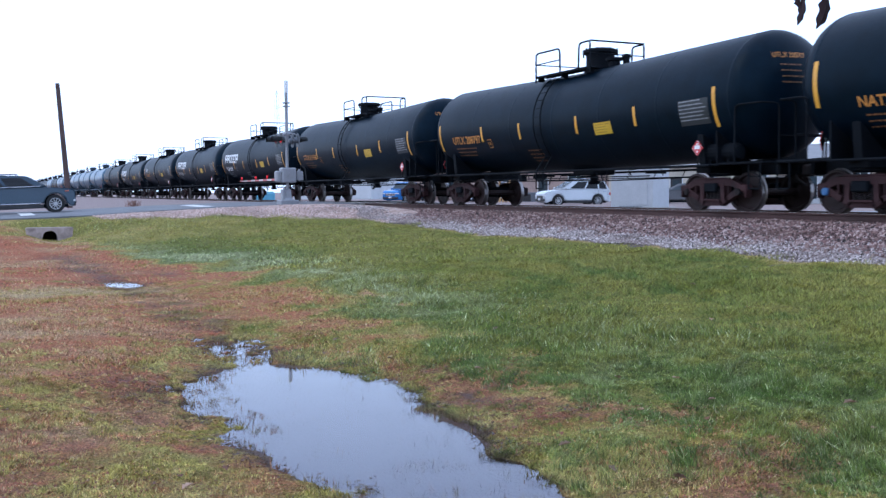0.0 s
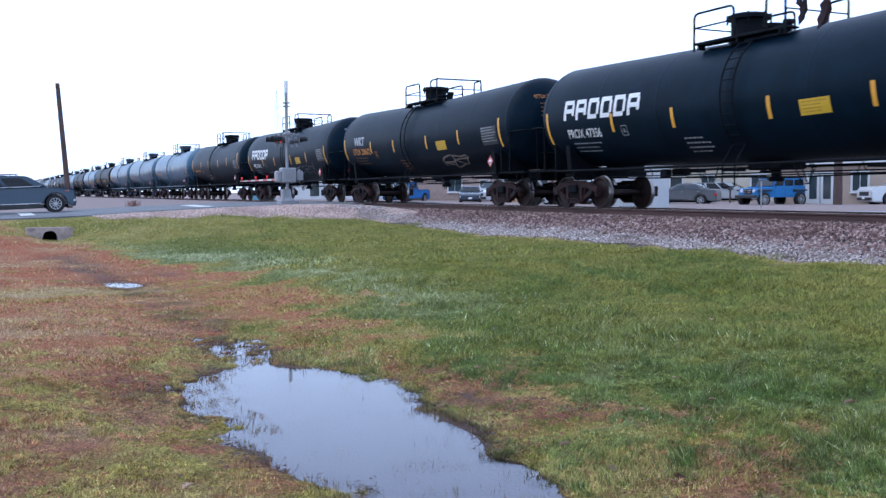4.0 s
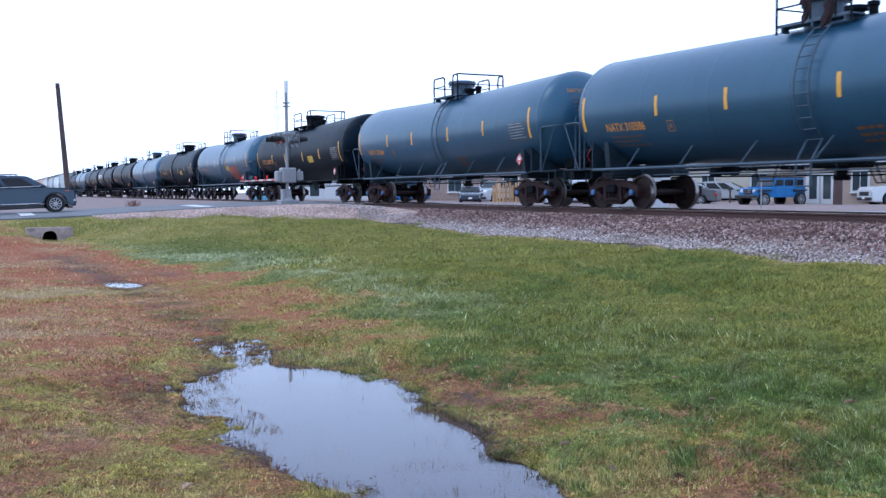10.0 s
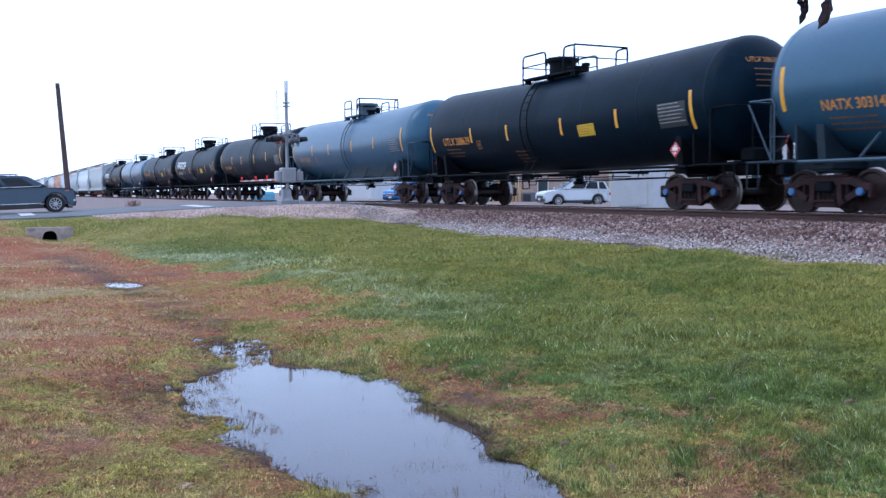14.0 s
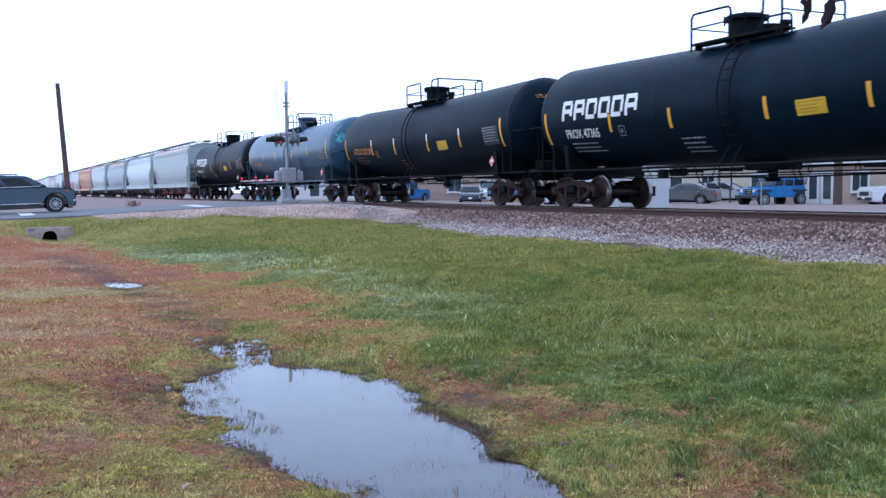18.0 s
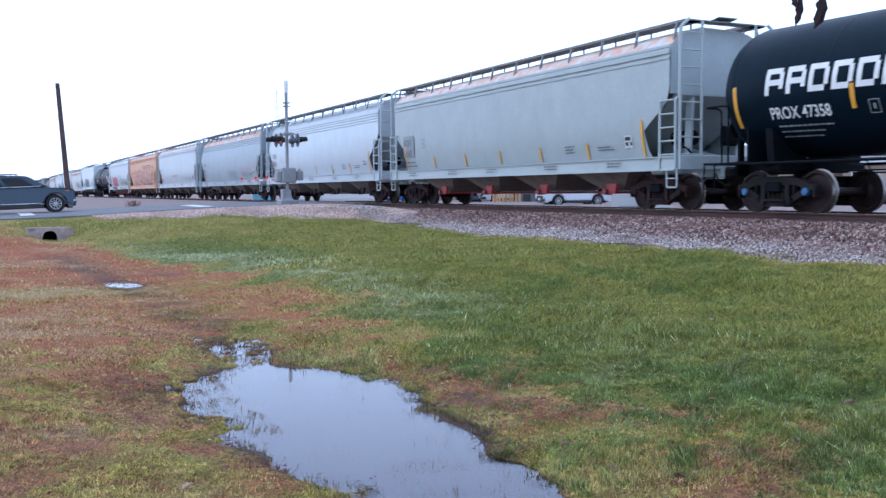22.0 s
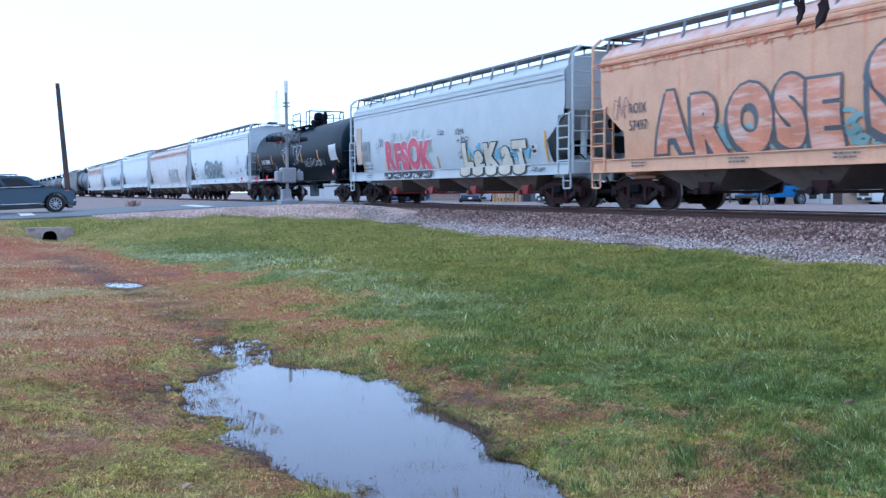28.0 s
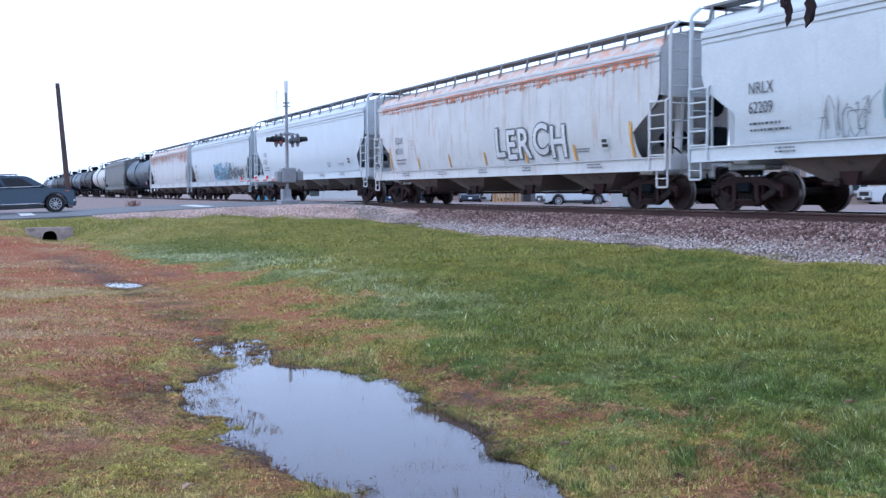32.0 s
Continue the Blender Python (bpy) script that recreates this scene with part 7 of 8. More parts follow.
for k in range(9):
    bm = bmesh.new()
    x = -0.7 - 0.72 * k
    box(bm, x - 0.36, -0.3, 1.0, 0.718, 0.04, 0.095 - 0.005 * k, 0.008)
    part("gate_arm", bm, ARM_RED if k % 2 == 0 else ARM_WHITE, signal, "red arm section" if k % 2 == 0 else "white arm section")
for k, x in enumerate((-2.2, -4.2, -6.9)):
    bm = bmesh.new()
    rod(bm, (x, -0.3, 1.06), (x, -0.3, 1.14), 0.03, 8)
    lathe(bm, [(0.035, 0), (0.045, 0.02), (0.045, 0.08), (0.0, 0.1)], 12, Matrix.Translation((x, -0.3, 1.11)))
    part("arm_lamp", bm, LENS_RED, signal, "small red lamp on the arm")

# ---------------------------------------------------------------- poles, posts, tower, wires
POLE_WOOD = surf("weathered_pole_wood", (0.085, 0.052, 0.047), 0.85, var=0.3, scale=2, dirt=(0.06, 0.045, 0.04), amount=0.5, streak=True, bump=0.4)
pole = thing("utility_pole", "bare leaning weathered wooden pole with no wires", "pole", at=pose(-61.5, 4.86, 0.95, 3.7, -0.6, 0))
part("shaft", rod(bmesh.new(), (0, 0, -0.3), (0, 0, 7.35), 0.17, 14, 0.12), POLE_WOOD, pole)
bm = bmesh.new()
for z in (1.4, 3.0, 5.2, 6.1):
    rod(bm, (0.1, -0.1, z), (0.2, -0.2, z), 0.012, 6)
part("step_bolts", bm, IRON, pole)
brown = thing("utility_pole", "thick dark brown wooden pole beside the tan building", "pole", at=pose(-41.0, 45.6, 0.725))
part("shaft", rod(bmesh.new(), (0, 0, -0.2), (0, 0, 4.2), 0.27, 14, 0.22), POLE_WOOD, brown)
post = thing("marker_post", "slim galvanised marker post by the street", "post", at=pose(-36.2, 35.0, 0.74))
part("shaft", rod(bmesh.new(), (0, 0, -0.1), (0, 0, 1.3), 0.035, 10), GALV_POST, post)
part("cap", box(bmesh.new(), 0, 0, 1.33, 0.1, 0.04, 0.14, 0.01), GALV_POST, post)
mail = thing("mailbox", "small mailbox on a wooden post at the street", "mailbox", at=pose(-52.0, 47.4, 0.725, 0, 0, 30))
part("post", box(bmesh.new(), 0, 0, 0.5, 0.1, 0.1, 1.0, 0.01), POLE_WOOD, mail)
bm = bmesh.new()
prism(bm, [(-0.1, 0), (0.1, 0), (0.1, 0.16), (0.06, 0.23), (-0.06, 0.23), (-0.1, 0.16)], -0.25, 0.25, "y")
for v in bm.verts:
    v.co.z += 1.0
part("box", bm, LAMP_BLACK, mail)

# the fading by haze and glare is put into the steel's pale colour
STEEL = surf("haze_paled_steel", (0.72, 0.77, 0.8), 0.6, var=0.1, bump=0.0)
tower = thing("transmission_tower", "distant grey lattice transmission tower", "pylon", at=pose(-745, 214, -9, 0, 0, 35))
bm = bmesh.new()
levels = [(0, 8.0), (24, 5.4), (46, 3.2), (63, 1.5), (84, 1.2), (91, 0.2)]
for (z0, w0), (z1, w1) in zip(levels, levels[1:]):
    for sx, sy in ((1, 1), (1, -1), (-1, -1), (-1, 1)):
        rod(bm, (sx * w0, sy * w0, z0), (sx * w1, sy * w1, z1), 0.09, 4)
        tx, ty = (sx, -sy) if sx * sy > 0 else (-sx, sy)
        rod(bm, (sx * w0, sy * w0, z0), (tx * w1, ty * w1, z1), 0.06, 4)
        rod(bm, (tx * w0, ty * w0, z0), (sx * w1, sy * w1, z1), 0.06, 4)
part("lattice", bm, STEEL, tower)
for z, w in ((69, 6.5), (77, 5.5), (84, 4.5)):
    bm = bmesh.new()
    for s in (-1, 1):
        rod(bm, (s * 1.0, 0, z), (s * w, 0, z + 0.6), 0.1, 4)
        rod(bm, (s * 1.0, 0, z + 2.4), (s * w, 0, z + 0.6), 0.08, 4)
        rod(bm, (s * w, 0, z + 0.6), (s * w, 0, z - 1.4), 0.12, 4)
    part("crossarm", bm, STEEL, tower)

# ---------------------------------------------------------------- vehicles
TYRE = surf("tyre_rubber", (0.016, 0.016, 0.017), 0.85, var=0.2, bump=0.1)
RIM = surf("alloy_rim", (0.45, 0.46, 0.48), 0.35, metal=0.7, var=0.1, bump=0.0)
TRIM = surf("black_plastic_trim", (0.02, 0.021, 0.023), 0.6, var=0.2, bump=0.05)
GLASS = glass("tinted_car_glass", (0.02, 0.024, 0.03))
CLEAR_GLASS = glass("pale_car_glass", (0.10, 0.13, 0.15))
HEAD = surf("headlamp_glass", (0.6, 0.62, 0.65), 0.15, var=0.1, bump=0.0)
TAIL = surf("tail_lamp_red", (0.45, 0.02, 0.02), 0.2, var=0.1, bump=0.0)
CHROME = surf("chrome", (0.6, 0.6, 0.62), 0.15, metal=1.0, var=0.05, bump=0.0)


def paint(name, col, rough=0.22):
    return surf(name, col, rough, metal=0.15, var=0.06, scale=0.8, bump=0.01, dirt=[c * 0.8 + 0.02 for c in col], amount=0.3)


def wheel(car, x, y, r, w, rims=RIM):
    """A tyre with its rim: ten spokes, hub and dish."""
    s = -1 if y < 0 else 1
    turn = Matrix.Translation((x, y, r)) @ Matrix.Rotation(radians(-90 * s), 4, "X")
    bm = lathe(bmesh.new(), [(r * 0.66, -w / 2), (r * 0.93, -w / 2), (r, -w * 0.36), (r, w * 0.36), (r * 0.93, w / 2), (r * 0.66, w / 2), (r * 0.64, 0.0), (r * 0.66, -w / 2)], 28, turn)
    t = part("wheel", bm, TYRE, car, "black tyre on an alloy rim")
    bm = bmesh.new()
    lathe(bm, [(r * 0.67, w * 0.42), (r * 0.67, w * 0.47), (r * 0.6, w * 0.47), (r * 0.58, w * 0.3)], 24, turn)
    for k in range(10):
        a = k * math.tau / 10
        m = turn @ Matrix.Rotation(a, 4, "Z")
        bmesh.ops.create_cube(bm, size=1, matrix=m @ Matrix.Translation((r * 0.36, 0, w * 0.4)) @ Matrix.Diagonal((r * 0.52, r * 0.1, 0.02, 1)))
    lathe(bm, [(r * 0.14, w * 0.38), (r * 0.14, w * 0.45), (0.0, w * 0.46)], 12, turn)
    part("rim", bm, rims, t)
    part("brake_disc", lathe(bmesh.new(), [(r * 0.6, w * 0.22), (0.0, w * 0.22)], 20, turn), UNDER, t)


def vehicle(name, label, category, at, coat, L, W, wb, r, body, house, glazing, roof_in=0.2, glass_mat=GLASS, cladding=False, grille=TRIM, shift=0.0, rims=RIM, bars_on=False):
    """body: (x, z) outline above the sills from tail to nose; house: outline of the cabin (rear foot, rear top, front top, front foot);
    glazing: share along the cabin at which each side window starts and ends."""
    car = thing(name, label, category, at=at)
    low = 0.30 * r + 0.12
    def arch(cx):
        return [(cx + (r + 0.07) * math.cos(a), r + (r + 0.07) * math.sin(a)) for a in [radians(200 - 22 * k) for k in range(11)] if r + (r + 0.07) * math.sin(a) > low]
    fx, rx = wb / 2 + shift, -wb / 2 + shift
    outline = [(-L / 2, low + 0.12)] + [(-L / 2 + 0.12, low)] + arch(rx) + arch(fx) + [(L / 2 - 0.15, low), (L / 2, low + 0.14)] + body[::-1]
    bm = prism(bmesh.new(), outline, -W / 2, W / 2, "y")
    side = [e for e in bm.edges if abs(e.verts[0].co.y - e.verts[1].co.y) < 1e-6]
    bmesh.ops.bevel(bm, geom=side, offset=0.055, segments=2, affect="EDGES")
    for v in bm.verts:
        nose = abs(v.co.x) / (L / 2)
        if nose > 0.8:
            v.co.y *= 1 - 0.12 * (nose - 0.8) / 0.2
    part("body", shade_smooth(done("body", bm, coat), 40), None, car)
    (x0, z0), (x1, z1), (x2, z2), (x3, z3) = house
    yb, yt = W / 2 - 0.05, W / 2 - roof_in
    bm = bmesh.new()
    pts = [(x0, z0, yb), (x1, z1, yt), ((x1 + x2) / 2, max(z1, z2) + 0.05, yt - 0.03), (x2, z2, yt), (x3, z3, yb)]
    l = [bm.verts.new((x, -y, z)) for x, z, y in pts]
    q = [bm.verts.new((x, y, z)) for x, z, y in pts]
    for k in range(4):
        bm.faces.new((l[k], l[k + 1], q[k + 1], q[k]))
    bm.faces.new(l[::-1])
    bm.faces.new(q)
    bm.faces.new((l[0], q[0], q[4], l[4]))
    bmesh.ops.recalc_face_normals(bm, faces=bm.faces[:])
    bmesh.ops.bevel(bm, geom=[e for e in bm.edges], offset=0.04, segments=2, affect="EDGES")
    part("cabin", shade_smooth(done("cabin", bm, coat), 40), None, car)

    def spot(u, v, s):
        lo, hi = x0 + (x3 - x0) * u, x1 + (x2 - x1) * u
        x = lo + (hi - lo) * v
        z = (z0 + (z3 - z0) * u) * (1 - v) + (z1 + (z2 - z1) * u) * v
        return (x, s * (yb + (yt - yb) * v + 0.008), z)
    for s in (-1, 1):
        for u0, u1 in glazing:
            bm = bmesh.new()
            f = bm.faces.new([bm.verts.new(spot(u, v, s)) for u, v in ((u0, 0.1), (u1, 0.1), (u1 - 0.01, 0.86), (u0 + 0.015, 0.86))])
            bmesh.ops.solidify(bm, geom=[f], thickness=0.012)
            part("side_window", bm, glass_mat, car)
    for (xa, za), (xb, zb), nm in (((x3, z3), (x2, z2), "windscreen"), ((x0, z0), (x1, z1), "rear_window")):
        bm = bmesh.new()
        out = 0.015 if nm == "windscreen" else -0.015
        a, b = Vector((xa, 0, za)), Vector((xb, 0, zb))
        p0, p1 = a.lerp(b, 0.1), a.lerp(b, 0.88)
        f = bm.faces.new([bm.verts.new(p) for p in ((p0.x + out, -yb + 0.1, p0.z + 0.012), (p0.x + out, yb - 0.1, p0.z + 0.012), (p1.x + out, yt - 0.08, p1.z + 0.012), (p1.x + out, -yt + 0.08, p1.z + 0.012))])
        bmesh.ops.solidify(bm, geom=[f], thickness=0.01)
        part(nm, bm, glass_mat, car)
    belt = body[-1][1]
    nose_z = min(z for x, z in body if x > L / 2 - 0.35)
    for s in (-1, 1):
        part("headlamp", box(bmesh.new(), L / 2 - 0.09, s * (W / 2 - 0.26), nose_z - 0.1, 0.16, 0.34, 0.13, 0.03), HEAD, car, "clear headlamp")
        part("tail_lamp", box(bmesh.new(), -L / 2 + 0.09, s * (W / 2 - 0.2), body[0][1] - 0.14, 0.16, 0.26, 0.2, 0.03), TAIL, car, "red tail lamp")
        part("mirror", box(bmesh.new(), x3 - 0.25, s * (W / 2 + 0.08), z3 + 0.08, 0.14, 0.22, 0.15, 0.04), coat, car)
        for x in (fx, rx):
            wheel(car, x, s * (W / 2 - 0.12), r, 0.24, rims)
    part("grille", box(bmesh.new(), L / 2 - 0.03, 0, nose_z - 0.22, 0.08, W * 0.56, 0.26, 0.03), grille, car)
    part("front_bumper", box(bmesh.new(), L / 2 - 0.06, 0, low + 0.2, 0.16, W * 0.86, 0.2, 0.05), TRIM if cladding else coat, car)
    part("number_plate", box(bmesh.new(), L / 2 + 0.03, 0, low + 0.24, 0.02, 0.3, 0.14), WHITE, car, "plain pale plate")
    part("underbody", box(bmesh.new(), 0, 0, low + 0.04, L * 0.86, W * 0.8, 0.14), UNDER, car)
    if cladding:
        for s in (-1, 1):
            part("sill_cladding", box(bmesh.new(), shift, s * (W / 2 + 0.005), low + 0.06, wb - 2 * r - 0.2, 0.05, 0.16, 0.02), TRIM, car)
    if bars_on:
        for s in (-1, 1):
            part("roof_rail", pipe(bmesh.new(), [(x1 + 0.1, s * (yt - 0.05), z1 + 0.02), (x1 + 0.2, s * (yt - 0.05), z1 + 0.1), (x2 - 0.4, s * (yt - 0.05), z2 + 0.1), (x2 - 0.3, s * (yt - 0.05), z2 + 0.03)], 0.02, 6, 0.05), CHROME, car)
    for s in (-1, 1):
        for u0, u1 in glazing[:2]:
            x = x0 + (x3 - x0) * (u0 + 0.04)
            part("door_handle", box(bmesh.new(), x + 0.1, s * (W / 2 + 0.012), z0 - 0.12, 0.2, 0.03, 0.035, 0.01), CHROME, car)
            part("door_gap", box(bmesh.new(), x0 + (x3 - x0) * u0 - 0.02, s * (W / 2 - 0.004), (z0 + low) / 2 + 0.05, 0.012, 0.012, (z0 - low) * 0.78), TRIM, car)
    return car


SUV_BODY = [(-2.3, 1.0), (-2.28, 1.12), (1.14, 1.10), (1.85, 1.05), (2.2, 1.0), (2.29, 0.9), (2.3, 0.6)]
SUV_HOUSE = ((-2.2, 1.1), (-2.0, 1.64), (0.36, 1.62), (1.2, 1.10))
lake = vehicle("suv", "dark blue-grey family suv waiting on the road by the crossing", "car", pose(-46.0, 1.56, 0.905, 0, 0, 90) @ pose(0, 0, 0, 0, -2.0, 0), paint("dark_blue_grey_car_paint", (0.022, 0.048, 0.075), 0.16),
               4.6, 1.95, 2.9, 0.385, SUV_BODY, SUV_HOUSE, ((0.05, 0.2), (0.23, 0.5), (0.53, 0.87)), cladding=True, bars_on=True)
part("window_trim", pipe(bmesh.new(), [(-2.3, -0.95, 1.14), (1.0, -0.95, 1.16)], 0.014, 6), CHROME, lake, "chrome strip below the windows")
part("lower_trim", pipe(bmesh.new(), [(-1.0, -0.995, 0.42), (1.0, -0.995, 0.42)], 0.02, 6), CHROME, lake, "chrome strip along the sill")
part("turn_lamp", box(bmesh.new(), 1.92, -0.94, 0.92, 0.2, 0.06, 0.04, 0.01), SPRAY_ORANGE, lake, "amber side marker")

LOT = 0.725
vehicle("suv", "silver-white suv parked beyond the track", "car", pose(-54.75, 36.13, LOT, 0, 0, 260), paint("silver_white_car_paint", (0.50, 0.53, 0.56)), 4.8, 1.9, 2.85, 0.37,
        [(-2.38, 0.95), (-2.32, 1.1), (1.0, 1.1), (1.85, 1.02), (2.25, 0.93), (2.38, 0.8)], ((-2.3, 1.08), (-2.0, 1.68), (0.15, 1.72), (1.15, 1.12)), ((0.05, 0.22), (0.25, 0.52), (0.55, 0.86)), cladding=True, bars_on=True)
vehicle("sedan", "dark grey sedan parked at the street beyond the track", "car", pose(-51.6, 42.9, LOT, 0, 0, 217), paint("dark_grey_car_paint", (0.115, 0.12, 0.13)), 4.8, 1.85, 2.75, 0.35,
        [(-2.38, 0.85), (-2.3, 1.0), (-1.6, 1.05), (1.0, 0.98), (1.9, 0.86), (2.3, 0.76), (2.4, 0.66)], ((-1.75, 1.02), (-1.05, 1.43), (0.15, 1.45), (1.1, 0.98)), ((0.1, 0.47), (0.5, 0.86)), glass_mat=CLEAR_GLASS)
vehicle("minivan", "silver minivan parked with its tail to the street", "car", pose(-58.6, 52.9, LOT, 0, 0, 38), paint("silver_car_paint", (0.30, 0.31, 0.32)), 5.0, 1.95, 3.0, 0.34,
        [(-2.48, 0.95), (-2.45, 1.1), (1.3, 1.02), (2.1, 0.9), (2.4, 0.78), (2.48, 0.66)], ((-2.44, 1.08), (-2.2, 1.62), (0.4, 1.64), (1.6, 1.0)), ((0.04, 0.28), (0.31, 0.58), (0.61, 0.84)))

# ---- a boxy open-road car with flat panels
JEEP = paint("bright_blue_car_paint", (0.006, 0.165, 0.42), 0.35)
jeep = thing("off_roader", "bright blue boxy off-road car with black fenders and hood roof", "car", at=pose(-44.75, 44.15, LOT, 0, 0, 270))
bm = bmesh.new()
prism(bm, [(-1.95, 0.6), (-1.95, 1.2), (0.55, 1.2), (0.65, 1.17), (1.9, 1.1), (1.95, 0.95), (1.95, 0.62), (1.5, 0.55), (-1.5, 0.55)], -0.78, 0.78, "y")
part("body", bm, JEEP, jeep)
for s in (-1, 1):
    part("fender", box(bmesh.new(), 1.45, s * 0.86, 0.98, 1.0, 0.3, 0.09, 0.03), TRIM, jeep)
    part("fender", box(bmesh.new(), -1.45, s * 0.86, 0.98, 1.0, 0.3, 0.09, 0.03), TRIM, jeep)
    part("door", box(bmesh.new(), 0.15, s * 0.785, 0.9, 0.78, 0.04, 0.56, 0.02), JEEP, jeep)
    part("door", box(bmesh.new(), -0.68, s * 0.785, 0.9, 0.72, 0.04, 0.56, 0.02), JEEP, jeep)
    part("side_window", box(bmesh.new(), 0.12, s * 0.745, 1.44, 0.60, 0.03, 0.36, 0.02), GLASS, jeep)
    part("side_window", box(bmesh.new(), -0.64, s * 0.745, 1.44, 0.66, 0.03, 0.36, 0.02), GLASS, jeep)
    part("rear_quarter", box(bmesh.new(), -1.45, s * 0.745, 1.45, 0.72, 0.03, 0.36, 0.02), GLASS, jeep, "dark rear side pane")
    part("headlamp", rod(bmesh.new(), (1.95, s * 0.52, 0.95), (2.0, s * 0.52, 0.95), 0.1, 14), HEAD, jeep)
    part("mirror", box(bmesh.new(), 0.6, s * 0.9, 1.3, 0.08, 0.16, 0.2, 0.03), TRIM, jeep)
    for x in (-1.47, 1.47):
        wheel(jeep, x, s * 0.82, 0.42, 0.28)
bm = prism(bmesh.new(), [(-1.93, 1.18), (-1.88, 1.72), (0.40, 1.72), (0.66, 1.18)], -0.735, 0.735, "y")
bmesh.ops.bevel(bm, geom=bm.edges[:], offset=0.035, segments=2, affect="EDGES")
part("cabin", bm, JEEP, jeep)
part("roof", box(bmesh.new(), -0.74, 0, 1.755, 2.34, 1.46, 0.09, 0.04), TRIM, jeep, "black hard top")
part("windscreen", box(bmesh.new(), 0.56, 0, 1.45, 0.03, 1.3, 0.46, 0.01, Matrix.Rotation(radians(-25.5), 4, "Y")), GLASS, jeep)
part("rear_window", box(bmesh.new(), -1.925, 0, 1.46, 0.03, 1.2, 0.36, 0.01), GLASS, jeep)
part("grille", box(bmesh.new(), 1.97, 0, 0.9, 0.05, 0.7, 0.32, 0.02), TRIM, jeep)
part("front_bumper", box(bmesh.new(), 2.12, 0, 0.6, 0.24, 1.7, 0.2, 0.04), TRIM, jeep)
part("spare_wheel", lathe(bmesh.new(), [(0, -0.1), (0.38, -0.1), (0.41, 0.0), (0.38, 0.1), (0, 0.1)], 20, Matrix.Translation((-2.1, 0, 1.0)) @ Matrix.Rotation(radians(90), 4, "Y")), TYRE, jeep)
for k in range(7):
    part("grille_slot", box(bmesh.new(), 2.0, -0.27 + 0.09 * k, 0.92, 0.02, 0.035, 0.24), CHROME, jeep)
part("bonnet_scoop", box(bmesh.new(), 1.2, 0, 1.16, 0.9, 0.8, 0.06, 0.02), JEEP, jeep)


def pickup(label, at, coat, dark_grille):
    """A crew-cab pickup with an open bed."""
    p = vehicle("pickup_truck", label, "car", at, coat, 5.9, 2.0, 3.65, 0.41,
                [(-2.93, 1.1), (-2.9, 1.22), (-0.72, 1.22), (-0.7, 1.24), (1.1, 1.24), (1.9, 1.2), (2.75, 1.14), (2.93, 0.95)],
                ((-0.78, 1.2), (-0.6, 1.9), (0.62, 1.92), (1.25, 1.24)), ((0.07, 0.45), (0.49, 0.86)), roof_in=0.2, glass_mat=CLEAR_GLASS, cladding=True, grille=dark_grille)
    part("bed_liner", box(bmesh.new(), -1.85, 0, 1.226, 1.9, 1.66, 0.02), TRIM, p)
    part("tailgate_strip", box(bmesh.new(), -2.95, 0, 1.1, 0.03, 1.6, 0.06), TRIM, p)
    return p


pickup("blue pickup truck parked beyond the crossing", pose(-86.6, 37.8, LOT, 0, 0, -56), paint("blue_pickup_paint", (0.02, 0.17, 0.46)), CHROME)
pickup("white pickup truck parked by the tan building", pose(-39.9, 50.5, LOT, 0, 0, 248), paint("white_pickup_paint", (0.6, 0.62, 0.64)), TRIM)
pickup("white work truck parked by the brick building", pose(-77.0, 42.5, LOT, 0, 0, -62), paint("white_truck_paint", (0.58, 0.61, 0.65)), TRIM)
vehicle("sedan", "dark blue-grey sedan parked beyond the track", "car", pose(-73.2, 37.9, LOT, 0, 0, -28), paint("slate_car_paint", (0.045, 0.055, 0.075)), 4.7, 1.85, 2.75, 0.34,
        [(-2.33, 0.85), (-2.25, 1.0), (-1.6, 1.05), (1.0, 0.98), (1.9, 0.86), (2.25, 0.76), (2.35, 0.66)], ((-1.75, 1.02), (-1.05, 1.43), (0.15, 1.45), (1.1, 0.98)), ((0.1, 0.47), (0.5, 0.86)))

# ---------------------------------------------------------------- cabinet, pallets, buildings
CABINET = surf("pale_aluminium_cabinet", (0.46, 0.48, 0.50), 0.5, metal=0.2, var=0.06, dirt=(0.36, 0.37, 0.38), amount=0.35, streak=True, bump=0.03)
hut = thing("signal_cabinet", "pale aluminium railway signal hut on a concrete slab", "cabinet", at=pose(-41.8, 31.85, 0.76, 0, 0, 24))
part("slab", box(bmesh.new(), 0, 0, 0.05, 3.0, 2.3, 0.14, 0.02), CONCRETE, hut)
part("casing", box(bmesh.new(), 0, 0, 1.3, 2.5, 1.8, 2.4, 0.02), CABINET, hut)
part("roof", box(bmesh.new(), 0, 0, 2.54, 2.65, 1.95, 0.1, 0.03), CABINET, hut)
part("door", box(bmesh.new(), 0.5, -0.92, 1.2, 0.9, 0.03, 1.95, 0.01), CABINET, hut)
part("vent", box(bmesh.new(), 0.1, -0.925, 2.15, 0.3, 0.03, 0.2, 0.01), TRIM, hut, "dark vent")
for k in range(7):
    part("bolt_block", box(bmesh.new(), -0.5 + 0.2 * k, -1.17, 0.1, 0.12, 0.08, 0.16, 0.02), SPRAY_GREY, hut)
PALLET = surf("fresh_pallet_wood", (0.42, 0.25, 0.12), 0.75, var=0.25, scale=3, bump=0.2, vary=0.25)
stack = thing("lumber_rack", "upright planks of pale orange wood in a rack", "lumber", at=pose(-68.2, 38.6, LOT, 0, 0, 35))
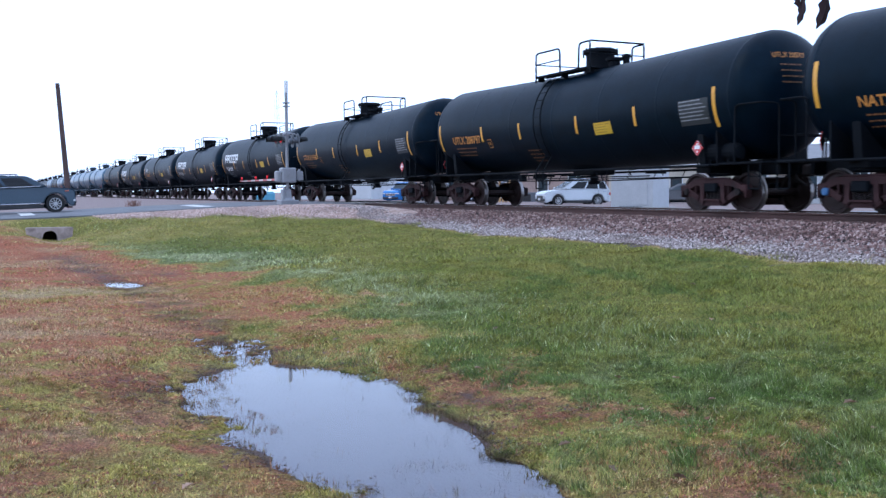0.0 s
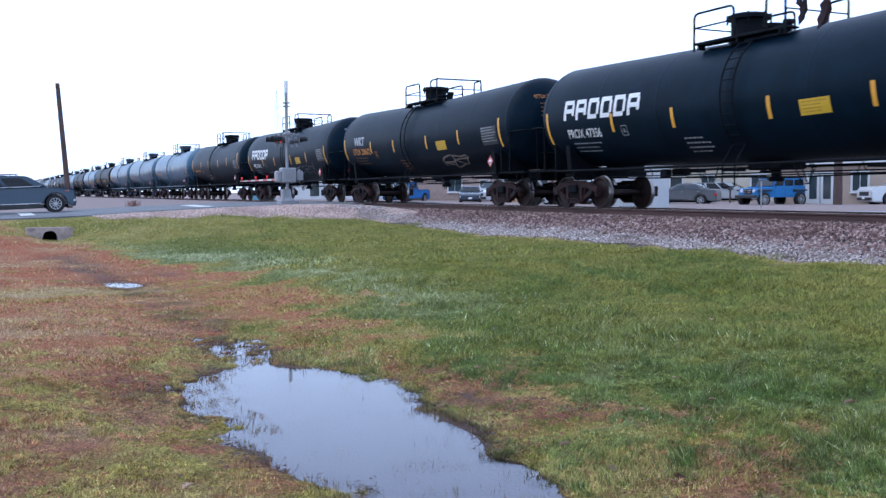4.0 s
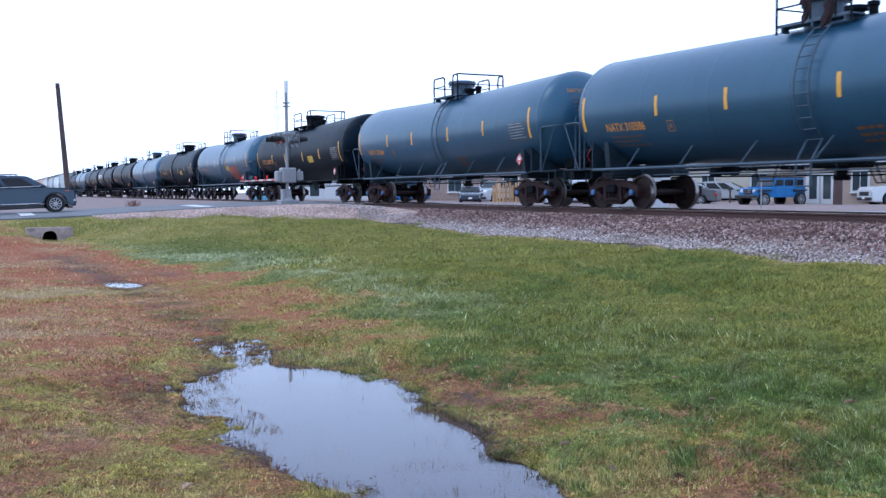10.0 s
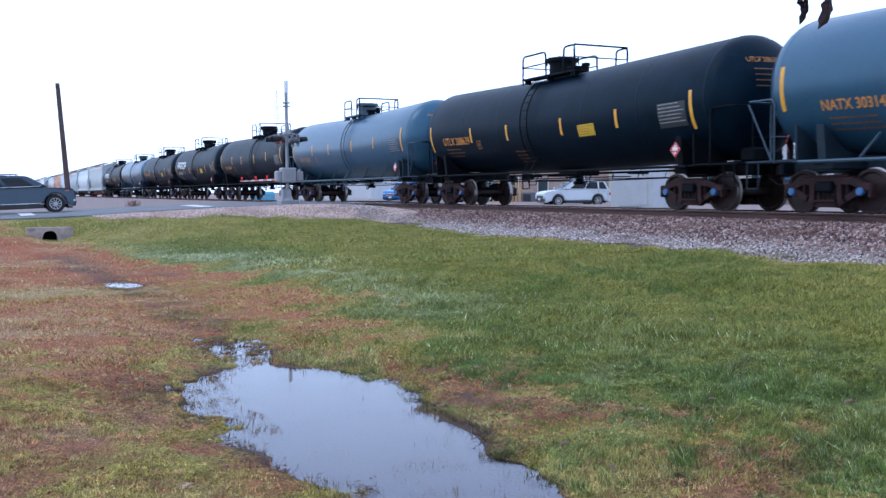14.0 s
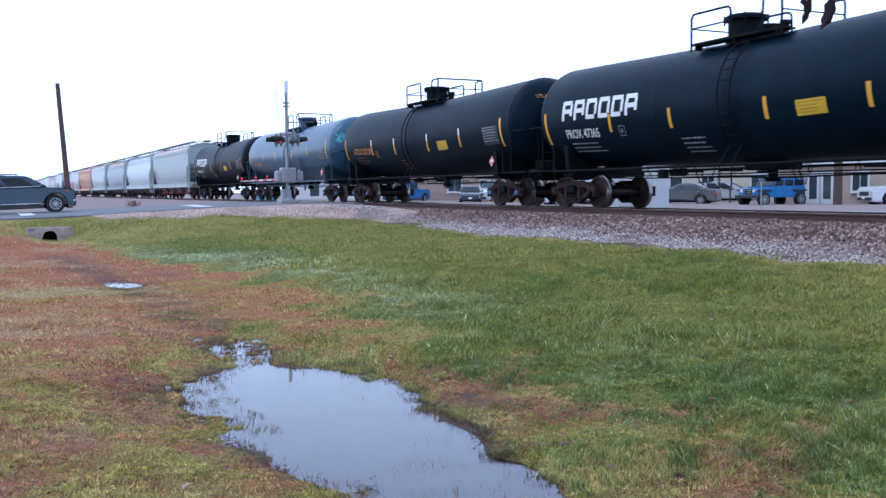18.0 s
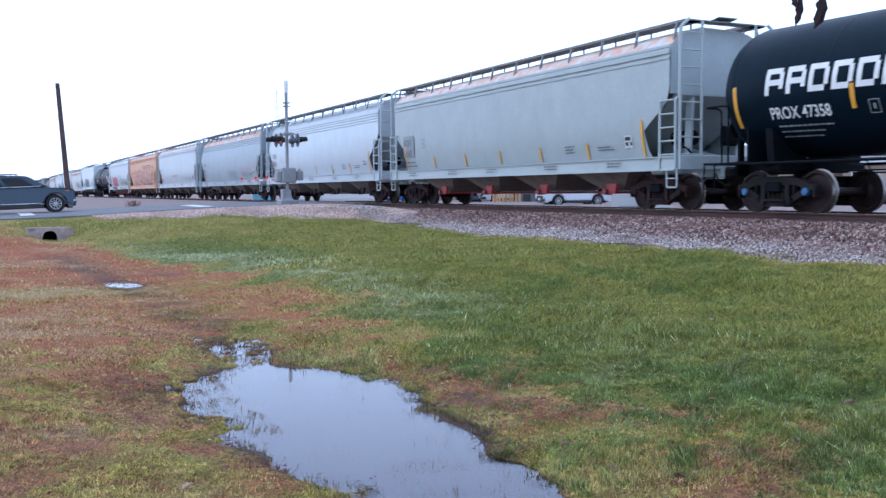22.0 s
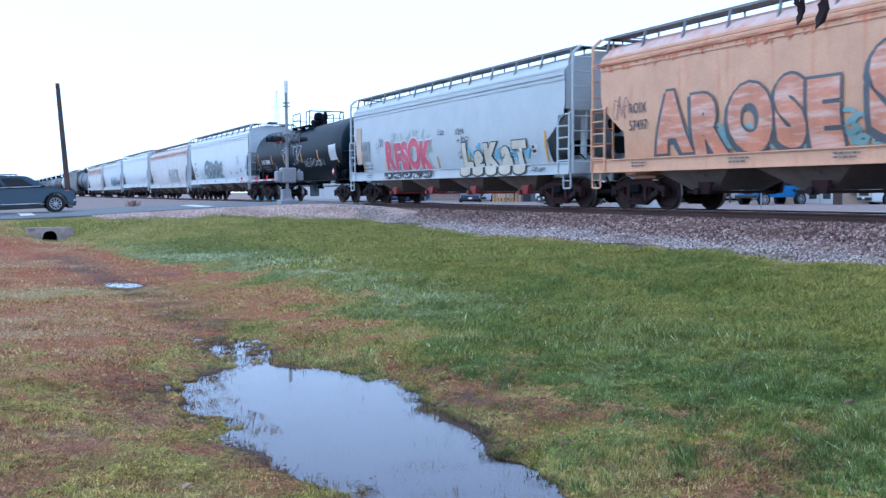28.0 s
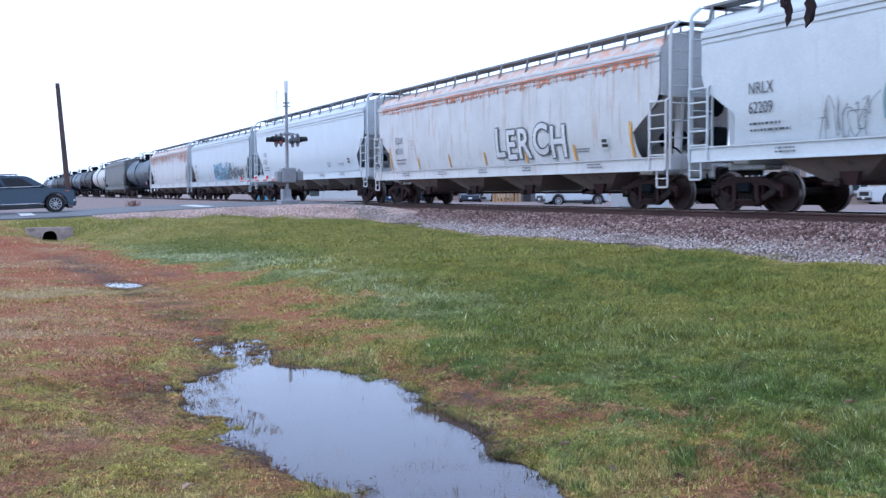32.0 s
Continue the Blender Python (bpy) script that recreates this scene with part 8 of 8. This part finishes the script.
for k in range(9):
    part("plank", box(bmesh.new(), -1.2 + 0.3 * k, random.uniform(-0.1, 0.1), 0.75 + 0.1 * (k % 3), 0.2, 0.05, 1.5 + 0.2 * (k % 3), 0.01), PALLET, stack)
part("rail", box(bmesh.new(), 0, 0.08, 0.9, 2.8, 0.06, 0.12, 0.01), PALLET, stack)
unit = thing("air_unit", "low dark grey equipment unit on the ground", "equipment", at=pose(-70.5, 41.8, LOT, 0, 0, 35))
part("casing", box(bmesh.new(), 0, 0, 0.45, 1.7, 0.9, 0.9, 0.04), SPRAY_GREY, unit)
part("fan_guard", box(bmesh.new(), 0.3, -0.46, 0.45, 0.7, 0.03, 0.6, 0.02), TRIM, unit)

TAN = surf("tan_siding", (0.42, 0.32, 0.26), 0.8, var=0.08, dirt=(0.33, 0.25, 0.2), amount=0.35, streak=True, bump=0.1)
CREAM = surf("cream_siding", (0.55, 0.49, 0.40), 0.8, var=0.07, dirt=(0.42, 0.38, 0.31), amount=0.35, streak=True, bump=0.1)
BRICK = surf("pinkish_brick_wall", (0.33, 0.24, 0.21), 0.85, var=0.15, scale=3, dirt=(0.25, 0.19, 0.17), amount=0.4, bump=0.3)
SHED = surf("white_metal_siding", (0.52, 0.55, 0.58), 0.5, var=0.06, dirt=(0.4, 0.42, 0.44), amount=0.35, streak=True, bump=0.05)
ROOFING = surf("grey_shingle_roofing", (0.22, 0.22, 0.23), 0.85, var=0.15, scale=2, bump=0.4)
PANE = glass("house_window_glass", (0.05, 0.07, 0.08), 0.06)
FRAME_W = surf("white_painted_frame", (0.6, 0.62, 0.63), 0.5, var=0.06, bump=0.02)


def building(name, label, at, w, d, h, wall, windows=(), doors=(), roof=ROOFING, gable=True, rise=1.1, eave=0.45):
    """A low building: walls, roof with eaves, windows with frames and panes, doors. Its front is on -y."""
    b = thing(name, label, "building", at=at)
    part("wall", box(bmesh.new(), 0, 0, h / 2 - 0.2, w, d, h + 0.4), wall, b)
    if gable:
        part("roof", prism(bmesh.new(), [(-d / 2 - eave, h - 0.1), (0, h + rise), (d / 2 + eave, h - 0.1), (d / 2 + eave, h + 0.06), (0, h + rise + 0.18), (-d / 2 - eave, h + 0.06)], -w / 2 - eave, w / 2 + eave, "x"), roof, b)
        for s in (-1, 1):
            part("gable", prism(bmesh.new(), [(-d / 2, h), (0, h + rise), (d / 2, h)], s * (w / 2 - 0.05) - 0.05, s * (w / 2 - 0.05) + 0.05, "x"), wall, b)
    else:
        part("roof", box(bmesh.new(), 0, 0, h + 0.1, w + 2 * eave, d + 2 * eave, 0.28, 0.03), roof, b)
    part("fascia", box(bmesh.new(), 0, -d / 2 - eave - 0.03, h - 0.02, w + 2 * eave, 0.05, 0.2), FRAME_W, b)
    for x, z, ww, hh in windows:
        f = part("window", box(bmesh.new(), x, -d / 2 - 0.03, z, ww + 0.2, 0.08, hh + 0.2, 0.01), FRAME_W, b)
        for s in (-1, 1):
            part("pane", box(bmesh.new(), x + s * ww / 4, -d / 2 - 0.075, z, ww / 2 - 0.05, 0.02, hh - 0.06), PANE, f)
        part("sill", box(bmesh.new(), x, -d / 2 - 0.1, z - hh / 2 - 0.12, ww + 0.3, 0.14, 0.06, 0.01), FRAME_W, f)
    for x, ww, hh, coat in doors:
        f = part("door", box(bmesh.new(), x, -d / 2 - 0.03, hh / 2, ww + 0.16, 0.08, hh + 0.1, 0.01), FRAME_W, b)
        part("door_leaf", box(bmesh.new(), x, -d / 2 - 0.075, hh / 2, ww, 0.03, hh, 0.01), coat, f)
        part("door_pane", box(bmesh.new(), x, -d / 2 - 0.095, hh * 0.55, ww * 0.6, 0.02, hh * 0.7), PANE, f)
    return b


building("house", "tan low building with white doors and a window under grey eaves", pose(-41.0, 55.5, LOT, 0, 0, 33), 19, 9, 2.7, TAN,
         ((-4.7, 1.5, 0.9, 1.2), (-2.0, 1.5, 0.9, 1.2), (2.9, 1.5, 1.3, 1.2), (6.4, 1.5, 1.3, 1.2)), ((-7.45, 0.75, 2.05, FRAME_W), (-6.62, 0.75, 2.05, FRAME_W), (-0.2, 0.9, 2.05, TAN)))
building("house", "cream house with small windows and a grey roof", pose(-62.5, 58.0, LOT, 0, 0, 36), 20, 9, 3.05, CREAM,
         ((-7.0, 1.6, 1.0, 1.2), (-1.6, 1.6, 1.0, 1.2), (2.4, 1.6, 1.2, 1.2), (6.6, 1.6, 1.0, 1.2)), ((-4.2, 0.95, 2.05, TRIM), (4.6, 0.95, 2.05, FRAME_W)), rise=1.5)
building("commercial_building", "pinkish brick commercial building with a flat roof", pose(-84, 50.5, LOT, 0, 0, 30), 24, 10, 3.85, BRICK,
         ((-6.0, 1.7, 1.6, 1.4), (0.5, 1.7, 1.6, 1.4), (7.5, 1.7, 1.6, 1.4)), ((-2.5, 1.0, 2.1, TRIM), (4.0, 1.0, 2.1, TRIM)), gable=False)
building("shed", "white metal shed beyond the crossing", pose(-118, 44, LOT, 0, 0, 22), 15, 8, 3.4, SHED, (), ((-3.0, 3.0, 2.6, SHED),), roof=SHED, gable=False)
TARP = surf("light_blue_tarp", (0.10, 0.34, 0.46), 0.6, var=0.15, bump=0.2)
tarp = thing("covered_stack", "stack of goods under a light blue tarp", "stack", at=pose(-97.5, 26.5, LOT, 0, 0, 12))
part("tarp", box(bmesh.new(), 0, 0, 0.55, 2.2, 1.6, 1.15, 0.2), TARP, tarp)
SHRUB = surf("dry_red_weed", (0.24, 0.12, 0.09), 0.9, var=0.3, bump=0.2)
weed = thing("dry_weed", "clump of dry reddish weed by the road", "weed", at=pose(-52.6, 7.3, 1.05))
rnd = random.Random(5)
for k in range(70):
    a, l, bx, by = rnd.uniform(0, math.tau), rnd.uniform(0.12, 0.36), rnd.gauss(0, 0.14), rnd.gauss(0, 0.16)
    bm = bmesh.new()
    pipe(bm, [(bx, by, -0.05), (bx + 0.15 * math.cos(a) * l, by + 0.15 * math.sin(a) * l, 0.6 * l), (bx + 0.4 * math.cos(a) * l, by + 0.4 * math.sin(a) * l, l)], 0.009, 4)
    part("stalk", bm, SHRUB, weed)

# ---------------------------------------------------------------- fallen leaves and the hanging ones
DEAD = surf("dead_leaf_pale", (0.40, 0.26, 0.19), 0.7, var=0.3, bump=0.1, vary=0.4)
DARK_LEAF = surf("dead_leaf_dark_purple", (0.035, 0.014, 0.02), 0.6, var=0.4, scale=30, fine=120, bump=0.1)


def leaf_sheet(bm, length, width, curl, n=8):
    """A curled leaf blade hanging down from the origin, with thickness."""
    rows = []
    for i in range(n + 1):
        t = i / n
        w = width * math.sin(math.pi * min(1, t * 0.93 + 0.05)) ** 0.8 * (1 + 0.25 * math.sin(i * 2.3 + length * 90))
        x = curl * math.sin(t * 2.4) * length * 0.25
        rows.append([bm.verts.new((x + k * w * 0.5, abs(k) * w * 0.35 + 0.1 * curl * t * length, -t * length)) for k in (-1, -0.5, 0, 0.5, 1)])
    for a, b in zip(rows, rows[1:]):
        for k in range(4):
            bm.faces.new((a[k], a[k + 1], b[k + 1], b[k]))
    bmesh.ops.solidify(bm, geom=bm.faces[:], thickness=0.0012)
    return bm


rnd = random.Random(11)
fallen = [stored("fallen_leaf", DEAD, lambda bm: leaf_sheet(bm, 0.09, 0.05, 0.8))]
for k in range(46):
    r, a = rnd.uniform(5, 15), math.pi - TURN + radians(rnd.uniform(-25, 25))
    x, y = r * math.cos(a), r * math.sin(a)
    if float(water_edge(np.array([x]), np.array([y]))[0]) < 0.05 or y > 11:
        continue
    z = float(ground_z(np.array([x]), np.array([y]))[0])
    ob = new("fallen_leaf", fallen[0])
    ob.matrix_basis = pose(x, y, z + 0.045, 80 + rnd.uniform(-20, 20), 0, rnd.uniform(0, 360)) @ Matrix.Scale(rnd.uniform(0.6, 1.1), 4)
    tagged(ob, "curled pale brown dead leaf lying on the lawn", "leaf", "fallen leaves")

HANG = EYE + 2.2 * (AHEAD * 1700 + Vector((math.sin(TURN), math.cos(TURN), 0)) * 646 + Vector((0, 0, 1)) * 414).normalized()
LEAN = math.degrees(math.pi / 2 - TURN)
twig = thing("hanging_twig", "thin twig with three curled dark purple dead leaves", "twig", at=Matrix.Translation(HANG))
bm = bmesh.new()
pipe(bm, [(-0.03, 0, 0.10), (0.0, 0, 0.045), (0.03, 0, 0.03), (0.06, 0, 0.026)], 0.0016, 6)
pipe(bm, [(0.0, 0, 0.045), (-0.012, 0, 0.03)], 0.0012, 5)
part("stem", bm, DARK_LEAF, twig, at=Matrix.Rotation(radians(LEAN), 4, "Z"))
for x, z, l, w, c, ry in ((-0.018, 0.034, 0.066, 0.016, 0.5, 14), (0.030, 0.040, 0.080, 0.024, 0.7, 20), (-0.028, 0.032, 0.028, 0.014, -0.5, -8)):
    part("leaf", leaf_sheet(bmesh.new(), l, w, c), DARK_LEAF, twig, "curled dark dead leaf", Matrix.Rotation(radians(LEAN), 4, "Z") @ pose(x, 0, z, 0, ry, 0))


motions()
